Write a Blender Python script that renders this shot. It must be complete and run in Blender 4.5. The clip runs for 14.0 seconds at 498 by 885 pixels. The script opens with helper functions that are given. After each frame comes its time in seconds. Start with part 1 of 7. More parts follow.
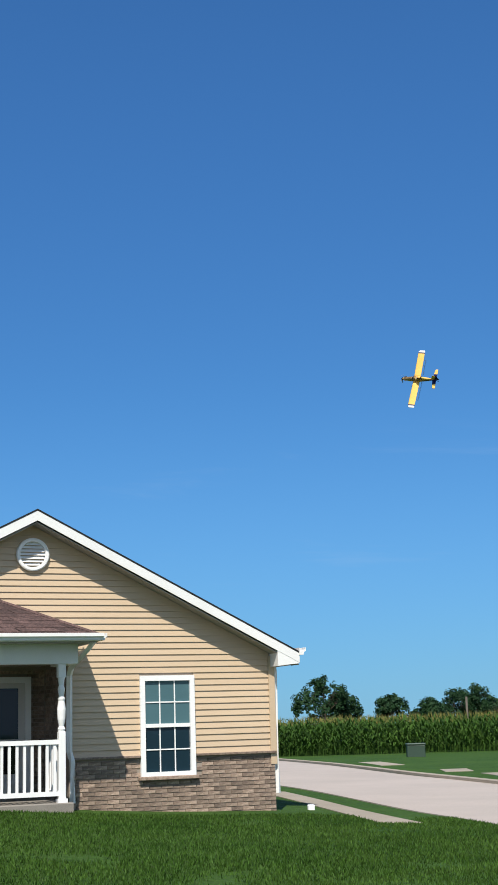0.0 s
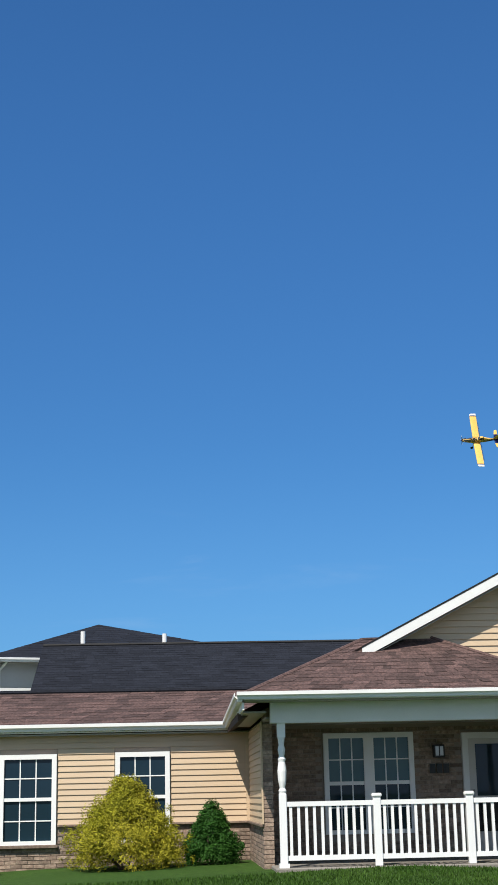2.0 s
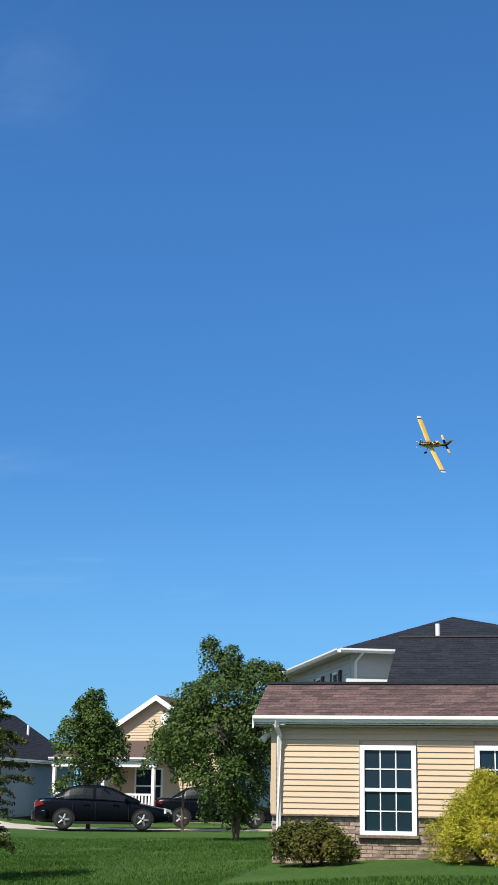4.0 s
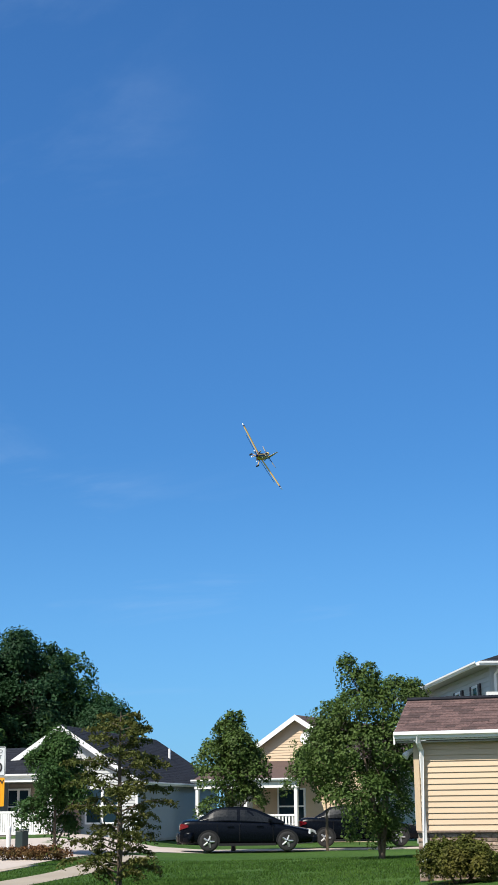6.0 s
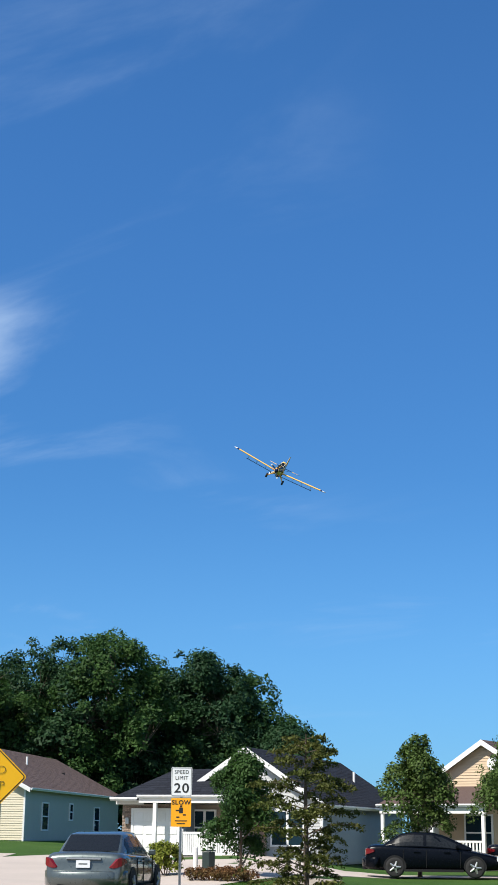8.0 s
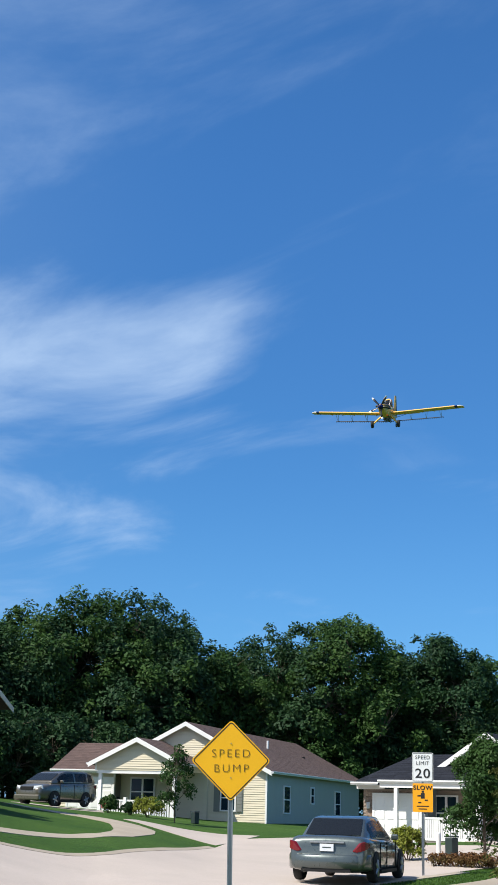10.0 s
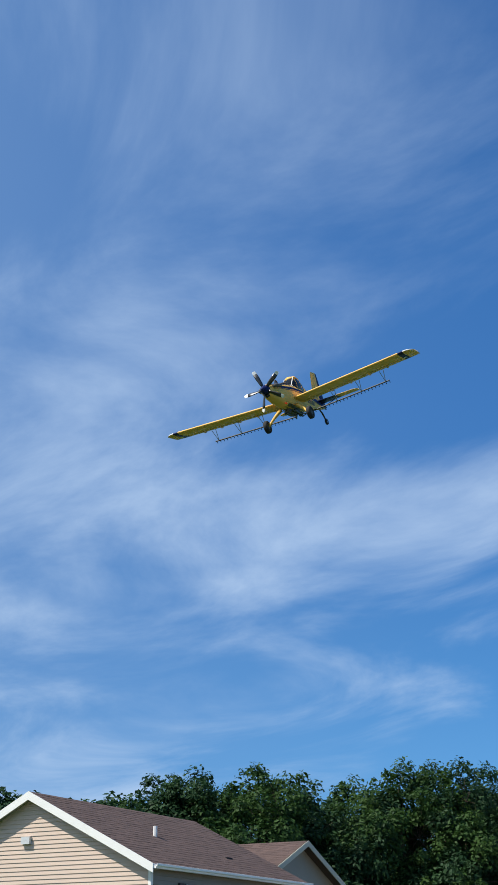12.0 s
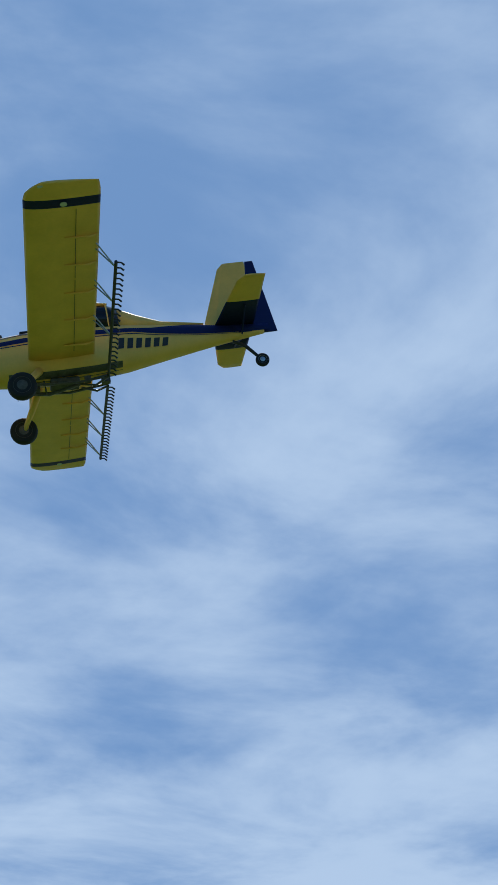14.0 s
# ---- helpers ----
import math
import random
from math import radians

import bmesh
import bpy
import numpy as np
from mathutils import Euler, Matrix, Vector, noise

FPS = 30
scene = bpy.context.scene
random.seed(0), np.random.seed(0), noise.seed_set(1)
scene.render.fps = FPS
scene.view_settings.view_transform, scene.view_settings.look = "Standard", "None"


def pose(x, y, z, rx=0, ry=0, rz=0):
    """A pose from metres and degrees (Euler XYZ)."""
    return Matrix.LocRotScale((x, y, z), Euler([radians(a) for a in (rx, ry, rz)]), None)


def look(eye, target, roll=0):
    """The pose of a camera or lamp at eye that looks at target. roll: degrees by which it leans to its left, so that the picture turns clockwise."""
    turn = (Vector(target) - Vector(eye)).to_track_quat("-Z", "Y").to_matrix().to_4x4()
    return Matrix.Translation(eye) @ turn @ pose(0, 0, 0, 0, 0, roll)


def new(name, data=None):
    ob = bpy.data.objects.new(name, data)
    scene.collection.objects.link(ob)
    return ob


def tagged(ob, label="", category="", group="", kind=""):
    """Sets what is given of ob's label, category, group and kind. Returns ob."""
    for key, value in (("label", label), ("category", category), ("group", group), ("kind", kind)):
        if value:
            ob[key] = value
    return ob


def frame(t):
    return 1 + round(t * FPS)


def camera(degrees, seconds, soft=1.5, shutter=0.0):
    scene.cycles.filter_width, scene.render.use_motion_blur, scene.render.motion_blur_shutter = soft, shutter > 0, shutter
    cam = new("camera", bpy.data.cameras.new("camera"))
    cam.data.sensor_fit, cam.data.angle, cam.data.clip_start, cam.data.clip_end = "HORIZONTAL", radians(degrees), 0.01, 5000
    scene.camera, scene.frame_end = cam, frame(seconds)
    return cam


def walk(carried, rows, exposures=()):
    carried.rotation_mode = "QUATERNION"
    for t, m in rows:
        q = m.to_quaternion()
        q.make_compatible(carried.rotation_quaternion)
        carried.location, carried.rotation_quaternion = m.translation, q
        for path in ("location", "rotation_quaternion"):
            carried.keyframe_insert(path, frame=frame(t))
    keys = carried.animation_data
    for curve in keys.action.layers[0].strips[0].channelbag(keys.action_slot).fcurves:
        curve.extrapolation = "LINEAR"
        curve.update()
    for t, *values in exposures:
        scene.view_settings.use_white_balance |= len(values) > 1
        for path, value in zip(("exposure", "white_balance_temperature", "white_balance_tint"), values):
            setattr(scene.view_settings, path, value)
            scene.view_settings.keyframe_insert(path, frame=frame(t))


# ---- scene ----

cam = camera(20.0, 14.0, soft=1.6)
EYE = 1.6
# seconds, eye x and y, yaw (left), pitch, lean to the left
VIEW = (
    (0, 0.038, 0.247, -8.72, 11.39, -1.76),
    (0.5, 0.021, 0.249, -4.93, 12.06, -1.63),
    (1, -0.002, 0.250, 0.52, 13.53, -1.04),
    (1.5, -0.024, 0.249, 5.42, 13.78, -1.55),
    (2, -0.046, 0.246, 10.60, 14.04, -1.25),
    (2.5, -0.066, 0.241, 15.33, 13.98, -0.30),
    (3, -0.081, 0.237, 18.83, 13.29, 0.11),
    (3.5, -0.095, 0.231, 22.44, 13.41, 0.55),
    (3.7, -0.101, 0.229, 23.71, 13.65, 0.77),
    (5.8, -0.123, 0.218, 29.41, 13.90, -0.67),
    (6, -0.126, 0.216, 30.31, 14.51, -0.67),
    (6.5, -0.132, 0.212, 31.84, 15.40, -1.07),
    (7, -0.139, 0.208, 33.75, 16.25, -0.48),
    (7.2, -0.143, 0.205, 34.77, 16.50, -0.25),
    (9.3, -0.171, 0.182, 43.31, 13.06, 0.94),
    (9.5, -0.176, 0.178, 44.63, 13.33, 0.88),
    (10, -0.184, 0.169, 47.47, 14.66, 1.48),
    (10.5, -0.190, 0.163, 49.41, 16.01, 1.57),
    (11, -0.194, 0.157, 51.05, 17.29, 0.89),
    (11.5, -0.202, 0.147, 54.02, 18.67, -0.13),
    (12, -0.217, 0.124, 60.39, 21.25, 0.26),
    (12.3, -0.230, 0.098, 67.02, 22.61, -0.05),
    (12.5, -0.238, 0.075, 72.55, 23.44, -0.11),
    (12.6, -0.242, 0.062, 75.53, 23.88, 0.11),
    (12.7, -0.245, 0.048, 78.88, 24.13, 0.00),
    (12.8, -0.248, 0.033, 82.50, 24.58, -0.03),
    (12.9, -0.249, 0.018, 85.77, 25.13, 0.03),
    (13, -0.250, 0.003, 89.37, 26.19, 0.00),
    (13.1, -0.249, -0.017, 93.96, 26.48, 0.00),
    (13.2, -0.247, -0.041, 99.42, 27.22, -0.00),
    (13.3, -0.242, -0.064, 104.73, 27.73, 0.00),
    (13.4, -0.236, -0.083, 109.34, 28.27, 0.00),
    (13.5, -0.225, -0.110, 116.05, 28.79, -0.00),
    (13.6, -0.209, -0.138, 123.42, 29.59, 0.00),
    (13.7, -0.188, -0.165, 131.34, 30.25, 0.00),
    (13.8, -0.160, -0.192, 140.17, 30.73, 0.00),
    (13.9, -0.128, -0.215, 149.30, 30.86, 0.00),
    (14, -0.090, -0.233, 158.78, 30.53, -0.00),
)
walk(cam, [(t, pose(x, y, EYE, 90 + pitch, 0, yaw) @ pose(0, 0, 0, 0, 0, lean)) for t, x, y, yaw, pitch, lean in VIEW],
     exposures=[(0, 0.05), (1.5, 0.0), (3.0, 0.25), (6.5, 0.34), (9.5, 0.34), (11.5, 0.26), (12.0, 0.19), (12.5, 0.22), (13.0, 0.02), (13.5, -0.12), (14.0, 0.06)])

# ---- sky and sun ----
SUN_EL, SUN_AZ = 51.5, 166.5          # degrees; azimuth to the left of +y
TO_SUN = Vector((-math.sin(radians(SUN_AZ)) * math.cos(radians(SUN_EL)),
                 math.cos(radians(SUN_AZ)) * math.cos(radians(SUN_EL)), math.sin(radians(SUN_EL))))
sun = new("sun", bpy.data.lights.new("sun", "SUN"))
sun.data.energy, sun.data.angle, sun.data.color = 5.3, radians(0.5), (1.0, 0.94, 0.84)
sun.matrix_world = look((0, 0, 60), Vector((0, 0, 60)) - TO_SUN)


class Nodes:
    """Short hand for node trees."""

    def __init__(self, tree):
        self.tree = tree
        tree.nodes.clear()

    def add(self, kind, ins=None):
        n = self.tree.nodes.new(kind)
        for k, v in (ins or {}).items():
            if isinstance(v, bpy.types.NodeSocket):
                self.tree.links.new(v, n.inputs[k])
            else:
                n.inputs[k].default_value = v
        return n

    def math(self, op, a, b=0.0, c=0.0, clamp=False):
        n = self.add("ShaderNodeMath", {0: a, 1: b, 2: c})
        n.operation, n.use_clamp = op, clamp
        return n.outputs[0]

    def span(self, value, a, b, c=0.0, d=1.0):
        n = self.add("ShaderNodeMapRange", {0: value, 1: a, 2: b, 3: c, 4: d})
        n.interpolation_type = "SMOOTHSTEP"
        return n.outputs[0]

    def ramp(self, fac, *stops):
        n = self.add("ShaderNodeValToRGB", {0: fac})
        e = n.color_ramp.elements
        while len(e) < len(stops):
            e.new(0.5)
        for el, (p, c) in zip(e, stops):
            el.position = p
            el.color = (*c, 1) if isinstance(c, tuple) else (c, c, c, 1)
        return n.outputs[0]

    def mix(self, fac, a, b, mode="MIX"):
        n = self.add("ShaderNodeMix")
        n.data_type, n.blend_type = "RGBA", mode
        for i, v in ((0, fac), (6, a), (7, b)):
            if isinstance(v, bpy.types.NodeSocket):
                self.tree.links.new(v, n.inputs[i])
            else:
                n.inputs[i].default_value = (*v, 1) if isinstance(v, tuple) else v
        return n.outputs[2]

    def noise(self, vec, scale, detail=4.0, rough=0.55, dist=0.0):
        ins = {"Scale": scale, "Detail": detail, "Roughness": rough, "Distortion": dist}
        if vec is not None:
            ins["Vector"] = vec
        return self.add("ShaderNodeTexNoise", ins).outputs["Fac"]


def build_sky():
    world = bpy.data.worlds.new("sky")
    world.use_nodes = True
    scene.world = world
    n = Nodes(world.node_tree)
    sky = n.add("ShaderNodeTexSky")
    sky.sky_type, sky.sun_disc = "NISHITA", False
    sky.sun_elevation, sky.sun_rotation = radians(SUN_EL), radians(-SUN_AZ)
    sky.altitude, sky.air_density, sky.dust_density, sky.ozone_density = 200.0, 1.0, 0.1, 3.0
    way = n.add("ShaderNodeTexCoord").outputs["Generated"]
    sep = n.add("ShaderNodeSeparateXYZ", {0: way})
    x, y, z = sep.outputs
    # a high sheet of cloud: clear ahead, streaks from the wood on, a broken veil behind
    over = n.math("ADD", n.math("MAXIMUM", z, 0.0), 0.10)
    sheet = n.add("ShaderNodeCombineXYZ", {0: n.math("DIVIDE", x, over), 1: n.math("DIVIDE", y, over), 2: 0.0}).outputs[0]
    drift = n.add("ShaderNodeMapping", {"Vector": sheet, "Rotation": (0, 0, radians(35)), "Scale": (0.55, 1.0, 1.0)}).outputs[0]
    streak = n.noise(drift, 2.1, 8.0, 0.58, 0.55)
    patch = n.noise(sheet, 0.85, 4.0, 0.5, 0.4)
    bearing = n.math("DEGREES", n.math("ARCTAN2", n.math("MULTIPLY", x, -1.0), y))
    bearing = n.math("ADD", bearing, n.math("MULTIPLY", n.math("LESS_THAN", bearing, -100.0), 360.0))
    height = n.math("DEGREES", n.math("ARCSINE", z))
    cover = n.math("MULTIPLY", n.math("ADD", n.span(bearing, 42.0, 78.0, 0.0, 0.09), n.span(bearing, 70.0, 96.0, 0.0, 0.075)), n.math("MAXIMUM", n.span(height, 31.0, 21.0, 0.35, 1.0), n.span(bearing, 60.0, 78.0)))
    clearer = n.span(n.math("ABSOLUTE", n.math("SUBTRACT", bearing, 110.0)), 18.0, 5.0, 0.0, 0.05)
    cover = n.math("SUBTRACT", cover, n.math("MULTIPLY", clearer, n.span(height, 8.0, 24.0, 0.5, 1.0)))
    # one bright ragged bank over the wood
    edge = n.math("MULTIPLY_ADD", patch, 9.0, -4.5)
    bank = n.math("MULTIPLY", n.span(n.math("ADD", bearing, edge), 45.0, 50.5), n.span(bearing, 76.0, 57.0))
    bank = n.math("MULTIPLY", bank, n.span(n.math("ABSOLUTE", n.math("SUBTRACT", n.math("ADD", height, n.math("MULTIPLY", edge, 0.5)), 18.2)), 4.6, 0.6))
    low = n.math("MULTIPLY", n.span(bearing, 60.0, 78.0), n.span(height, 24.0, 8.0, 0.0, 0.13))
    puff = n.noise(sheet, 2.0, 7.0, 0.56, 0.3)
    heap = n.math("MULTIPLY_ADD", n.math("SUBTRACT", puff, 0.5), 1.2, 0.53)
    body = n.math("ADD", n.math("MULTIPLY", streak, 0.66), n.math("MULTIPLY", patch, 0.34))
    behind = n.span(bearing, 84.0, 125.0, 0.0, 0.75)
    body = n.math("ADD", n.math("MULTIPLY", body, n.math("SUBTRACT", 1.0, behind)), n.math("MULTIPLY", heap, behind))
    lift = n.math("ADD", n.math("ADD", body, cover), n.math("ADD", n.math("MULTIPLY", bank, 0.145), low))
    veil = n.span(lift, 0.52, 0.86, 0.0, 0.95)
    thin = n.math("MULTIPLY", n.span(streak, 0.56, 0.80, 0.0, 0.16), n.span(n.math("ABSOLUTE", n.math("SUBTRACT", height, 9.0)), 5.0, 1.0))
    veil = n.math("MAXIMUM", n.math("MULTIPLY", veil, n.span(bearing, 30.0, 46.0)), thin)
    haze = n.span(z, 0.0, 0.25, 1.0, 0.0)
    deep = n.span(z, 0.15, 0.50, 1.0, 1.22)
    tint = n.mix(1.0, sky.outputs[0], n.add("ShaderNodeCombineXYZ", {0: n.math("MULTIPLY", deep, 0.38), 1: n.math("MULTIPLY", deep, 0.80), 2: n.math("MULTIPLY", deep, 1.17)}).outputs[0], "MULTIPLY")
    air = n.mix(n.math("MULTIPLY", haze, 0.5), tint, (1.55, 3.75, 7.7))
    dull = n.mix(n.math("ADD", n.span(bearing, 48.0, 80.0, 0.0, 0.55), n.span(bearing, 80.0, 150.0, 0.0, 0.35)), air, (1.85, 3.30, 6.0))
    cloud = n.mix(veil, dull, (4.95, 6.55, 8.9))
    back = n.add("ShaderNodeBackground", {0: cloud, 1: SKY_STRENGTH})
    n.add("ShaderNodeOutputWorld", {0: back.outputs[0]})


SKY_STRENGTH = 0.088
build_sky()

# ---- materials ----
def material(name, base, rough=0.6, metal=0.0, grain=0.0, grain_scale=40.0, stain=0.0, stain_scale=1.5, bump=0.0,
             bump_scale=60.0, spread=0.0, island=False, coat=0.0, stretch=(1, 1, 1), second=None, spec=0.5):
    """A surface with grain and stains in object space; spread varies the tone from piece to piece."""
    m = bpy.data.materials.new(name)
    m.use_nodes = True
    n = Nodes(m.node_tree)
    co = n.add("ShaderNodeTexCoord").outputs["Object"]
    co = n.add("ShaderNodeMapping", {"Vector": co, "Scale": stretch}).outputs[0]
    col = n.mix(0.0, base, base)
    if second:
        col = n.mix(n.ramp(n.noise(co, stain_scale * 2, 5), (0.38, 0.0), (0.62, 1.0)), base, second)
    if spread:
        if island:
            r = n.add("ShaderNodeNewGeometry").outputs["Random Per Island"]
        else:
            r = n.add("ShaderNodeObjectInfo").outputs["Random"]
        f = n.math("MULTIPLY_ADD", r, 2 * spread, 1 - spread)
        col = n.mix(1.0, col, n.add("ShaderNodeCombineColor", {0: f, 1: f, 2: f}).outputs[0], "MULTIPLY")
    if grain:
        f = n.ramp(n.noise(co, grain_scale, 6, 0.65), (0.25, 1 - grain), (0.75, 1 + grain))
        col = n.mix(1.0, col, f, "MULTIPLY")
    if stain:
        f = n.ramp(n.noise(co, stain_scale, 5, 0.6), (0.3, 1 - stain), (0.7, 1.0))
        col = n.mix(1.0, col, f, "MULTIPLY")
    rg = n.math("MULTIPLY_ADD", n.noise(co, grain_scale * 0.3, 3), 0.2, rough - 0.1, clamp=True)
    ins = {"Base Color": col, "Roughness": rg, "Metallic": metal, "Coat Weight": coat, "Specular IOR Level": spec}
    if bump:
        b = n.add("ShaderNodeBump", {"Height": n.noise(co, bump_scale, 5, 0.6), "Strength": bump, "Distance": 0.02})
        ins["Normal"] = b.outputs[0]
    s = n.add("ShaderNodeBsdfPrincipled", ins)
    n.add("ShaderNodeOutputMaterial", {0: s.outputs[0]})
    return m


def leaf_material(name, a, b, spread=0.35, through_=0.25):
    m = bpy.data.materials.new(name)
    m.use_nodes = True
    n = Nodes(m.node_tree)
    r = n.add("ShaderNodeNewGeometry").outputs["Random Per Island"]
    co = n.add("ShaderNodeTexCoord").outputs["Object"]
    big = n.ramp(n.noise(co, 0.6, 3), (0.35, 0.0), (0.65, 1.0))
    col = n.mix(big, a, b)
    f = n.math("MULTIPLY_ADD", r, 2 * spread, 1 - spread)
    col = n.mix(1.0, col, n.add("ShaderNodeCombineColor", {0: f, 1: f, 2: n.math("MULTIPLY", f, 0.8)}).outputs[0], "MULTIPLY")
    s = n.add("ShaderNodeBsdfPrincipled", {"Base Color": col, "Roughness": 0.6, "Specular IOR Level": 0.18})
    t = n.add("ShaderNodeBsdfTranslucent", {0: col})
    n.add("ShaderNodeOutputMaterial", {0: n.add("ShaderNodeMixShader", {0: through_, 1: s.outputs[0], 2: t.outputs[0]}).outputs[0]})
    return m


def glow(name, col, power):
    m = bpy.data.materials.new(name)
    m.use_nodes = True
    n = Nodes(m.node_tree)
    n.add("ShaderNodeOutputMaterial", {0: n.add("ShaderNodeEmission", {0: (*col, 1), 1: power}).outputs[0]})
    return m


def pane_material(name, tint, rough=0.03):
    """Window glass over a dim room: a dark sheet with a clear gloss."""
    return material(name, tint, rough, 0.0, grain=0.0, stain=0.15, stain_scale=0.8, coat=0.0, spec=0.28)


SIDING = material("vinyl siding", (0.58, 0.44, 0.295), 0.5, grain=0.05, grain_scale=30, stain=0.06, stain_scale=0.7, bump=0.05, bump_scale=90, spread=0.02, stretch=(0.3, 1, 3))
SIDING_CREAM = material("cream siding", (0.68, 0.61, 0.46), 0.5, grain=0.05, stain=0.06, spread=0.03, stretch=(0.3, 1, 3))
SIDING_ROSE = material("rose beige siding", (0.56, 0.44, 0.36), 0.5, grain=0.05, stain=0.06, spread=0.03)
# shade of the cream house's side is mixed into this colour
SIDING_SHADED_GREEN = material("grey green shaded siding", (0.46, 0.44, 0.35), 0.5, grain=0.05, stain=0.06, spread=0.03)
SIDING_BLUE = material("slate blue siding", (0.22, 0.265, 0.29), 0.5, grain=0.05, stain=0.06, spread=0.03)
# darker siding for walls turned from the sun, shade put into the colour
SIDING_SHADED_TAUPE = material("taupe shaded siding", (0.27, 0.235, 0.19), 0.5, grain=0.05, stain=0.06, spread=0.03)
SIDING_WHITE = material("pale grey siding", (0.50, 0.51, 0.50), 0.5, grain=0.04, stain=0.05, spread=0.03)
WHITE = material("white trim paint", (0.82, 0.82, 0.80), 0.4, grain=0.03, stain=0.07, stain_scale=2, spread=0.02)
VINYL_WHITE = material("white vinyl", (0.86, 0.86, 0.85), 0.35, grain=0.02, stain=0.04, stain_scale=3, spread=0.015)
# soffit colour lowered to deepen the shade under eaves and porch
SOFFIT_SHADED = material("shaded soffit panel", (0.31, 0.295, 0.265), 0.55, grain=0.04, stain=0.08)
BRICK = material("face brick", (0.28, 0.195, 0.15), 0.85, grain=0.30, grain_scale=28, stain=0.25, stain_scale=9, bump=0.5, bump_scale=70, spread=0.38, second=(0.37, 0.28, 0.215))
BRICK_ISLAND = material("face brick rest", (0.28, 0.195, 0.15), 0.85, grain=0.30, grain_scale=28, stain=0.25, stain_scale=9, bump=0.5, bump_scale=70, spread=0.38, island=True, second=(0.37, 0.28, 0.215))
MORTAR = material("mortar", (0.31, 0.26, 0.215), 0.95, grain=0.15, grain_scale=60, bump=0.3)
SHINGLE = material("brown shingle", (0.092, 0.055, 0.049), 0.9, grain=0.75, grain_scale=24, bump=0.5, bump_scale=90, spread=0.40)
SHINGLE_ISLAND = material("brown shingle rest", (0.092, 0.055, 0.049), 0.9, grain=0.75, grain_scale=24, bump=0.5, bump_scale=90, spread=0.40, island=True)
SHINGLE_DARK = material("charcoal shingle", (0.017, 0.019, 0.026), 0.95, grain=0.55, grain_scale=20, bump=0.5, bump_scale=60, spread=0.22, spec=0.2, island=True)
SHINGLE_FAR = material("reddish brown shingle", (0.088, 0.056, 0.048), 0.92, grain=0.2, grain_scale=30, bump=0.4, spread=0.16, island=True)
CONCRETE = material("porch concrete", (0.26, 0.235, 0.205), 0.85, grain=0.12, grain_scale=60, stain=0.2, bump=0.3)
ROAD = material("pale concrete road", (0.46, 0.395, 0.345), 0.88, grain=0.10, grain_scale=25, stain=0.14, stain_scale=0.35, bump=0.25, bump_scale=80)
WALKWAY = material("sidewalk concrete", (0.37, 0.315, 0.245), 0.9, grain=0.12, grain_scale=30, stain=0.18, stain_scale=0.8, bump=0.3, spread=0.06)
GLASS = pane_material("window glass", (0.012, 0.030, 0.046))
GLASS_TEAL = pane_material("blind behind glass", (0.075, 0.155, 0.175), 0.05)
GLASS_DARK = pane_material("dark glass", (0.012, 0.014, 0.018))
GLASS_CAR = material("car window glass", (0.010, 0.012, 0.015), 0.28, stain=0.1, spec=0.22)
DOOR = material("painted door", (0.62, 0.60, 0.56), 0.45, grain=0.03, stain=0.06)
BLACK = material("black metal", (0.02, 0.02, 0.022), 0.5, grain=0.1, stain=0.1)
DARK_SHUTTER = material("dark shutter", (0.035, 0.022, 0.025), 0.55, grain=0.1)
GREY_SHUTTER = material("grey shutter", (0.20, 0.21, 0.19), 0.55, grain=0.1)
STEEL = material("galvanised steel", (0.42, 0.43, 0.44), 0.42, metal=0.85, grain=0.12, grain_scale=25, stain=0.15)
SIGN_YELLOW = material("yellow sign sheeting", (0.98, 0.50, 0.006), 0.4, grain=0.03, stain=0.06, stain_scale=4)
SIGN_ORANGE = material("amber sign sheeting", (0.95, 0.40, 0.008), 0.4, grain=0.03, stain=0.06, stain_scale=4)
SIGN_WHITE = material("white sign sheeting", (0.80, 0.81, 0.80), 0.4, grain=0.02, stain=0.05, stain_scale=4)
INK = material("black sign ink", (0.015, 0.015, 0.015), 0.5, grain=0.05)
PLANE_YELLOW = material("yellow aircraft paint", (0.95, 0.575, 0.15), 0.55, grain=0.04, grain_scale=12, stain=0.16, stain_scale=1.2, spec=0.12, bump=0.02, bump_scale=8)
PLANE_BLUE = material("navy aircraft paint", (0.010, 0.018, 0.095), 0.5, grain=0.08, stain=0.12, spec=0.15)
PLANE_WHITE = material("white aircraft paint", (0.80, 0.80, 0.78), 0.3, grain=0.03, stain=0.06, coat=0.4)
GRIME = material("oily belly metal", (0.13, 0.12, 0.10), 0.55, metal=0.5, grain=0.3, grain_scale=10, stain=0.4, stain_scale=4)
TYRE = material("tyre rubber", (0.018, 0.018, 0.019), 0.85, grain=0.2, bump=0.2)
ALLOY = material("alloy rim", (0.45, 0.46, 0.47), 0.35, metal=0.8, grain=0.06, stain=0.1)
BLADE = material("propeller blade", (0.03, 0.03, 0.033), 0.35, grain=0.08, stain=0.1, coat=0.3)
BLADE_TIP = material("white blade tip", (0.82, 0.82, 0.80), 0.35, grain=0.03)
CAR_SILVER = material("sage silver car paint", (0.085, 0.105, 0.105), 0.3, metal=0.5, grain=0.03, stain=0.05, coat=0.9)
CAR_BLACK = material("dark navy car paint", (0.002, 0.003, 0.006), 0.25, metal=0.0, grain=0.03, stain=0.04, coat=0.0, spec=0.14)
CAR_TAUPE = material("pewter car paint", (0.17, 0.15, 0.12), 0.3, metal=0.6, grain=0.03, stain=0.05, coat=0.8)
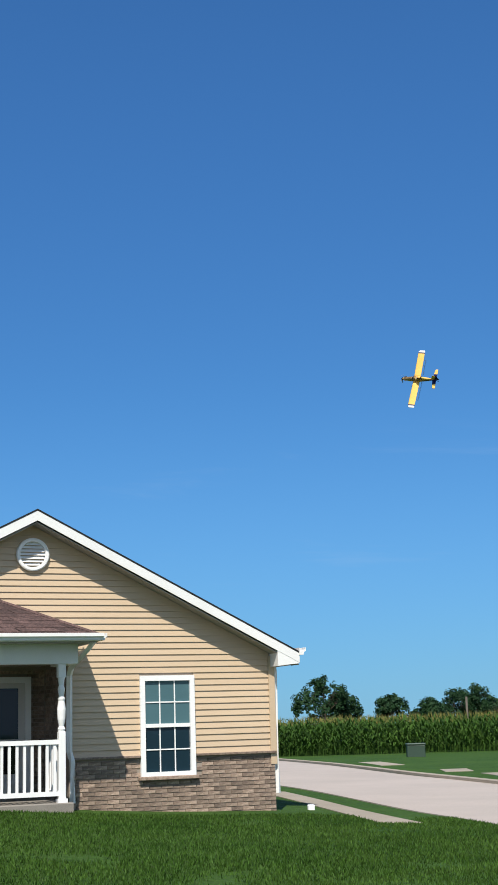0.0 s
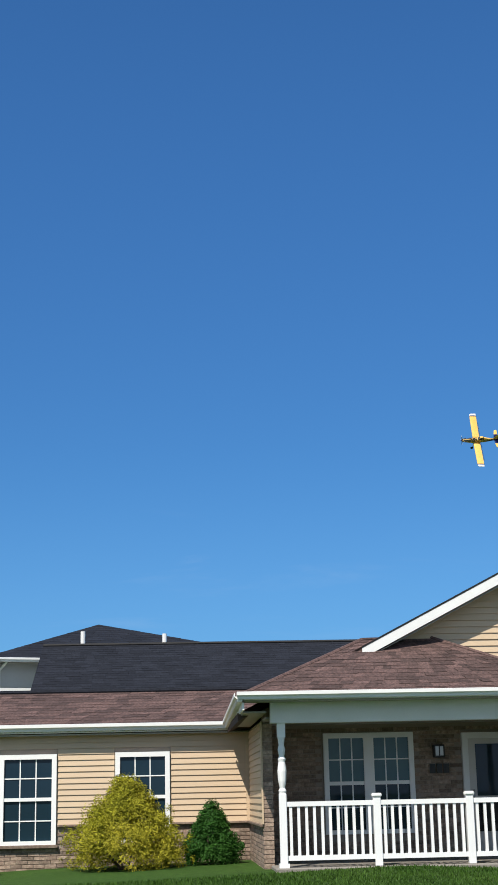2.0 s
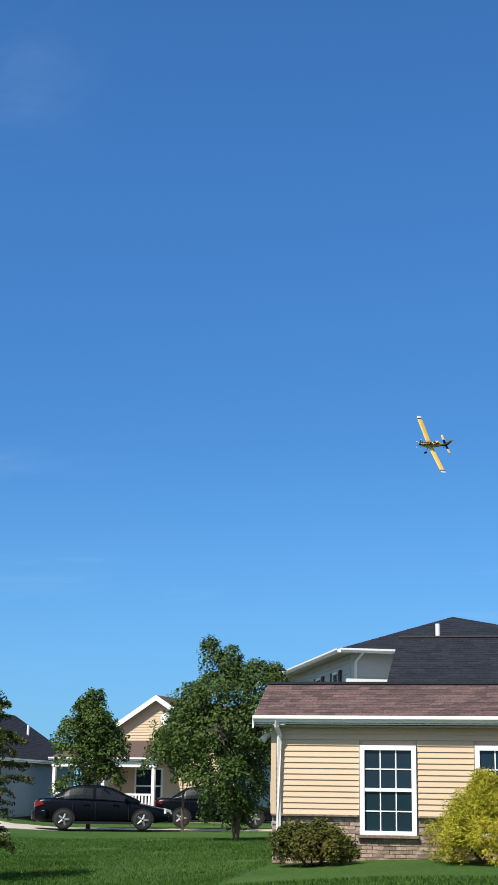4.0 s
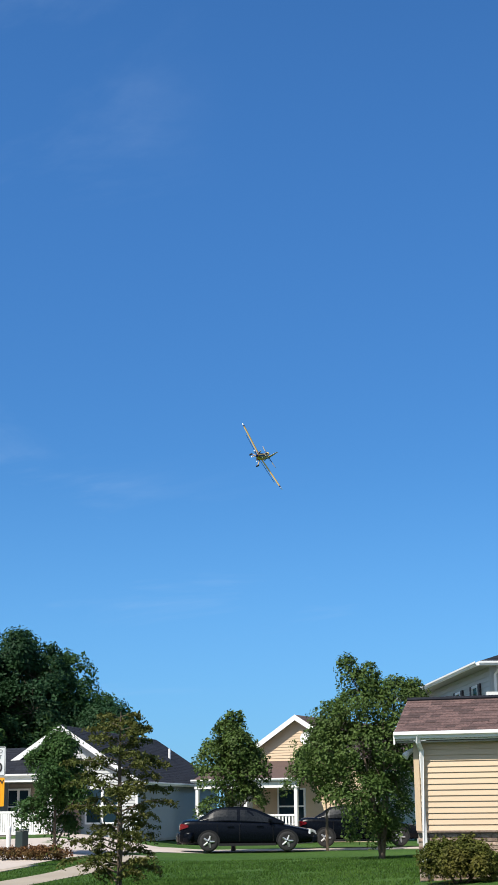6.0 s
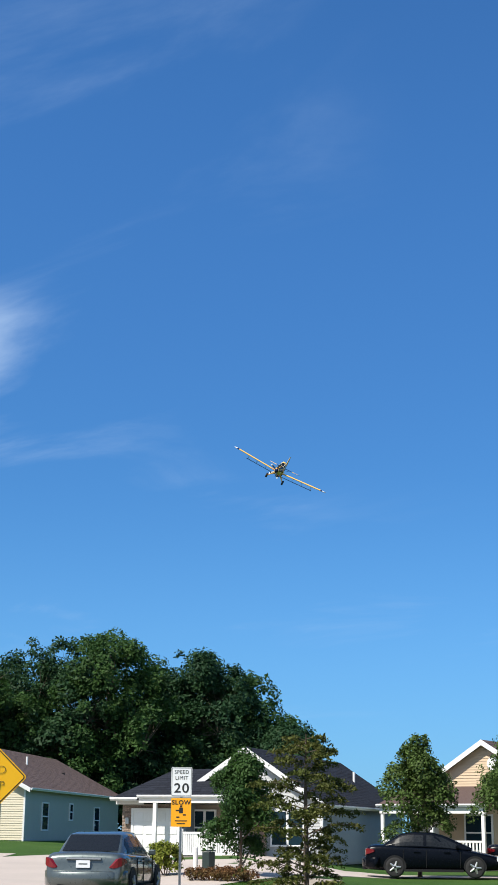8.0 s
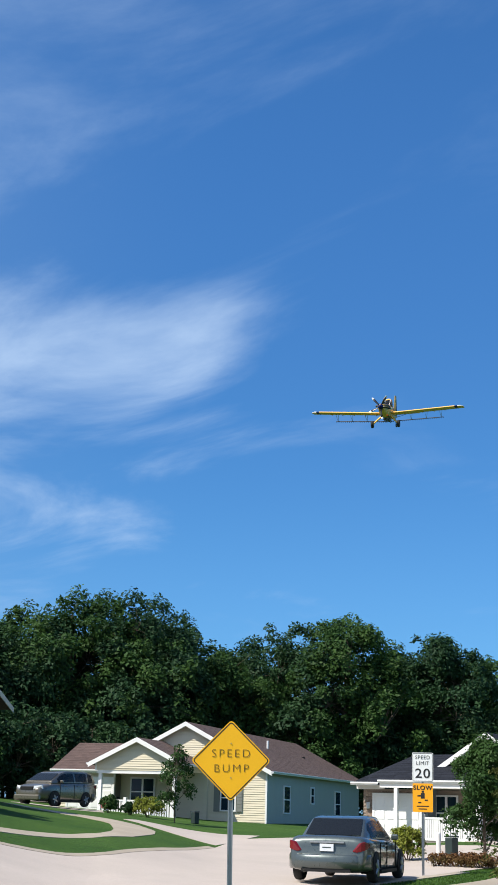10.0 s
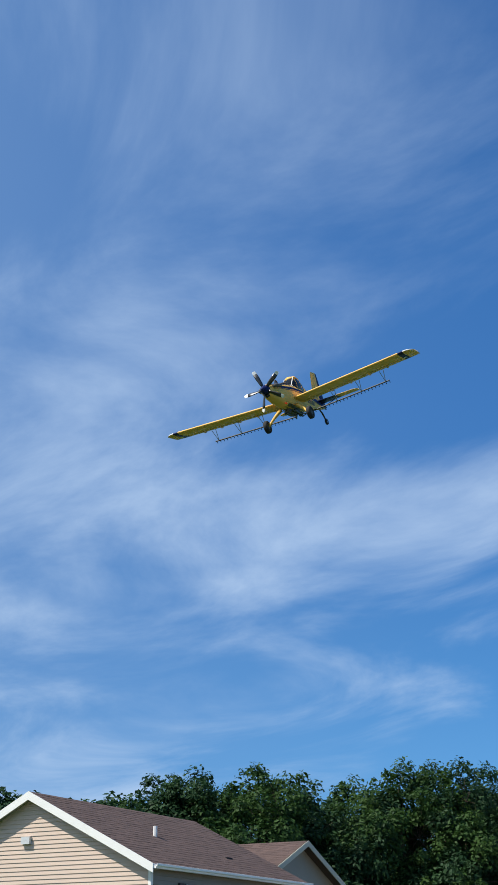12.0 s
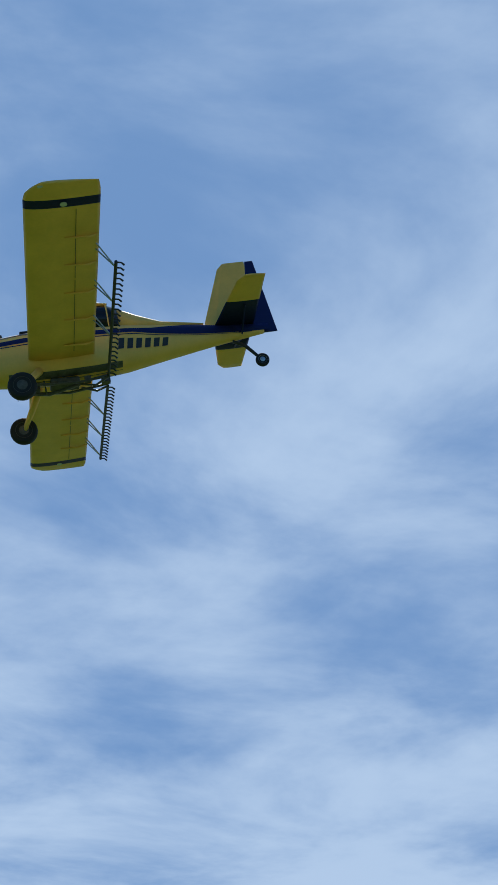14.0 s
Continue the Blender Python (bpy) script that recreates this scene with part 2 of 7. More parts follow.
LAMP_RED = material("red lamp lens", (0.15, 0.006, 0.010), 0.2, coat=0.3, grain=0.05)
LAMP_CLEAR = material("clear lamp lens", (0.55, 0.57, 0.58), 0.15, coat=1.0, grain=0.05)
PLASTIC_DARK = material("dark plastic trim", (0.014, 0.014, 0.015), 0.65, grain=0.1, spec=0.25)
PLATE = material("number plate", (0.68, 0.70, 0.74), 0.4, grain=0.03)
BOX_GREEN = material("utility green", (0.035, 0.065, 0.045), 0.5, grain=0.08, stain=0.15)
BIN_GREEN = material("bin plastic", (0.02, 0.035, 0.035), 0.5, grain=0.1)
BARK = material("bark", (0.12, 0.09, 0.065), 0.95, grain=0.4, grain_scale=14, bump=0.8, bump_scale=18, stretch=(1, 1, 0.3))
BARK_GREY = material("weathered dead wood", (0.17, 0.145, 0.12), 0.95, grain=0.35, grain_scale=14, bump=0.6)
FLAG_RED = material("red cloth", (0.45, 0.03, 0.04), 0.8, grain=0.1)
LEAF_OAK = leaf_material("oak leaf", (0.028, 0.070, 0.022), (0.052, 0.108, 0.030), 0.12, 0.3)
LEAF_DARK = leaf_material("maple leaf", (0.016, 0.046, 0.024), (0.031, 0.076, 0.033), 0.12, 0.28)
LEAF_BIRCH = leaf_material("birch leaf", (0.055, 0.100, 0.026), (0.085, 0.130, 0.040))
LEAF_CYPRESS = leaf_material("thin cypress needle", (0.075, 0.095, 0.026), (0.11, 0.105, 0.034))
LEAF_GOLD = leaf_material("golden cypress needle", (0.27, 0.27, 0.022), (0.40, 0.36, 0.04))
LEAF_CONE = leaf_material("arborvitae needle", (0.022, 0.085, 0.014), (0.040, 0.125, 0.022))
LEAF_RUST = leaf_material("barberry leaf", (0.060, 0.085, 0.018), (0.105, 0.095, 0.024))
LEAF_RED = leaf_material("red shrub leaf", (0.16, 0.055, 0.035), (0.10, 0.09, 0.035))
LEAF_LIME = leaf_material("lime shrub leaf", (0.16, 0.20, 0.03), (0.22, 0.24, 0.05))
CORN_LEAF = leaf_material("corn leaf", (0.035, 0.085, 0.016), (0.055, 0.115, 0.022))
CORN_TASSEL = leaf_material("corn tassel", (0.24, 0.21, 0.08), (0.19, 0.19, 0.07))
GRASS_BLADE = leaf_material("grass blade", (0.038, 0.090, 0.014), (0.060, 0.122, 0.022), 0.5)


def lawn_material():
    m = bpy.data.materials.new("lawn")
    m.use_nodes = True
    n = Nodes(m.node_tree)
    co = n.add("ShaderNodeTexCoord").outputs["Object"]
    patch = n.ramp(n.noise(co, 0.35, 5, 0.6), (0.3, 0.0), (0.7, 1.0))
    col = n.mix(patch, (0.030, 0.074, 0.012), (0.052, 0.104, 0.018))
    fine = n.ramp(n.noise(co, 9.0, 8, 0.75), (0.28, 0.45), (0.72, 1.5))
    col = n.mix(1.0, col, fine, "MULTIPLY")
    dry = n.ramp(n.noise(co, 2.2, 6, 0.7), (0.66, 0.0), (0.80, 0.6))
    col = n.mix(dry, col, (0.16, 0.17, 0.06))
    b = n.add("ShaderNodeBump", {"Height": n.noise(co, 14.0, 8, 0.8), "Strength": 0.5, "Distance": 0.06})
    s = n.add("ShaderNodeBsdfPrincipled", {"Base Color": col, "Roughness": 0.9, "Normal": b.outputs[0], "Specular IOR Level": 0.15})
    n.add("ShaderNodeOutputMaterial", {0: s.outputs[0]})
    return m


LAWN = lawn_material()


# ---- mesh helpers ----
def part(name, bm, mat, parent=None, label="", smooth=False):
    """Link a bmesh as one mesh object under a thing or a part."""
    me = bpy.data.meshes.new(name)
    bm.to_mesh(me)
    bm.free()
    for mm in (mat if isinstance(mat, (list, tuple)) else (mat,)):
        me.materials.append(mm)
    if smooth:
        me.polygons.foreach_set("use_smooth", [True] * len(me.polygons))
    ob = new(name, me)
    ob.parent = parent
    return tagged(ob, label)


def raw(name, verts, faces, mat, parent=None, label=""):
    me = bpy.data.meshes.new(name)
    me.from_pydata(verts, [], faces)
    me.materials.append(mat)
    ob = new(name, me)
    ob.parent = parent
    return tagged(ob, label)


def thing(name, m, label, category, group=""):
    ob = new(name)
    ob.matrix_world = m
    return tagged(ob, label, category, group)


def box(bm, x0, x1, y0, y1, z0, z1, mi=0):
    v = [bm.verts.new(p) for p in ((x0, y0, z0), (x1, y0, z0), (x1, y1, z0), (x0, y1, z0), (x0, y0, z1), (x1, y0, z1), (x1, y1, z1), (x0, y1, z1))]
    for f in ((3, 2, 1, 0), (4, 5, 6, 7), (0, 1, 5, 4), (1, 2, 6, 5), (2, 3, 7, 6), (3, 0, 4, 7)):
        bm.faces.new([v[i] for i in f]).material_index = mi
    return bm


def boxes(*bs):
    bm = bmesh.new()
    for b in bs:
        box(bm, *b)
    return bm


def slab(bm, pts, off, mi=0):
    """A flat polygon given thickness by the vector off."""
    a = [bm.verts.new(p) for p in pts]
    b = [bm.verts.new(Vector(p) + Vector(off)) for p in pts]
    k = len(a)
    fs = [bm.faces.new(a), bm.faces.new(b[::-1])]
    for i in range(k):
        fs.append(bm.faces.new([a[i], b[i], b[(i + 1) % k], a[(i + 1) % k]]))
    for f in fs:
        f.material_index = mi
    bmesh.ops.recalc_face_normals(bm, faces=fs)
    return bm


def loft(bm, rings, caps=True, mi=0):
    vs = [[bm.verts.new(p) for p in r] for r in rings]
    k = len(vs[0])
    fs = []
    for a, b in zip(vs, vs[1:]):
        for i in range(k):
            fs.append(bm.faces.new((a[i], a[(i + 1) % k], b[(i + 1) % k], b[i])))
    if caps:
        fs += [bm.faces.new(vs[0][::-1]), bm.faces.new(vs[-1])]
    for f in fs:
        f.material_index = mi
    bmesh.ops.recalc_face_normals(bm, faces=fs)
    return fs


def tube(bm, path, radii, sides=8, mi=0, caps=True):
    """A round bar along points, with a radius for each."""
    rings = []
    pts = [Vector(p) for p in path]
    for i, p in enumerate(pts):
        d = (pts[min(i + 1, len(pts) - 1)] - pts[max(i - 1, 0)]).normalized()
        q = d.to_track_quat("Z", "Y").to_matrix()
        r = radii[i] if isinstance(radii, (list, tuple)) else radii
        rings.append([p + q @ Vector((r * math.cos(2 * math.pi * j / sides), r * math.sin(2 * math.pi * j / sides), 0)) for j in range(sides)])
    loft(bm, rings, caps, mi)
    return bm


def bar(p0, p1, r, sides=8):
    return tube(bmesh.new(), [p0, p1], r, sides)


def bevelled(bm, width, segments=2):
    bmesh.ops.bevel(bm, geom=list(bm.edges), offset=width, segments=segments, affect="EDGES", profile=0.5)
    return bm

# ---- the ground ----
# height over the camera's feet, by bearing (degrees left of ahead) and distance (metres)
DIST = (0, 14, 22, 32, 42, 55, 70, 110)
RISE = {-180: (0, 0, 0, 0, 0, 0, 0, 0), -40: (0, 0, 0, 0, 0, 0, 0, 0), -15: (0, 0.02, 0.07, 0.08, 0.06, 0.06, 0.0, -0.2), -8: (0, 0.08, 0.24, 0.24, 0.15, 0.1, 0.0, -0.2),
        5: (0, 0.16, 0.56, 0.52, 0.3, 0.2, 0.1, 0.0), 18: (0, 0.12, 0.42, 0.44, 0.3, 0.2, 0.2, 0.3), 32: (0, 0, 0.05, 0.1, 0.15, 0.15, 0.2, 0.6),
        38: (0, 0, 0, 0, 0.25, 0.75, 0.80, 1.0), 42: (0, 0, 0, 0, 0.10, 0.50, 0.80, 1.1), 48: (0, 0, 0, 0.03, 0.25, 0.6, 1.05, 1.6), 53: (0, 0, 0, 0.2, 0.85, 1.30, 1.45, 2.0),
        61.5: (0, 0, 0.3, 1.3, 2.0, 2.3, 2.4, 2.6), 75: (0, 0.1, 0.6, 1.8, 2.3, 2.5, 2.6, 3.0), 180: (0, 0, 0, 0, 0, 0, 0, 0)}


def ease(t):
    return t * t * (3 - 2 * t)


def rise(x, y):
    az, r = math.degrees(math.atan2(-x, y)), math.hypot(x, y)
    keys = sorted(RISE)
    i = max(0, min(len(keys) - 2, sum(k <= az for k in keys) - 1))
    t = (az - keys[i]) / (keys[i + 1] - keys[i])
    t = 0.5 * t + 0.5 * ease(t)
    j = max(0, min(len(DIST) - 2, sum(d <= r for d in DIST) - 1))
    s = min(1.0, (r - DIST[j]) / (DIST[j + 1] - DIST[j]))
    a = RISE[keys[i]][j] * (1 - s) + RISE[keys[i]][j + 1] * s
    b = RISE[keys[i + 1]][j] * (1 - s) + RISE[keys[i + 1]][j + 1] * s
    return a * (1 - t) + b * t


def at(az, d, up=0.0):
    """The place at a bearing and distance, on the ground."""
    x, y = -math.sin(radians(az)) * d, math.cos(radians(az)) * d
    return Vector((x, y, rise(x, y) + up))


def build_ground():
    verts, faces = [(0, 0, 0)], []
    radii = [2, 4, 7] + [10 + 1.5 * i for i in range(42)] + [75, 80, 86, 93, 102, 115, 140, 180, 260, 400, 700, 1300, 2500]
    steps = 480
    for r in radii:
        for k in range(steps):
            a = 2 * math.pi * k / steps
            x, y = r * math.sin(a), r * math.cos(a)
            w = 0.010 * noise.noise(Vector((x * 0.4, y * 0.4, 0))) if 8 < r < 90 else 0.0
            verts.append((x, y, rise(x, y) + w))
    for k in range(steps):
        faces.append((0, 1 + (k + 1) % steps, 1 + k))
    for i in range(len(radii) - 1):
        for k in range(steps):
            a, b = 1 + i * steps + k, 1 + i * steps + (k + 1) % steps
            faces.append((a, b, b + steps, a + steps))
    g = raw("ground", verts, faces, LAWN)
    g.data.polygons.foreach_set("use_smooth", [True] * len(g.data.polygons))
    return tagged(g, "mown green lawn and fields rolling gently to the horizon", "lawn", kind="structure")


PAVED = []           # outlines of the paving, for the grass to keep off


def paved(x, y):
    for box_, line in PAVED:
        if box_[0] < x < box_[1] and box_[2] < y < box_[3]:
            inside = False
            for (ax, ay), (bx, by) in zip(line, line[1:] + line[:1]):
                if (ay > y) != (by > y) and x < ax + (y - ay) * (bx - ax) / (by - ay):
                    inside = not inside
            if inside:
                return True
    return False


def ribbon(name, left, right, mat, lift, thick, label, category, cuts=14):
    """A paved strip between two lines of (x, y), draped on the ground, with a kerb face at its sides."""
    line = list(left) + list(right)[::-1]
    PAVED.append(((min(p[0] for p in line), max(p[0] for p in line), min(p[1] for p in line), max(p[1] for p in line)), line))

    def along(line, t):
        s = t * (len(line) - 1)
        i = min(int(s), len(line) - 2)
        return Vector(line[i]).lerp(Vector(line[i + 1]), s - i)
    bm = bmesh.new()
    n = max(cuts, int(sum((Vector(b) - Vector(a)).length for a, b in zip(left, left[1:])) / 0.7))
    rows = []
    for i in range(n + 1):
        a, b = along(left, i / n), along(right, i / n)
        row = []
        for k in range(9):
            p = a.lerp(b, k / 8)
            row.append((p.x, p.y, rise(p.x, p.y) + lift))
        rows.append([bm.verts.new(p) for p in row] + [bm.verts.new((row[8][0], row[8][1], row[8][2] - thick)), bm.verts.new((row[0][0], row[0][1], row[0][2] - thick))])
    for r, q in zip(rows, rows[1:]):
        for k in range(11):
            bm.faces.new((r[k], r[(k + 1) % 11], q[(k + 1) % 11], q[k]))
    bm.faces.new(rows[0])
    bm.faces.new(rows[-1][::-1])
    bmesh.ops.recalc_face_normals(bm, faces=list(bm.faces))
    return tagged(part(name, bm, mat), label, category, kind="structure")


build_ground()

# ---- the crop duster ----
def fuselage_ring(y, top, bot, hw, n=32, square=2.6):
    c, h = (top + bot) / 2, (top - bot) / 2
    ring = []
    for k in range(n):
        a = 2 * math.pi * k / n
        ca, sa = math.cos(a), math.sin(a)
        ring.append((hw * math.copysign(abs(ca) ** (2 / square), ca), y, c + h * math.copysign(abs(sa) ** (2 / square), sa)))
    return ring


STATIONS = ((4.12, 0.52, 0.00, 0.25), (4.0, 0.60, -0.10, 0.33), (3.4, 0.72, -0.26, 0.43), (2.4, 0.90, -0.44, 0.53), (1.2, 1.06, -0.54, 0.60),
            (0.2, 1.12, -0.52, 0.60), (-0.8, 1.12, -0.46, 0.58), (-1.8, 1.08, -0.34, 0.54), (-3.0, 0.97, -0.08, 0.42), (-4.4, 0.86, 0.20, 0.27),
            (-5.6, 0.80, 0.40, 0.14), (-6.2, 0.76, 0.50, 0.07))


def section(y):
    """Top, bottom and half width of the fuselage at y."""
    for a, b in zip(STATIONS, STATIONS[1:]):
        if b[0] <= y <= a[0]:
            t = (y - b[0]) / (a[0] - b[0])
            return [b[i] + (a[i] - b[i]) * t for i in (1, 2, 3)]
    return STATIONS[-1][1:]


def wing_ring(x, le, te, z, thick, n=9):
    chord = le - te
    up, low = [], []
    for k in range(n):
        s = 0.5 - 0.5 * math.cos(math.pi * k / (n - 1))
        t = thick * chord * 2.9 * (0.2969 * math.sqrt(s) - 0.126 * s - 0.3516 * s * s + 0.2843 * s ** 3 - 0.1030 * s ** 4)
        up.append((x, le - s * chord, z + t * 2.0))
        low.append((x, le - s * chord, z - t * 1.0))
    return up + low[-2:0:-1]


def wheel(parent, place, r, w, name="wheel", hub=None):
    x, y, z = place
    bm = bmesh.new()
    prof = [(0.62 * r, -w * 0.42), (0.86 * r, -w / 2), (0.97 * r, -w * 0.36), (r, 0), (0.97 * r, w * 0.36), (0.86 * r, w / 2), (0.62 * r, w * 0.42)]
    rings = [[(x + o, y + q * math.cos(2 * math.pi * k / 24), z + q * math.sin(2 * math.pi * k / 24)) for k in range(24)] for q, o in prof]
    loft(bm, rings)
    t = part(name, bm, TYRE, parent, smooth=True)
    bm = bmesh.new()
    loft(bm, [[(x + o, y + q * r * math.cos(2 * math.pi * k / 20), z + q * r * math.sin(2 * math.pi * k / 20)) for k in range(20)]
              for q, o in ((0.15, -w * 0.47), (0.55, -w * 0.38), (0.62, -w * 0.44), (0.62, w * 0.44), (0.55, w * 0.38), (0.15, w * 0.47))])
    part("hub", bm, hub or ALLOY, t)
    return t


def build_crop_duster():
    a = thing("crop_duster", pose(103, 364, 93), "yellow and navy low-wing turboprop crop duster in flight with spray booms", "airplane")
    # fuselage with its navy cheat line
    ys = [4.12, 4.06, 4.0, 3.8] + [3.6 - 0.2 * i for i in range(49)]
    bm = bmesh.new()
    fs = loft(bm, [fuselage_ring(y, *section(max(y, -6.2))) for y in ys])
    for f in fs:
        c = f.calc_center_median()
        top, bot, hw = section(max(-6.2, min(4.12, c.y)))
        if abs(f.normal.y) > 0.9:
            f.material_index = 1 if c.y < 0 else 0
            continue
        if c.y < -5.2 and c.z > bot + 0.25 * (top - bot):
            f.material_index = 1
    fus = part("fuselage", bm, (PLANE_YELLOW, PLANE_BLUE), a, smooth=True)
    # navy cheat line that widens over the tail, pinstripe, glare panel
    def skin(y, part_down, s, off):
        """Point on the fuselage side, a share of its height below its top."""
        top, bot, hw = section(y)
        q = abs(1 - 2 * part_down)
        return (s * (hw * (1 - min(0.999, q) ** 2.6) ** (1 / 2.6) + off), y, top - part_down * (top - bot) + (off if part_down < 0.1 else 0))

    def band(name, upper, lower, y0, y1, s, mat, off=0.008, rows=5):
        bm = bmesh.new()
        n = int((y0 - y1) / 0.2) + 1
        grid = []
        for i in range(n + 1):
            y = y0 + (y1 - y0) * i / n
            a, b = upper(y), lower(y)
            grid.append([bm.verts.new(skin(y, a + (b - a) * k / rows, s, off)) for k in range(rows + 1)])
        for g, h in zip(grid, grid[1:]):
            for k in range(rows):
                bm.faces.new((g[k], g[k + 1], h[k + 1], h[k]))
        return part(name, bm, mat, fus, smooth=True)

    def top_edge(y):
        return 0.20 if y > -2.6 else max(0.004, 0.20 - 0.11 * (-2.6 - y))

    def low_edge(y):
        return 0.31 if y > -2.0 else min(0.80, 0.31 + 0.115 * (-2.0 - y))
    for s in (-1, 1):
        band("cheat_line", top_edge, low_edge, 3.35, -6.15, s, PLANE_BLUE)
        band("pinstripe", lambda y: low_edge(y) + 0.030, lambda y: low_edge(y) + 0.052, 3.2, -5.6, s, PLANE_BLUE, rows=2)
        band("glare_panel", lambda y: 0.001, lambda y: 0.11, 3.95, 0.2, s, BLACK, rows=4)
        band("belly_panel", lambda y: 0.90, lambda y: 0.998, 1.7, -1.6, s, GRIME, rows=4)
        # registration, as plain bars
        for k in range(6):
            y = -1.62 - 0.262 * k
            bm = bmesh.new()
            quad = [skin(y + d, f, s, 0.010) for d, f in ((0.055, 0.44 + 0.020 * k), (-0.115, 0.445 + 0.020 * k), (-0.055, 0.68 + 0.020 * k), (0.115, 0.675 + 0.020 * k))]
            slab(bm, quad, (s * 0.004, 0, 0))
            part("registration_bar", bm, INK, fus, "black registration mark drawn as a bar")
    # canopy
    bm = bmesh.new()
    rings = []
    for y, top, hw in ((-0.02, 1.14, 0.30), (-0.22, 1.50, 0.38), (-0.50, 1.80, 0.40), (-0.95, 1.90, 0.40), (-1.35, 1.86, 0.38), (-1.65, 1.74, 0.36)):
        rings.append([(hw * math.cos(math.pi * k / 10) * (1.0 if 2 < k < 8 else 1.12), y, 0.95 + (top - 0.95) * math.sin(math.pi * k / 10) ** 0.6) for k in range(11)])
    loft(bm, rings)
    can = part("canopy", bm, GLASS_DARK, a, "dark tinted canopy glass", smooth=True)
    for y, top, hw, r, m in ((-0.04, 1.16, 0.31, 0.035, PLANE_WHITE), (-0.50, 1.81, 0.40, 0.03, PLANE_YELLOW), (-1.35, 1.87, 0.38, 0.03, PLANE_YELLOW)):
        bm = bmesh.new()
        tube(bm, [(hw * 1.06 * math.cos(math.pi * k / 12), y, 0.96 + (top - 0.94) * math.sin(math.pi * k / 12) ** 0.6) for k in range(13)], r, 6)
        part("canopy_frame", bm, m, can)
    for s in (-1, 1):
        part("canopy_frame", tube(bmesh.new(), [(s * 0.24, -0.02, 1.13), (s * 0.30, -0.22, 1.46), (s * 0.30, -0.50, 1.74)], 0.028, 6), PLANE_WHITE, can)
    bm = bmesh.new()
    loft(bm, [[(hw * math.cos(math.pi * k / 8), y, top - 0.10 + 0.13 * math.sin(math.pi * k / 8)) for k in range(9)] for y, top, hw in ((-0.45, 1.78, 0.28), (-0.95, 1.91, 0.31), (-1.40, 1.86, 0.30))])
    part("canopy_roof", bm, PLANE_YELLOW, can, smooth=True)
    bm = bmesh.new()
    loft(bm, [[(hw * math.cos(math.pi * k / 8), y, 0.9 + (top - 0.9) * math.sin(math.pi * k / 8) ** 0.7) for k in range(9)] for y, top, hw in ((-1.60, 1.75, 0.37), (-2.2, 1.44, 0.33), (-2.9, 1.14, 0.27), (-4.2, 0.95, 0.14))])
    part("turtle_deck", bm, PLANE_YELLOW, a, smooth=True)
    # hopper lid and intake on the nose deck
    part("hopper_lid", bevelled(boxes((-0.22, 0.22, 0.7, 1.25, 1.06, 1.16)), 0.03), PLASTIC_DARK, a)
    bm = bmesh.new()
    tube(bm, [(0, 1.75, 1.0), (0, 1.8, 1.16), (0, 1.95, 1.22), (0, 2.1, 1.16), (0, 2.15, 1.0)], 0.05, 7)
    part("hopper_vent", bm, BLACK, a)
    for s in (-1, 1):
        bm = bmesh.new()
        tube(bm, [(s * 0.38, 3.75, 0.42), (s * 0.52, 3.60, 0.46), (s * 0.62, 3.35, 0.47), (s * 0.66, 3.1, 0.46)], [0.08, 0.11, 0.11, 0.10], 10)
        part("exhaust_stack", bm, GRIME, a)
        part("landing_light", boxes((s * 0.20 - 0.05, s * 0.20 + 0.05, 4.03, 4.06, -0.02, 0.06)), LAMP_CLEAR, a)
    bm = bmesh.new()
    tube(bm, [(0, 4.10, 0.02), (0, 3.95, -0.08)], [0.14, 0.17], 12)
    part("air_intake", bm, BLACK, a)
    # wings
    for s in (-1, 1):
        bm = bmesh.new()
        spans = [0.45, 1.6, 3.0, 4.5, 6.0, 7.0, 7.62, 7.95, 8.2, 8.38, 8.48, 8.54]
        rings = []
        for x in spans:
            e = max(0, (x - 8.0) / 0.54)
            rings.append(wing_ring(s * x, 1.10 - 0.42 * e ** 2.2, -0.80 + 0.06 * e ** 2, -0.02 + 0.058 * x, 0.135 * (1 - 0.55 * e ** 2)))
        vs = [[bm.verts.new(p) for p in r] for r in rings]
        for i, (p, q) in enumerate(zip(vs, vs[1:])):
            for k in range(len(p)):
                f = bm.faces.new((p[k], p[(k + 1) % len(p)], q[(k + 1) % len(q)], q[k]))
                f.material_index = 1 if i == 6 else (2 if i > 6 and k < 8 else 0)
        bm.faces.new(vs[0][::-1])
        bm.faces.new(vs[-1])
        bmesh.ops.recalc_face_normals(bm, faces=list(bm.faces))
        w = part("wing", bm, (PLANE_YELLOW, PLANE_BLUE, PLANE_WHITE), a, smooth=True)
        # hinge line of flap and aileron
        for x0, x1 in ((0.9, 4.45), (4.55, 7.5)):
            bm = bmesh.new()
            slab(bm, [(s * x0, -0.205, -0.078 + 0.058 * x0), (s * x1, -0.205, -0.078 + 0.058 * x1), (s * x1, -0.190, -0.078 + 0.058 * x1), (s * x0, -0.190, -0.078 + 0.058 * x0)], (0, 0, 0.02))
            part("hinge_line", bm, GRIME, w)
        for x in (1.3, 2.6, 3.9, 5.2, 6.4):
            bm = bmesh.new()
            tube(bm, [(s * x, 0.1, -0.11 + 0.058 * x), (s * x, -0.5, -0.13 + 0.058 * x), (s * x, -0.78, -0.05 + 0.058 * x)], [0.02, 0.035, 0.02], 6)
            part("flap_bracket", bm, PLANE_YELLOW, w)
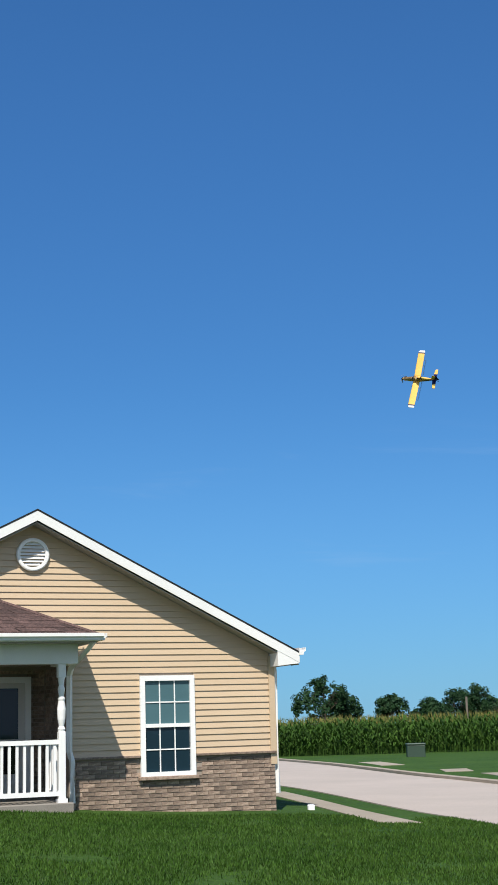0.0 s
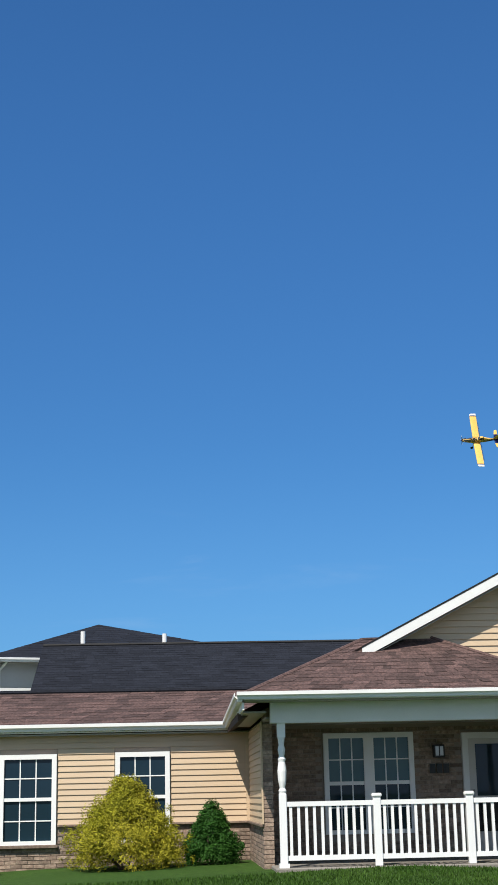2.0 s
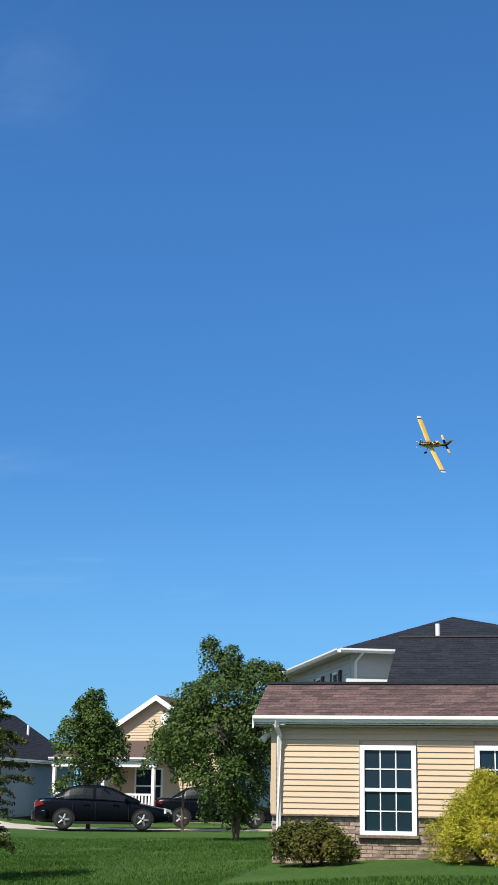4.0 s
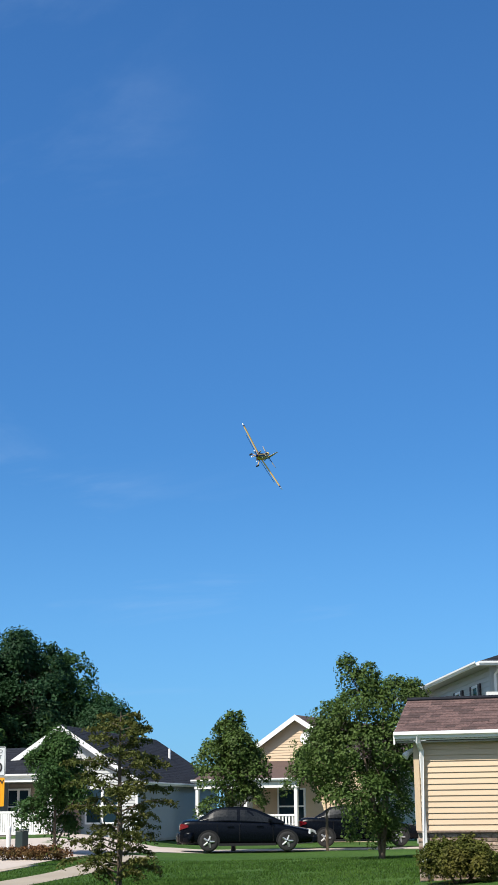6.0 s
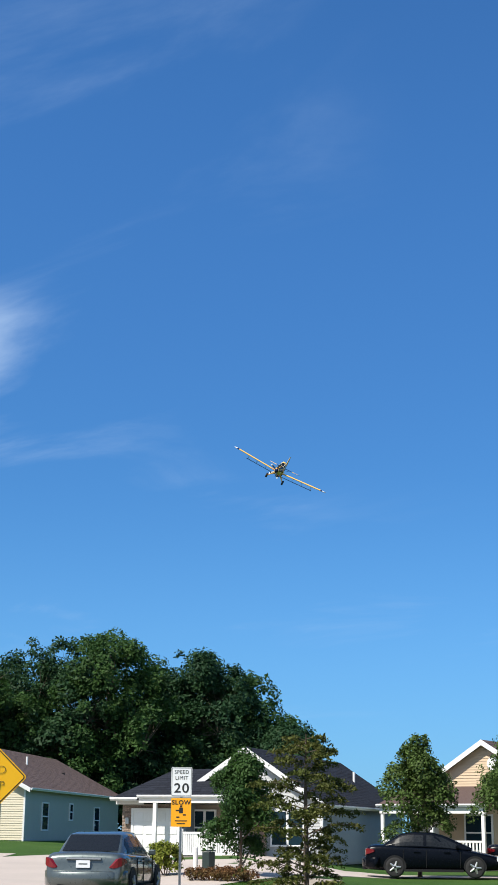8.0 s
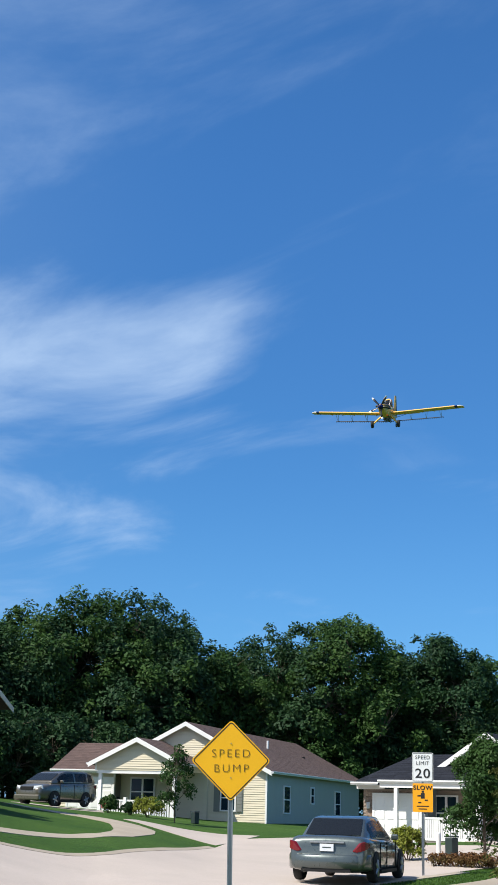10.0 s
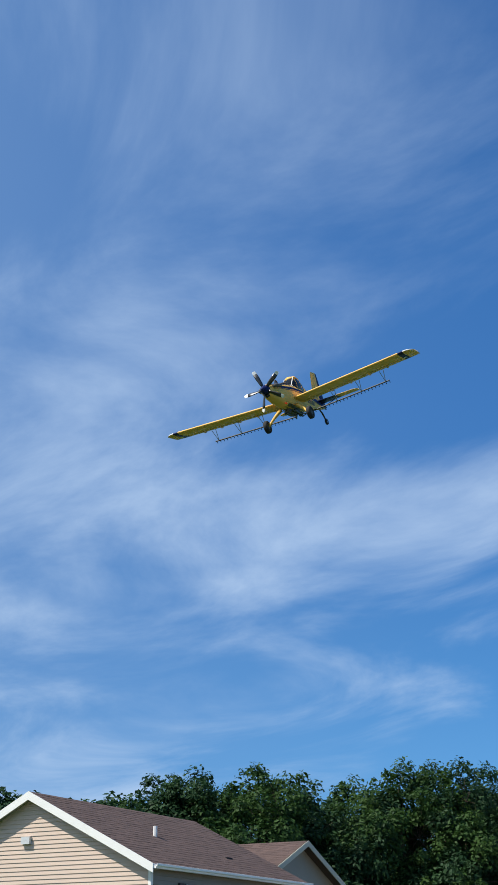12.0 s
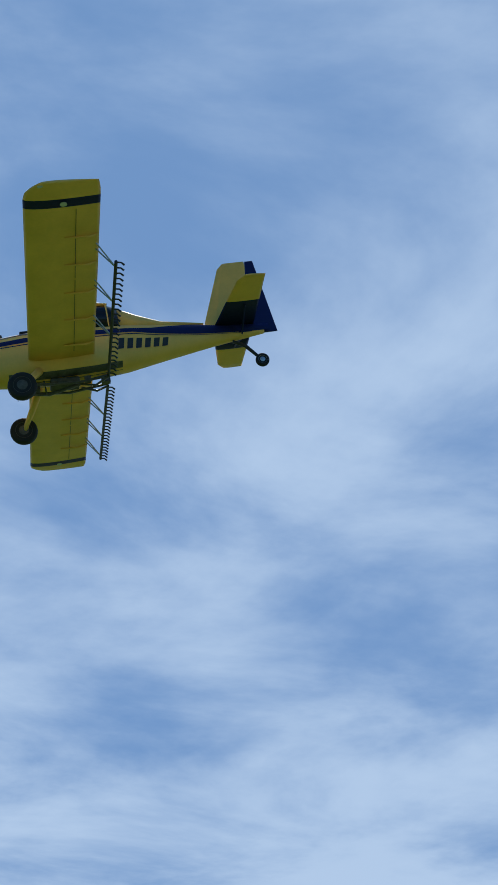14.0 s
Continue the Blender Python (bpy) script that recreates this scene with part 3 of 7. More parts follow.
        part("tip_light", bevelled(boxes((s * 8.42 - 0.05, s * 8.42 + 0.05, 0.60, 0.74, 0.43, 0.50)), 0.02), LAMP_CLEAR, w)
        bm = bmesh.new()
        tube(bm, [(s * 7.8, 0.12, 0.33), (s * 7.8, 0.12, 0.315)], [0.09, 0.09], 12)
        part("wing_lamp", bm, LAMP_CLEAR, w)
        # spray boom behind and below the wing
        boom = part("spray_boom", tube(bmesh.new(), [(s * x, -1.14, -0.62 + 0.040 * x) for x in (0.35, 2.0, 4.0, 6.12)], 0.045, 8), BLACK, a)
        for i in range(24):
            x = s * (0.45 + 0.245 * i)
            z = -0.62 + 0.040 * abs(x)
            bm = bmesh.new()
            tube(bm, [(x, -1.14, z), (x, -1.27, z - 0.02), (x, -1.34, z - 0.10)], [0.022, 0.022, 0.028], 6)
            part("nozzle", bm, BLACK, boom)
        for x in (2.4, 4.1, 5.75):
            for dx in (0, 0.28):
                part("boom_strut", tube(bmesh.new(), [(s * (x + dx), -0.72, -0.05 + 0.058 * x), (s * (x + 0.12), -1.14, -0.62 + 0.040 * x)], 0.02, 6), STEEL, boom)
        # main gear
        leg = part("gear_leg", tube(bmesh.new(), [(s * 0.52, 0.85, -0.38), (s * 0.95, 1.05, -0.75), (s * 1.30, 1.30, -1.15), (s * 1.40, 1.36, -1.30)], [0.13, 0.10, 0.075, 0.06], 10), PLANE_YELLOW, a, smooth=True)
        wheel(leg, (s * 1.47, 1.40, -1.28), 0.41, 0.27, hub=GRIME)
        # tailplane
        bm = bmesh.new()
        rings = [wing_ring(s * x, le, -5.72, 0.78 + 0.03 * x, 0.09, 7) for x, le in ((0.05, -4.50), (1.42, -4.72), (1.46, -4.73), (2.55, -4.92), (2.82, -5.12))]
        vs = [[bm.verts.new(p) for p in r] for r in rings]
        for i, (p, q) in enumerate(zip(vs, vs[1:])):
            for k in range(len(p)):
                f = bm.faces.new((p[k], p[(k + 1) % len(p)], q[(k + 1) % len(q)], q[k]))
                f.material_index = 1 if i < 2 else 0
        bm.faces.new(vs[-1])
        bm.faces.new(vs[0][::-1])
        bmesh.ops.recalc_face_normals(bm, faces=list(bm.faces))
        part("tailplane", bm, (PLANE_YELLOW, PLANE_BLUE), a, smooth=True)
        part("tail_strut", tube(bmesh.new(), [(s * 0.08, -5.3, 0.42), (s * 1.3, -5.3, 0.78)], 0.025, 6), PLANE_BLUE, a)
    # fin in yellow, rudder in navy
    def blade(name, pts, half, mat):
        bm = bmesh.new()
        loft(bm, [[(half * q, y, z) for y, z, q in ring] for ring in pts])
        return part(name, bm, mat, a)
    blade("fin", [[(-4.20, 0.80, 0), (-4.42, 0.80, 1), (-5.55, 0.80, 1), (-5.55, 0.80, -1), (-4.55, 0.80, -1)],
                  [(-4.94, 2.80, 0), (-5.08, 2.80, 0.6), (-5.80, 2.80, 0.6), (-5.80, 2.80, -0.6), (-5.08, 2.80, -0.6)],
                  [(-5.12, 2.98, 0), (-5.20, 2.98, 0.4), (-5.80, 3.00, 0.4), (-5.80, 3.00, -0.4), (-5.20, 2.98, -0.4)]], 0.07, PLANE_YELLOW)
    blade("rudder", [[(-5.58, 0.50, 1), (-6.42, 0.50, 0.25), (-6.42, 0.50, -0.25), (-5.58, 0.50, -1)],
                     [(-5.83, 2.98, 0.6), (-6.08, 3.00, 0.2), (-6.08, 3.00, -0.2), (-5.83, 2.98, -0.6)]], 0.07, PLANE_BLUE)
    blade("fin_flash", [[(-4.9, 0.84, 0.6), (-5.57, 0.84, 1.08), (-5.57, 0.84, -1.08), (-4.9, 0.84, -0.6)],
                        [(-5.56, 1.75, 0.95), (-5.70, 1.75, 0.98), (-5.70, 1.75, -0.98), (-5.56, 1.75, -0.95)]], 0.074, PLANE_BLUE)
    # tail wheel
    leg = part("tail_gear", tube(bmesh.new(), [(0, -5.0, 0.28), (0, -5.35, 0.10), (0, -5.70, -0.32), (0, -5.79, -0.43)], [0.05, 0.06, 0.05, 0.04], 8), BLACK, a)
    wheel(leg, (0, -5.79, -0.43), 0.21, 0.14, "tail_wheel")
    # belly clutter: pump, gate box and pipes
    part("gate_box", bevelled(boxes((-0.30, 0.30, -0.30, 0.55, -0.68, -0.50)), 0.06), GRIME, a)
    bm = boxes((-0.16, 0.16, 0.85, 1.30, -0.74, -0.56), (-0.10, 0.10, -1.20, -0.95, -0.68, -0.48), (-0.34, -0.20, -0.62, -0.44, -0.74, -0.56))
    for pts, r in (([(-0.32, 1.2, -0.66), (-0.34, 0.4, -0.74), (-0.30, -0.4, -0.72), (-0.30, -1.1, -0.60)], 0.04), ([(0.30, 1.0, -0.66), (0.30, 0.0, -0.74), (0.26, -1.15, -0.58)], 0.04),
                   ([(0.05, 1.2, -0.78), (0.05, 0.6, -0.86), (-0.10, 0.1, -0.80), (-0.10, -0.4, -0.66)], 0.05), ([(-0.10, -0.35, -0.70), (-0.20, -0.75, -0.82), (-0.32, -1.14, -0.64)], 0.035),
                   ([(0.12, -0.35, -0.70), (0.22, -0.80, -0.80), (0.34, -1.14, -0.62)], 0.035), ([(-0.22, 0.72, -0.55), (-0.24, 0.70, -0.84), (-0.05, 0.68, -0.86)], 0.03)):
        tube(bm, pts, r, 7)
    part("spray_pump", bm, GRIME, a)
    bm = bmesh.new()
    for k in range(4):
        q = math.pi / 2 * k + 0.4
        slab(bm, [(0.05 * math.cos(q), 1.5, -0.76 + 0.05 * math.sin(q)), (0.22 * math.cos(q), 1.5, -0.76 + 0.22 * math.sin(q)), (0.22 * math.cos(q + 0.4), 1.5, -0.76 + 0.22 * math.sin(q + 0.4))], (0, 0.02, 0))
    part("pump_fan", bm, BLACK, a)
    part("belly_beacon", bevelled(boxes((-0.42, -0.34, 2.10, 2.19, -0.47, -0.40)), 0.015), glow("red beacon", (1.0, 0.04, 0.02), 0.5), a, "lit red beacon under the nose")
    # propeller: five blades on a navy spinner
    prop = part("propeller", tube(bmesh.new(), [(0, 0.52, 0), (0, 0.48, 0), (0, 0.34, 0), (0, 0.14, 0), (0, -0.06, 0)], [0.015, 0.08, 0.18, 0.27, 0.31], 20), PLANE_BLUE, a, smooth=True)
    prop.location = (0, 4.14, 0.25)
    for k in range(5):
        q = 2 * math.pi * k / 5
        ca, sa = math.cos(q), math.sin(q)

        def cut(r, chord, twist, th):
            out = []
            for u, v in ((-chord, 0), (-0.4 * chord, th), (0.5 * chord, th * 0.7), (chord, 0), (0.4 * chord, -th), (-0.5 * chord, -th)):
                t, f = u * math.cos(twist) + v * math.sin(twist), -u * math.sin(twist) + v * math.cos(twist)
                out.append((r * ca - t * sa, f + 0.1, r * sa + t * ca))
            return out
        bm = bmesh.new()
        loft(bm, [cut(0.15, 0.06, 1.1, 0.05), cut(0.45, 0.13, 0.8, 0.03), cut(0.9, 0.14, 0.55, 0.018), cut(1.15, 0.125, 0.45, 0.014)])
        b = part("blade", bm, BLADE, prop, smooth=True)
        bm = bmesh.new()
        loft(bm, [cut(1.15, 0.126, 0.45, 0.015), cut(1.30, 0.11, 0.42, 0.011), cut(1.36, 0.06, 0.4, 0.006)])
        part("blade_tip", bm, BLADE_TIP, b)
    return a, prop


crop_duster, propeller = build_crop_duster()

# ---- shared house parts ----
def clip(pts, a, b, c):
    """The part of a polygon of (u, z) where a*u + b*z <= c."""
    out = []
    for p, q in zip(pts, pts[1:] + pts[:1]):
        dp, dq = a * p[0] + b * p[1] - c, a * q[0] + b * q[1] - c
        if dp <= 0:
            out.append(p)
        if dp * dq < 0:
            t = dp / (dp - dq)
            out.append((p[0] + (q[0] - p[0]) * t, p[1] + (q[1] - p[1]) * t))
    return out


def siding_course(bm, poly, v, out, along, z0, lap):
    """One lap board: a strip that leans out at its foot. along: (u to x, y) frame, out: outward normal."""
    def place(u, z):
        lean = 0.003 + 0.020 * (1 - (z - z0) / lap)
        return Vector((along[0] * u, along[1] * u, z)) + Vector(v) + Vector(out) * lean
    front = [bm.verts.new(place(u, z)) for u, z in poly]
    back = [bm.verts.new(Vector((along[0] * u, along[1] * u, z)) + Vector(v)) for u, z in poly]
    k = len(front)
    bm.faces.new(front)
    for i in range(k):
        bm.faces.new((front[i], back[i], back[(i + 1) % k], front[(i + 1) % k]))
    bmesh.ops.recalc_face_normals(bm, faces=list(bm.faces))


def side_wall(wall, mat, poly, v, out, along, lap=0.102, holes=(), joined=False, top=None, label=""):
    """Lap siding over a wall polygon of (u, z), cut round the holes (u0, u1, z0, z1)."""
    z0, z1 = min(p[1] for p in poly), max(p[1] for p in poly)
    bm = bmesh.new()
    z = z0
    while z < z1 - 0.01:
        strip = clip(clip(list(poly), 0, -1, -z), 0, 1, min(z + lap, z1))
        pieces = [strip] if len(strip) > 2 else []
        for h in holes:
            nxt = []
            for s in pieces:
                if z + lap > h[2] + 0.01 and z < h[3] - 0.01:
                    nxt += [clip(s, 1, 0, h[0]), clip(s, -1, 0, -h[1])]
                else:
                    nxt.append(s)
            pieces = [s for s in nxt if len(s) > 2]
        for s in pieces:
            if joined:
                t = bmesh.new()
                siding_course(t, s, v, out, along, z, lap)
                me = bpy.data.meshes.new("tmp")
                t.to_mesh(me)
                t.free()
                bm.from_mesh(me)
                bpy.data.meshes.remove(me)
            else:
                t = bmesh.new()
                siding_course(t, s, v, out, along, z, lap)
                part("siding_board", t, mat, wall)
        z += lap
    if joined:
        part("siding", bm, mat, wall, label)
    else:
        bm.free()


def brick_mesh():
    bm = box(bmesh.new(), -0.097, 0.097, -0.007, 0.03, -0.029, 0.029)
    bmesh.ops.bevel(bm, geom=[e for e in bm.edges if all(v.co.y < 0 for v in e.verts)], offset=0.004, segments=1, affect="EDGES")
    me = bpy.data.meshes.new("brick")
    bm.to_mesh(me)
    bm.free()
    me.materials.append(BRICK)
    return me


BRICK_MESH = brick_mesh()


def brick_wall(wall, u0, u1, z0, z1, v, facing=0.0, singly=True, holes=()):
    """Running bond. facing: turn about z in degrees of a wall that looks along -y; v: its origin."""
    turn = pose(*v, 0, 0, facing)
    rng = random.Random(int(abs(v[0] * 91 + v[1] * 37)))
    verts, faces = [], []
    row, z = 0, z0 + 0.033
    while z < z1 - 0.02:
        u = u0 + (0.10 if row % 2 else 0.0)
        while u < u1 - 0.05:
            w = min(0.194, u1 - u - 0.006)
            if w > 0.06 and not any(h[0] - 0.05 < u + w / 2 < h[1] + 0.05 and h[2] - 0.03 < z < h[3] + 0.03 for h in holes):
                m = turn @ pose(u + w / 2, rng.uniform(-0.004, 0.003), z, 0, 0, rng.uniform(-0.4, 0.4)) @ Matrix.Diagonal((w / 0.194, 1, 1, 1))
                if singly:
                    ob = new("brick", BRICK_MESH)
                    ob.parent = wall
                    ob.matrix_basis = m
                else:
                    k = len(verts)
                    verts += [m @ vv.co for vv in BRICK_MESH.vertices]
                    faces += [[k + i for i in p.vertices] for p in BRICK_MESH.polygons]
            u += 0.204
        z += 0.0677
        row += 1
    if not singly and verts:
        tagged(raw("bricks", verts, faces, BRICK_ISLAND, wall), kind="stuff")


def shingles(name, parent, quad, mat, rows, width=0.30, singly=None, drop=0.0):
    """Courses of shingle tabs over a roof quad: eave left, eave right, ridge right, ridge left."""
    a, b, c, d = (Vector(p) for p in quad)
    nrm = (b - a).cross(d - a).normalized()
    if nrm.z < 0:
        nrm = -nrm
    rng = random.Random(len(name) * 7 + rows)
    verts, faces = [], []
    for r in range(rows):
        l0, r0 = a.lerp(d, r / rows), b.lerp(c, r / rows)
        l1, r1 = a.lerp(d, min(1, (r + 1.12) / rows)), b.lerp(c, min(1, (r + 1.12) / rows))
        length = max((r0 - l0).length, 0.01)
        cuts, u = [0.0], rng.uniform(0.3, 1.0) * width
        while u < length - 0.4 * width:
            cuts.append(u / length)
            u += width * rng.uniform(0.55, 1.3)
        cuts.append(1.0)
        for s, e in zip(cuts, cuts[1:]):
            g = 0.002 / length
            up = rng.uniform(0.007, 0.014)
            dip = (l1 - l0) * rng.choice((0, 0, -0.06, -0.10)) if r else Vector((0, 0, 0))
            quad_ = [l0.lerp(r0, s + g) + nrm * up + dip, l0.lerp(r0, e - g) + nrm * up + dip, l1.lerp(r1, e - g) + nrm * 0.004, l1.lerp(r1, s + g) + nrm * 0.004,
                     l0.lerp(r0, s + g) - nrm * 0.002 + dip, l0.lerp(r0, e - g) - nrm * 0.002 + dip]
            fs = [(0, 1, 2, 3), (4, 5, 1, 0), (4, 0, 3), (5, 2, 1)]
            if singly:
                raw(singly, quad_, fs, mat, parent)
            else:
                k = len(verts)
                verts += quad_
                faces += [tuple(k + i for i in f) for f in fs]
    if verts:
        tagged(raw(name, verts, faces, mat, parent), kind="stuff")


def sash_window(house, u0, u1, z0, z1, v, cols=3, rows=2, facing=0.0, glass=None, lower=None, trim=0.085, sill=None, name="window", label=""):
    """A single-hung window: frame, sashes, muntin bars, panes; set in a wall that looks along -y, then turned."""
    w = new(name)
    w.parent = house
    w.matrix_basis = pose(*v, 0, 0, facing)
    if label:
        tagged(w, label)
    glass, lower = glass or GLASS, lower or glass or GLASS
    mid = (z0 + z1) / 2
    part("frame", boxes((u0, u0 + trim, -0.045, 0.05, z0, z1), (u1 - trim, u1, -0.045, 0.05, z0, z1), (u0 + trim, u1 - trim, -0.045, 0.05, z1 - trim, z1), (u0 + trim, u1 - trim, -0.045, 0.05, z0, z0 + trim * 0.8)), VINYL_WHITE, w)
    part("meeting_rail", boxes((u0 + trim, u1 - trim, -0.025, 0.04, mid - 0.03, mid + 0.03)), VINYL_WHITE, w)
    if sill:
        part("sill", bevelled(boxes((u0 - 0.04, u1 + 0.04, -0.08, 0.02, z0 - 0.06, z0 - 0.002)), 0.008, 1), sill, w)
    for k, (a, b, gl, y) in enumerate(((mid + 0.03, z1 - trim, glass, 0.0), (z0 + trim * 0.8, mid - 0.03, lower, 0.012))):
        part("pane", boxes((u0 + trim, u1 - trim, y, y + 0.008, a, b)), gl, w)
        for c in range(1, cols):
            x = u0 + trim + (u1 - u0 - 2 * trim) * c / cols
            part("muntin", boxes((x - 0.010, x + 0.010, y - 0.012, y - 0.002, a, b)), VINYL_WHITE, w)
        for r in range(1, rows):
            z = a + (b - a) * r / rows
            part("muntin", boxes((u0 + trim, u1 - trim, y - 0.014, y - 0.003, z - 0.010, z + 0.010)), VINYL_WHITE, w)
    return w


def gutter(parent, p0, p1, out, name="gutter", size=0.12):
    """An open K-style gutter from p0 to p1 with its outer face towards out."""
    p0, p1, o = Vector(p0), Vector(p1), Vector(out)
    prof = [(0, 0), (0, -size), (0.6 * size, -size), (0.72 * size, -0.62 * size), (1.0 * size, -0.45 * size), (1.0 * size, 0), (0.88 * size, 0.004), (0.88 * size, -0.35 * size), (0.1 * size, -0.6 * size)]
    bm = bmesh.new()
    loft(bm, [[p + o * a + Vector((0, 0, b)) for a, b in prof] for p in (p0, p1)])
    return part(name, bm, WHITE, parent)


# ---- the tan house across the lawn ----
HOUSE_1 = pose(-math.sin(radians(14)) * 24, math.cos(radians(14)) * 24, 0, 0, 0, 14)    # u to the right along the front, v away from the viewer


def build_tan_house():
    h = thing("house", HOUSE_1, "tan vinyl-sided bungalow with brick base, brown roof and white porch", "house")
    S = 24.0                                     # local y = v - S
    y = lambda v: v - S
    fx, rx = (1, 0), (0, 1)
    # core walls
    PK, EV, SL = (5.62, 5.02), 2.66, 0.51
    gable = [(1.46, 0.1), (9.80, 0.1), (9.80, PK[1] - SL * (9.80 - PK[0])), PK, (1.46, PK[1] - SL * (PK[0] - 1.46))]
    bm = bmesh.new()
    # front gable wall right of the porch and above it
    for poly in ([(6.22, 0.1), (9.80, 0.1), gable[2], (6.22, PK[1] - SL * 0.60)], [(1.46, 2.68), (6.22, 2.68), (6.22, PK[1] - SL * 0.60), PK, gable[4]]):
        slab(bm, [(u, y(22.7), z) for u, z in poly], (0, 0.14, 0))
    front = part("front_wall", bm, MORTAR, h)
    right = part("right_wall", boxes((9.66, 9.80, y(22.84), y(36), 0.1, 2.9)), SIDING, h)
    ret = part("return_wall", boxes((1.46, 1.60, y(22.7), y(26.5), 0.1, 2.75)), MORTAR, h)
    left = part("left_wall", boxes((-4.65, 1.46, y(26.5), y(26.64), 0.1, 2.75)), MORTAR, h)
    part("end_wall", boxes((-4.65, -4.51, y(26.64), y(33), 0.1, 2.75)), SIDING, h)
    part("back_wall", boxes((-4.65, 9.66, y(35.9), y(36), 0.1, 2.75)), SIDING, h)
    porch_back = part("porch_back_wall", boxes((1.60, 6.36, y(24.2), y(24.34), 0.3, 2.75)), MORTAR, h)
    porch_side = part("porch_side_wall", boxes((6.22, 6.36, y(22.84), y(24.2), 0.3, 2.75)), MORTAR, h)
    # brick base and porch brickwork
    brick_wall(front, 6.24, 9.80, 0.18, 1.16, (0, y(22.69), 0), holes=((7.41, 8.36, 0.80, 1.3),))
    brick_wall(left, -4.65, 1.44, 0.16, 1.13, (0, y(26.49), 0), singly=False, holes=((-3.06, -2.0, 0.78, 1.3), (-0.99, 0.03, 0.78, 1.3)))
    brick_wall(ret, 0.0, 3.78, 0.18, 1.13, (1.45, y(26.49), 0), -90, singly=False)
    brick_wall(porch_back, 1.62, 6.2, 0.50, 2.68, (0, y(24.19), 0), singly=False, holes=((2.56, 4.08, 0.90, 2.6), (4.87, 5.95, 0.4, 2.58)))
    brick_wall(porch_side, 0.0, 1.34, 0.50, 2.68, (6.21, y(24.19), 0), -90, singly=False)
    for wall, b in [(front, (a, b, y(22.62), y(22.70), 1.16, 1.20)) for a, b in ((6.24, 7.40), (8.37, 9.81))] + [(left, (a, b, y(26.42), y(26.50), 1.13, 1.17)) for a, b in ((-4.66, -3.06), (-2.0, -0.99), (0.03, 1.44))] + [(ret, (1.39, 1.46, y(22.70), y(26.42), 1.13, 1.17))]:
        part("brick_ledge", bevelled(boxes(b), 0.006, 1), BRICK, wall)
    for k in range(37):
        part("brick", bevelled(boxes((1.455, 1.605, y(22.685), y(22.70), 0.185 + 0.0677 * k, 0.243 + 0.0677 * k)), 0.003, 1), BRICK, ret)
    # siding
    g2 = [(6.26, 1.20), (9.74, 1.20), (9.74, PK[1] - SL * (9.74 - PK[0]) - 0.02), (PK[0], PK[1] - 0.02), (1.5, PK[1] - SL * (PK[0] - 1.5) - 0.02), (1.5, 2.70), (6.26, 2.70)]
    lower = [(6.26, 1.20), (9.74, 1.20), (9.74, 2.725), (6.26, 2.725)]
    upper = [(1.5, 2.725), (9.74, 2.725), (9.74, g2[2][1]), g2[3], g2[4]]
    side_wall(front, SIDING, lower, (0, y(22.70), 0), (0, -1, 0), fx, holes=((7.41, 8.36, 0.8, 2.49),))
    side_wall(front, SIDING, upper, (0, y(22.70), 0), (0, -1, 0), fx)
    side_wall(left, SIDING, [(-4.58, 1.17), (1.40, 1.17), (1.40, 2.72), (-4.58, 2.72)], (0, y(26.5), 0), (0, -1, 0), fx, holes=((-3.06, -2.0, 0.8, 2.41), (-0.99, 0.03, 0.8, 2.42)))
    side_wall(ret, SIDING, [(y(22.76), 1.17), (y(26.46), 1.17), (y(26.46), 2.72), (y(22.76), 2.72)], (1.46, 0, 0), (-1, 0, 0), rx)
    for nm, b in (("corner_trim", (9.72, 9.83, y(22.665), y(22.76), 0.98, 2.78)), ("corner_trim", (-4.68, -4.58, y(26.465), y(26.56), 1.17, 2.72)), ("corner_trim", (1.425, 1.452, y(22.665), y(22.76), 1.17, 2.72)), ("corner_trim", (6.20, 6.27, y(22.66), y(22.72), 1.20, 2.68))):
        part(nm, boxes(b), SIDING, h)
    part("inside_trim", boxes((1.385, 1.46, y(26.44), y(26.495), 1.17, 2.72)), SIDING, h)
    # gable vent
    bm = bmesh.new()
    ring = lambda r, yy: [(PK[0] + r * math.cos(2 * math.pi * k / 32), yy, 4.45 + r * math.sin(2 * math.pi * k / 32)) for k in range(32)]
    loft(bm, [ring(0.27, y(22.69)), ring(0.27, y(22.63)), ring(0.255, y(22.62)), ring(0.215, y(22.62)), ring(0.205, y(22.65)), ring(0.205, y(22.69))], caps=False)
    vent = part("gable_vent", bm, VINYL_WHITE, h, "round white louvred gable vent")
    for k in range(7):
        z = 4.45 - 0.165 + 0.055 * k
        q = math.sqrt(0.205 ** 2 - (z - 4.45) ** 2)
        bm = bmesh.new()
        slab(bm, [(PK[0] - q, y(22.64), z - 0.012), (PK[0] + q, y(22.64), z - 0.012), (PK[0] + q, y(22.68), z + 0.030), (PK[0] - q, y(22.68), z + 0.030)], (0, 0.004, 0.006))
        part("louvre", bm, VINYL_WHITE, vent)
    # main roof: ridge runs away from the viewer
    zr = lambda u: 5.20 - SL * abs(u - PK[0])
    eL, eR = 1.06, 10.14
    for u in (eL, eR):
        bm = bmesh.new()
        slab(bm, [(u, y(22.36), zr(u) - 0.06), (PK[0], y(22.36), 5.14), (PK[0], y(36.3), 5.14), (u, y(36.3), zr(u) - 0.06)], (0, 0, -0.10))
        part("roof_deck", bm, SHINGLE_FAR, h)
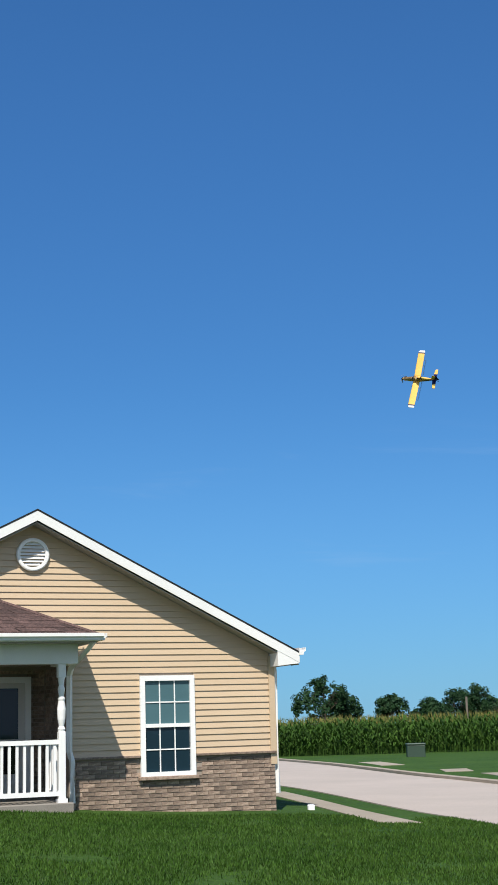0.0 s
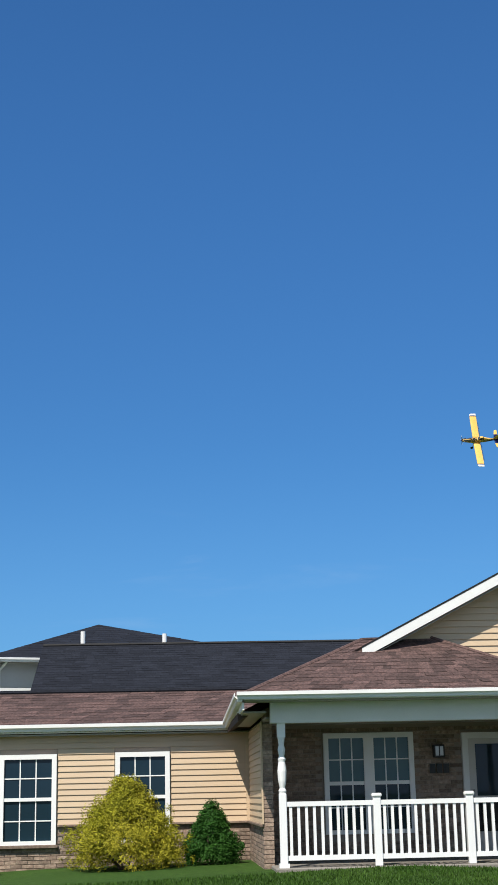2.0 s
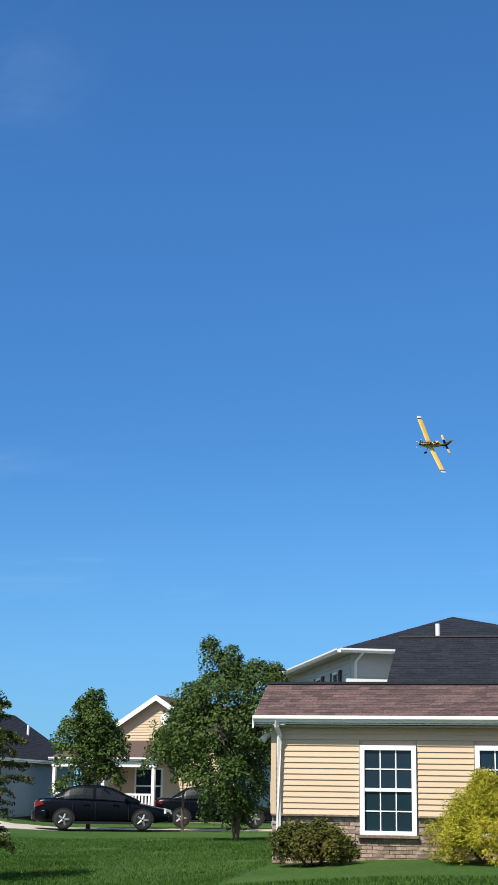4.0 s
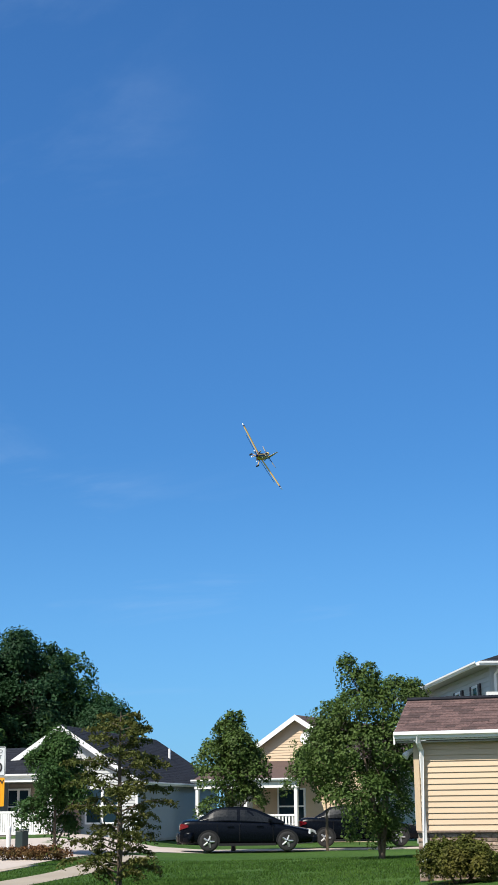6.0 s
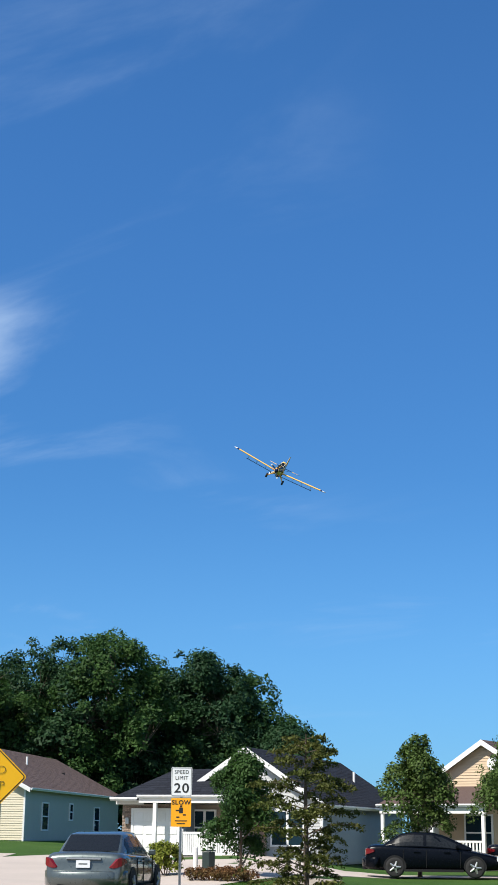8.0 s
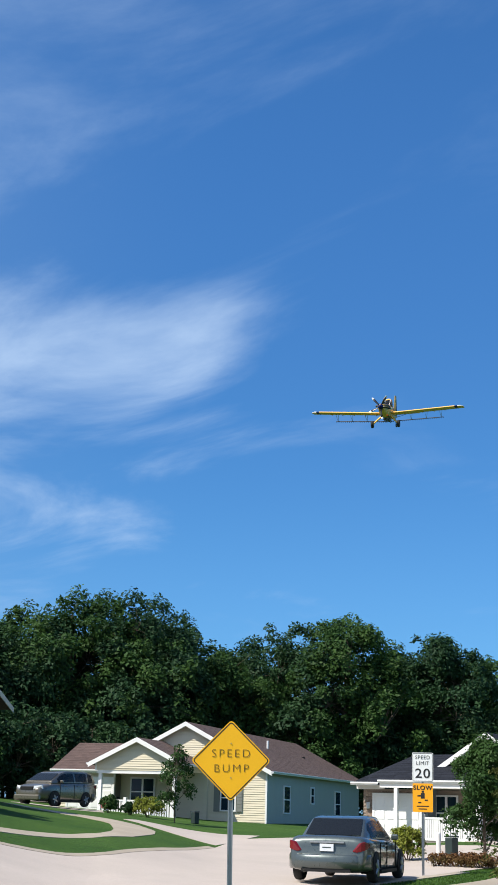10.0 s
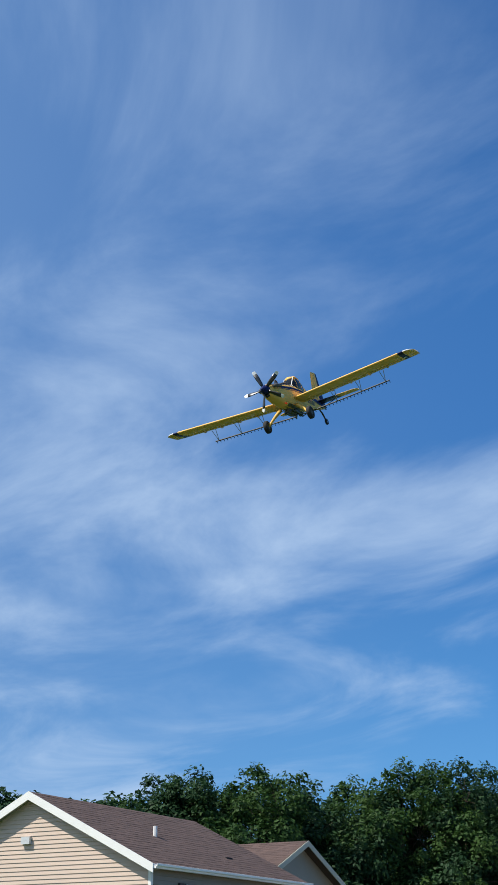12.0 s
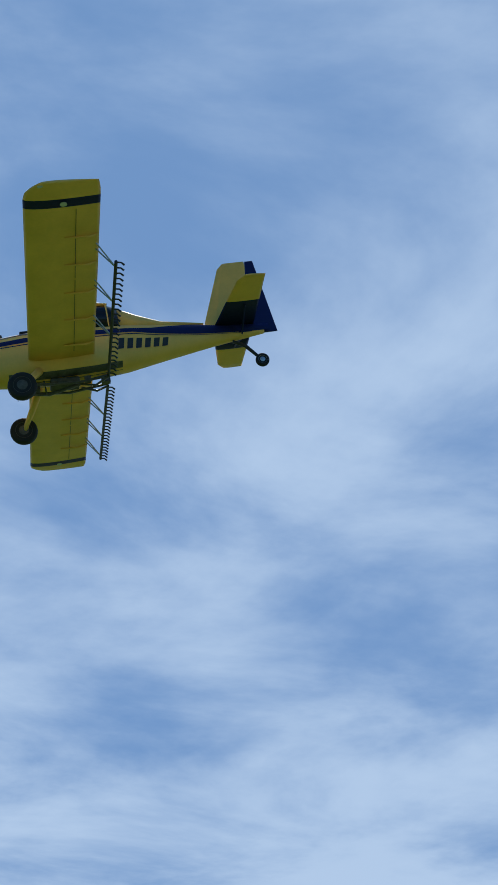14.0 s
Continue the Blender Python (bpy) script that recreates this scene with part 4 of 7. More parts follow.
        q = [(u, y(22.34), zr(u) - 0.055), (u, y(36.3), zr(u) - 0.055), (PK[0], y(36.3), 5.145), (PK[0], y(22.34), 5.145)]
        shingles("main_roof_shingles", h, q, SHINGLE_ISLAND, 34)
        # rake board and its cap
        bm = bmesh.new()
        s = 1 if u > PK[0] else -1
        tip = u + 0.02 if s > 0 else 3.03
        slab(bm, [(tip, y(22.355), zr(tip) - 0.06), (PK[0], y(22.355), 5.14), (PK[0], y(22.355), 4.965), (tip, y(22.355), zr(tip) - 0.235)], (0, -0.03, 0))
        part("rake_board", bm, WHITE, h)
        bm = bmesh.new()
        slab(bm, [(tip, y(22.32), zr(tip) - 0.045), (PK[0], y(22.32), 5.155), (PK[0], y(22.32), 5.125), (tip, y(22.32), zr(tip) - 0.075)], (0, 0.05, 0))
        part("drip_edge", bm, PLASTIC_DARK, h)
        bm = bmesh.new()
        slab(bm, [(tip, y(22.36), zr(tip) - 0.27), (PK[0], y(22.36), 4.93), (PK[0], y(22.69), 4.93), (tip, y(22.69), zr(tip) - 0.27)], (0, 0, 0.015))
        part("rake_soffit", bm, SOFFIT_SHADED, h)
    # boxed eave end at the right corner
    bm = bmesh.new()
    slab(bm, [(9.76, y(22.33), 2.88), (10.16, y(22.33), 2.82), (10.16, y(22.33), 2.64), (9.76, y(22.33), 2.60)], (0, 0.36, 0))
    part("eave_box", bm, WHITE, h)
    part("eave_soffit", boxes((9.80, 10.14, y(22.7), y(36), 2.62, 2.66)), SOFFIT_SHADED, h)
    gutter(h, (10.15, y(22.30), 2.90), (10.15, y(36.2), 2.90), (1, 0, 0))
    # left wing roof: ridge runs along the front
    zl = 2.86
    bm = bmesh.new()
    slab(bm, [(-4.98, y(26.28), zl), (1.5, y(26.28), zl), (3.2, y(27.85), 3.57), (-4.98, y(27.85), 3.57)], (0, 0, -0.08))
    slab(bm, [(-4.98, y(27.85), 3.57), (3.2, y(27.85), 3.57), (3.2, y(32), 2.3), (-4.98, y(32), 2.3)], (0, 0, -0.08))
    part("wing_roof_deck", bm, SHINGLE_FAR, h)
    shingles("shingle_field", h, [(-5.0, y(26.26), zl + 0.01), (1.35, y(26.26), zl + 0.01), (3.1, y(27.85), 3.585), (-5.0, y(27.85), 3.585)], SHINGLE, 13, width=0.27, singly="shingle")
    bm = bmesh.new()
    tube(bm, [(-5.0, y(27.85), 3.60), (3.2, y(27.85), 3.60)], 0.05, 6)
    part("ridge_cap", bm, SHINGLE_DARK, h)
    bm = bmesh.new()
    slab(bm, [(-5.0, y(26.25), zl + 0.01), (-5.0, y(27.85), 3.59), (-5.0, y(27.85), 3.38), (-5.0, y(26.25), zl - 0.17)], (0.03, 0, 0))
    part("wing_rake_board", bm, WHITE, h)
    part("wing_soffit", boxes((-4.95, 1.46, y(26.31), y(26.5), 2.72, 2.745)), SOFFIT_SHADED, h)
    part("wing_fascia", boxes((-4.97, 1.10, y(26.28), y(26.31), 2.76, 2.87)), WHITE, h)
    gutter(h, (-4.98, y(26.28), 2.91), (1.06, y(26.28), 2.91), (0, -1, 0))
    # left eave of the main roof, running back from the porch to the wing
    part("side_fascia", boxes((1.08, 1.11, y(21.27), y(26.28), 2.82, 2.93)), WHITE, h)
    part("side_soffit", boxes((1.11, 1.46, y(21.70), y(26.10), 2.80, 2.825)), SOFFIT_SHADED, h)
    gutter(h, (1.08, y(21.20), 3.06), (1.08, y(26.0), 2.91), (-1, 0, 0))
    # porch roof: a hip against the gable
    A, B, C, D = (1.10, 21.24, 3.04), (6.32, 21.24, 3.04), (4.18, 22.72, 3.98), (3.08, 22.72, 3.96)
    P = lambda p: (p[0], y(p[1]), p[2])
    E, G = (6.32, 22.72, 3.04), (1.10, 22.72, 3.04)
    bm = bmesh.new()
    for q in ((A, B, C, D), (B, E, C), (A, D, G)):
        slab(bm, [P(p) for p in q], (0, 0, -0.05))
    part("porch_roof_deck", bm, SHINGLE_FAR, h)
    lift = lambda p: (p[0], y(p[1]), p[2] + 0.012)
    shingles("porch_shingle_field", h, [lift(A), lift(B), lift(C), lift(D)], SHINGLE_ISLAND, 15, width=0.21)
    shingles("porch_shingle_side", h, [lift(B), lift(E), lift(C), lift(C)], SHINGLE_ISLAND, 15, width=0.21)
    shingles("porch_shingle_end", h, [lift(G), lift(A), lift(D), lift(D)], SHINGLE_ISLAND, 15, width=0.21)
    for p, q in ((B, C), (A, D), (D, C)):
        part("hip_cap", tube(bmesh.new(), [lift(p), lift(q)], 0.035, 6), SHINGLE, h)
    part("porch_fascia", boxes((1.10, 6.32, y(21.24), y(21.27), 2.96, 3.045)), WHITE, h)
    part("porch_fascia", boxes((6.29, 6.32, y(21.27), y(22.69), 2.96, 3.045)), WHITE, h)
    # ceiling and soffit have the porch shade in their dark colour
    part("porch_ceiling", boxes((1.46, 6.12, y(21.90), y(24.19), 2.72, 2.75)), SOFFIT_SHADED, h)
    part("porch_soffit", boxes((1.12, 6.29, y(21.27), y(21.70), 2.945, 2.965), (6.12, 6.29, y(21.70), y(22.69), 2.945, 2.965)), SOFFIT_SHADED, h)
    gutter(h, (1.00, y(21.24), 3.075), (6.36, y(21.24), 3.075), (0, -1, 0), size=0.105)
    gutter(h, (6.32, y(21.20), 3.075), (6.32, y(22.6), 3.075), (1, 0, 0), size=0.105)
    part("beam", boxes((1.52, 6.10, y(21.70), y(21.90), 2.645, 2.945)), WHITE, h)
    part("beam", boxes((5.92, 6.12, y(21.90), y(22.69), 2.645, 2.945)), WHITE, h)
    # slab, posts, rails
    part("porch_slab", bevelled(boxes((1.55, 6.02, y(21.66), y(24.18), 0.15, 0.56)), 0.015, 1), CONCRETE, h)

    def turned_post(u, v):
        p = part("post", bevelled(boxes((u - 0.055, u + 0.055, y(v) - 0.055, y(v) + 0.055, 0.56, 1.62)), 0.008, 1), VINYL_WHITE, h)
        prof = ((1.62, 0.05), (1.66, 0.06), (1.70, 0.04), (1.80, 0.06), (1.95, 0.068), (2.08, 0.05), (2.12, 0.06), (2.16, 0.04), (2.26, 0.058), (2.32, 0.04), (2.40, 0.05), (2.44, 0.055))
        part("turning", tube(bmesh.new(), [(u, y(v), z) for z, _ in prof], [r for _, r in prof], 14), VINYL_WHITE, p)
        part("capital", boxes((u - 0.06, u + 0.06, y(v) - 0.06, y(v) + 0.06, 2.44, 2.645)), VINYL_WHITE, p)
        part("foot", boxes((u - 0.075, u + 0.075, y(v) - 0.075, y(v) + 0.075, 0.56, 0.62)), VINYL_WHITE, p)
    turned_post(1.68, 21.8)
    turned_post(5.86, 21.8)
    for u in (3.08, 4.47):
        p = part("newel", bevelled(boxes((u - 0.055, u + 0.055, y(21.8) - 0.055, y(21.8) + 0.055, 0.56, 1.54)), 0.006, 1), VINYL_WHITE, h)
        part("newel_cap", bevelled(boxes((u - 0.075, u + 0.075, y(21.8) - 0.075, y(21.8) + 0.075, 1.54, 1.60)), 0.02, 1), VINYL_WHITE, p)
    for a, b in ((1.735, 3.025), (3.135, 4.415), (4.525, 5.805)):
        r = part("railing", boxes((a, b, y(21.8) - 0.035, y(21.8) + 0.035, 1.43, 1.50)), VINYL_WHITE, h, "white vinyl railing")
        part("bottom_rail", boxes((a, b, y(21.8) - 0.03, y(21.8) + 0.03, 0.66, 0.73)), VINYL_WHITE, r)
        n = 11
        for k in range(n):
            u = a + (b - a) * (k + 0.5) / n
            part("baluster", boxes((u - 0.021, u + 0.021, y(21.8) - 0.02, y(21.8) + 0.02, 0.73, 1.43)), VINYL_WHITE, r)
    r = part("side_railing", boxes((5.83, 5.89, y(21.86), y(22.68), 1.43, 1.50)), VINYL_WHITE, h)
    part("bottom_rail", boxes((5.83, 5.89, y(21.86), y(22.68), 0.66, 0.73)), VINYL_WHITE, r)
    for k in range(6):
        v = 21.95 + 0.13 * k
        part("baluster", boxes((5.84, 5.88, y(v) - 0.02, y(v) + 0.02, 0.73, 1.43)), VINYL_WHITE, r)
    # windows, door, lamp, house number as bars
    sash_window(h, 7.41, 8.36, 0.86, 2.48, (0, y(22.68), 0), glass=GLASS_TEAL, lower=GLASS, sill=BRICK)
    sash_window(h, -3.04, -2.02, 0.83, 2.40, (0, y(26.48), 0), sill=BRICK)
    sash_window(h, -0.97, 0.01, 0.83, 2.41, (0, y(26.48), 0), sill=BRICK)
    sash_window(h, 2.56, 3.315, 0.95, 2.58, (0, y(24.18), 0), glass=GLASS_TEAL, lower=GLASS)
    sash_window(h, 3.315, 4.07, 0.95, 2.58, (0, y(24.18), 0), glass=GLASS_TEAL, lower=GLASS)
    d = part("front_door", bevelled(boxes((4.98, 5.85, y(24.13), y(24.17), 0.57, 2.45)), 0.006, 1), DOOR, h, "white storm door with two glass panels")
    part("door_frame", boxes((4.88, 4.98, y(24.10), y(24.2), 0.57, 2.55), (5.85, 5.95, y(24.10), y(24.2), 0.57, 2.55), (4.98, 5.85, y(24.10), y(24.2), 2.45, 2.55)), WHITE, h)
    part("door_pane", boxes((5.10, 5.73, y(24.115), y(24.128), 1.52, 2.36)), GLASS, d)
    part("door_pane", boxes((5.10, 5.73, y(24.115), y(24.128), 0.95, 1.49)), GLASS_DARK, d)
    part("door_handle", tube(bmesh.new(), [(5.04, y(24.12), 1.5), (5.04, y(24.07), 1.5), (5.04, y(24.07), 1.62), (5.04, y(24.12), 1.62)], 0.012, 6), STEEL, d)
    lamp = part("porch_lamp", bevelled(boxes((4.39, 4.57, y(24.02), y(24.18), 2.15, 2.36)), 0.01, 1), BLACK, h)
    part("lamp_glass", boxes((4.415, 4.47, y(24.012), y(24.02), 2.18, 2.33), (4.49, 4.545, y(24.012), y(24.02), 2.18, 2.33)), LAMP_CLEAR, lamp)
    for k in range(3):
        part("number_bar", boxes((4.33 + 0.115 * k, 4.42 + 0.115 * k, y(24.14), y(24.175), 1.90, 2.05)), BLACK, h, "black house number drawn as a bar")
    # downspouts
    def spout(pts, parent=h):
        part("downspout", tube(bmesh.new(), pts, 0.050, 4), WHITE, parent)
    spout([(-4.55, y(26.22), 2.84), (-4.55, y(26.26), 2.72), (-4.52, y(26.40), 2.58), (-4.52, y(26.42), 0.75), (-4.55, y(26.30), 0.58)])
    spout([(6.26, y(21.30), 2.98), (6.24, y(21.6), 2.86), (6.20, y(22.45), 2.62), (6.20, y(22.58), 2.50), (6.20, y(22.60), 1.3), (6.24, y(22.58), 1.15), (6.24, y(22.57), 0.5)])
    spout([(9.90, y(22.9), 2.75), (9.86, y(22.75), 2.5), (9.86, y(22.75), 0.5)])
    # vent pipe boots and wall lamp on the end wall
    part("flood_light", tube(bmesh.new(), [(-4.70, y(26.7), 2.62), (-4.80, y(26.62), 2.55), (-4.86, y(26.58), 2.48)], [0.03, 0.05, 0.07], 8), WHITE, h)
    part("utility_meter", boxes((-4.78, -4.66, y(27.0), y(27.25), 1.35, 1.75)), SIDING_WHITE, h)


build_tan_house()

# ---- roads and walks ----
ribbon("road", [(5.9, 10), (6.8, 21.1), (6.4, 26), (5.8, 35), (5.2, 62), (4.0, 78)], [(12.5, 10), (11.4, 24), (11.0, 34), (10.8, 43), (11.1, 66), (11.5, 78)], ROAD, 0.018, 0.3,
       "pale concrete side street beside the lawn", "road")
ribbon("kerb", [(10.95, 20), (10.9, 43), (11.2, 70)], [(11.25, 20), (11.2, 43), (11.55, 70)], WALKWAY, 0.09, 0.3, "worn concrete kerb along the street", "kerb")
for a, b in ((58, 52), (46, 43.6), (41.6, 36)):
    ribbon("sidewalk", [(13.0, a), (12.5, b)], [(13.9, a), (13.4, b)], WALKWAY, 0.014, 0.2, "short stretch of concrete sidewalk in grass", "sidewalk")
ribbon("sidewalk", [(4.7, 31), (5.0, 25), (5.2, 22)], [(5.3, 31), (5.6, 25), (5.9, 22)], WALKWAY, 0.014, 0.2, "narrow concrete sidewalk beside the street", "sidewalk")
NEAR_KERB = [(-14.0, -8), (-17.2, 6), (-19.4, 14.1), (-20.6, 16.9), (-22.1, 20.2), (-23.1, 23.6), (-24.4, 27.6), (-25.2, 31), (-26.4, 36), (-26.8, 41.5)]
FAR_KERB = [(-24, -8), (-26.2, 6), (-27.6, 16), (-28.3, 20.6), (-29.2, 22.6), (-31.2, 25.6), (-33.4, 28.7), (-35.7, 31.7), (-40.5, 37.0), (-41.6, 41.2)]
ribbon("road", NEAR_KERB, FAR_KERB, ROAD, 0.018, 0.3, "pale sunlit concrete street with a bend", "road")
ribbon("kerb", [(x + 0.42, y + 0.05) for x, y in NEAR_KERB[1:8]], NEAR_KERB[1:8], WALKWAY, 0.026, 0.3, "low rolled concrete kerb beside the street", "kerb")
ribbon("kerb", FAR_KERB[1:8], [(x - 0.40, y + 0.05) for x, y in FAR_KERB[1:8]], WALKWAY, 0.026, 0.3, "low rolled concrete kerb before the far lawn", "kerb")
ribbon("sidewalk", [(-13.4, 8), (-16.9, 14.6), (-17.9, 16.4), (-19.2, 19.0), (-20.4, 21.2), (-21.5, 24), (-22.6, 28.8), (-26.0, 36.5)],
       [(-12.2, 8.6), (-15.4, 14.6), (-16.5, 16.6), (-17.9, 19), (-19.0, 21.1), (-20.2, 24), (-21.5, 29), (-25.0, 37)], WALKWAY, 0.014, 0.25, "tan concrete sidewalk through the grass", "sidewalk")
ribbon("driveway", [(-37.0, 32.9), (-40.0, 33.6), (-42.2, 34.1), (-44.5, 34.8)], [(-42.6, 40.2), (-43.6, 38.8), (-44.4, 37.4), (-46.0, 36.6)], ROAD, 0.016, 0.2, "pale concrete driveway up to the cream house", "driveway")
ribbon("sidewalk", [(-30.6, 20), (-32.0, 23.0), (-32.9, 24.8), (-34.8, 27.6), (-37.8, 30.9), (-39.6, 32.4), (-41.3, 33.0), (-42.1, 32.9), (-43.8, 32.6), (-47, 31.6)],
       [(-31.7, 20.8), (-33.1, 24.0), (-34.4, 26.0), (-36.0, 27.7), (-37.3, 28.8), (-39.0, 30.0), (-40.0, 30.7), (-41.0, 31.1), (-42.8, 31.4), (-46, 30.2)], WALKWAY, 0.014, 0.2,
       "curved tan sidewalk across the far lawn", "sidewalk")
ribbon("driveway", [(-53.4, 40.6), (-58, 44)], [(-56.2, 37.4), (-60.5, 41)], ROAD, 0.017, 0.2, "pale concrete garage driveway", "driveway")
ribbon("driveway", [(-26.9, 39.0), (-33.0, 42.6), (-40, 46.5)], [(-26.0, 41.6), (-31.2, 44.2), (-37, 48)], ROAD, 0.017, 0.2, "pale concrete driveway to the blue house", "driveway")
ribbon("driveway", [(-29, 41.6), (-24, 44.0), (-18, 47.2)], [(-29, 44.0), (-25, 46.6), (-19, 50)], ROAD, 0.017, 0.2, "concrete drive where dark cars are parked", "driveway")


# ---- signs ----
def letters(parent, text, size, place, mat=INK, width=1.0, name="lettering", weight=0.0, space=1.12):
    c = bpy.data.curves.new(name, "FONT")
    c.body, c.size, c.align_x, c.align_y, c.extrude, c.space_character = text, size, "CENTER", "CENTER", 0.001, space
    c.offset = weight
    tmp = bpy.data.objects.new("tmp", c)
    scene.collection.objects.link(tmp)
    me = bpy.data.meshes.new_from_object(tmp.evaluated_get(bpy.context.evaluated_depsgraph_get()))
    bpy.data.objects.remove(tmp)
    bpy.data.curves.remove(c)
    me.materials.append(mat)
    ob = new(name, me)
    ob.parent = parent
    ob.matrix_basis = pose(*place, 90, 0, 0) @ Matrix.Diagonal((width, 1, 1, 1))
    return ob


def rounded(half_w, half_h, r, yy, n=5):
    out = []
    for cx, cz, a0 in ((half_w - r, half_h - r, 0), (-half_w + r, half_h - r, 90), (-half_w + r, -half_h + r, 180), (half_w - r, -half_h + r, 270)):
        for k in range(n + 1):
            a = radians(a0 + 90 * k / n)
            out.append((cx + r * math.cos(a), yy, cz + r * math.sin(a)))
    return out


def plate(parent, name, hw, hh, r, mat, place, turn=0.0, label="", y0=0.0, thick=0.003):
    bm = bmesh.new()
    loft(bm, [rounded(hw, hh, r, y0), rounded(hw, hh, r, y0 + thick)])
    ob = part(name, bm, mat, parent, label)
    ob.matrix_basis = pose(*place, 0, turn, 0)
    return ob


def frame_line(parent, hw, hh, r, t, place, turn, y0, mat=INK):
    bm = bmesh.new()
    a, b = rounded(hw, hh, r, y0), rounded(hw - t, hh - t, max(0.004, r - t), y0)
    va, vb = [bm.verts.new(p) for p in a], [bm.verts.new(p) for p in b]
    for i in range(len(va)):
        j = (i + 1) % len(va)
        bm.faces.new((va[i], va[j], vb[j], vb[i]))
    ob = part("border", bm, mat, parent)
    ob.matrix_basis = pose(*place, 0, turn, 0)


def post_mesh(top, tilt=0.0):
    bm = bmesh.new()
    loft(bm, [[(x + tilt * z, yy, z) for x, yy in ((-0.034, 0.0), (-0.034, -0.007), (-0.017, -0.007), (-0.014, 0.022), (0.014, 0.022), (0.017, -0.007), (0.034, -0.007), (0.034, 0.0), (0.017, 0.004), (0.019, 0.030), (-0.019, 0.030), (-0.017, 0.004))]
              for z in (-0.4, top)])
    return bm


def build_signs():
    p = at(47.75, 19.3)
    s = thing("traffic_sign", pose(*p, 0, -0.9, 48), "yellow diamond warning sign on a galvanised steel post in grass", "road sign")
    cz = 1.6 + 19.3 * math.tan(radians(1.93)) - p.z
    part("post", post_mesh(cz + 0.2), STEEL, s)
    d = plate(s, "sign_face", 0.372, 0.372, 0.045, SIGN_YELLOW, (0, -0.014, cz), 45, "amber yellow diamond sheet")
    plate(s, "sign_back", 0.372, 0.372, 0.045, STEEL, (0, -0.014, cz), 45, "bare metal back", 0.0035, 0.002)
    frame_line(d, 0.358, 0.358, 0.04, 0.013, (0, 0, 0), 0, -0.0025)
    letters(s, "SPEED", 0.150, (0, -0.019, cz + 0.088), width=1.04, weight=-0.004, space=1.30)
    letters(s, "BUMP", 0.150, (0.005, -0.019, cz - 0.105), width=1.04, weight=-0.004, space=1.30)
    for z in (0.22, -0.22):
        part("bolt", tube(bmesh.new(), [(0, -0.014, cz + z), (0, -0.024, cz + z)], 0.007, 8), STEEL, s)
    p = at(40.35, 38.7)
    s = thing("traffic_sign", pose(*p, 0, 0, 36), "white speed limit sign over an amber plate on steel post", "road sign")
    cz = 1.6 + 38.7 * math.tan(radians(1.86)) - p.z
    part("post", post_mesh(cz + 0.38), STEEL, s)
    d = plate(s, "sign_face", 0.275, 0.375, 0.03, SIGN_WHITE, (0, -0.014, cz), 0, "white rectangular sheet with black border")
    plate(s, "sign_back", 0.275, 0.375, 0.03, STEEL, (0, -0.014, cz), 0, "bare metal back", 0.0035, 0.002)
    frame_line(d, 0.262, 0.362, 0.026, 0.012, (0, 0, 0), 0, -0.0025)
    letters(s, "SPEED", 0.135, (0, -0.019, cz + 0.25), width=0.98)
    letters(s, "LIMIT", 0.135, (0, -0.019, cz + 0.10), width=0.98)
    letters(s, "20", 0.34, (0, -0.019, cz - 0.17), width=1.12, weight=0.004)
    zz = cz - 0.78
    d = plate(s, "warning_face", 0.265, 0.365, 0.03, SIGN_ORANGE, (0, -0.014, zz), 0, "amber rectangular sheet")
    plate(s, "sign_back", 0.265, 0.365, 0.03, STEEL, (0, -0.014, zz), 0, "bare metal back", 0.0035, 0.002)
    letters(s, "SLOW", 0.15, (0, -0.019, zz + 0.25), width=1.1, weight=0.004)
    bm = boxes((-0.05, 0.05, -0.004, -0.001, -0.02, 0.12), (-0.14, -0.05, -0.004, -0.001, 0.03, 0.065), (0.05, 0.13, -0.004, -0.001, -0.08, -0.045), (-0.12, -0.04, -0.004, -0.001, -0.14, -0.105), (-0.03, 0.03, -0.004, -0.001, 0.13, 0.18))
    pic = part("pictogram", bm, INK, d)
    for k, (w, z) in enumerate(((0.16, -0.215), (0.11, -0.285))):
        part("text_bar", boxes((-w, w, -0.004, -0.001, z - 0.012, z + 0.012)), INK, d)


build_signs()


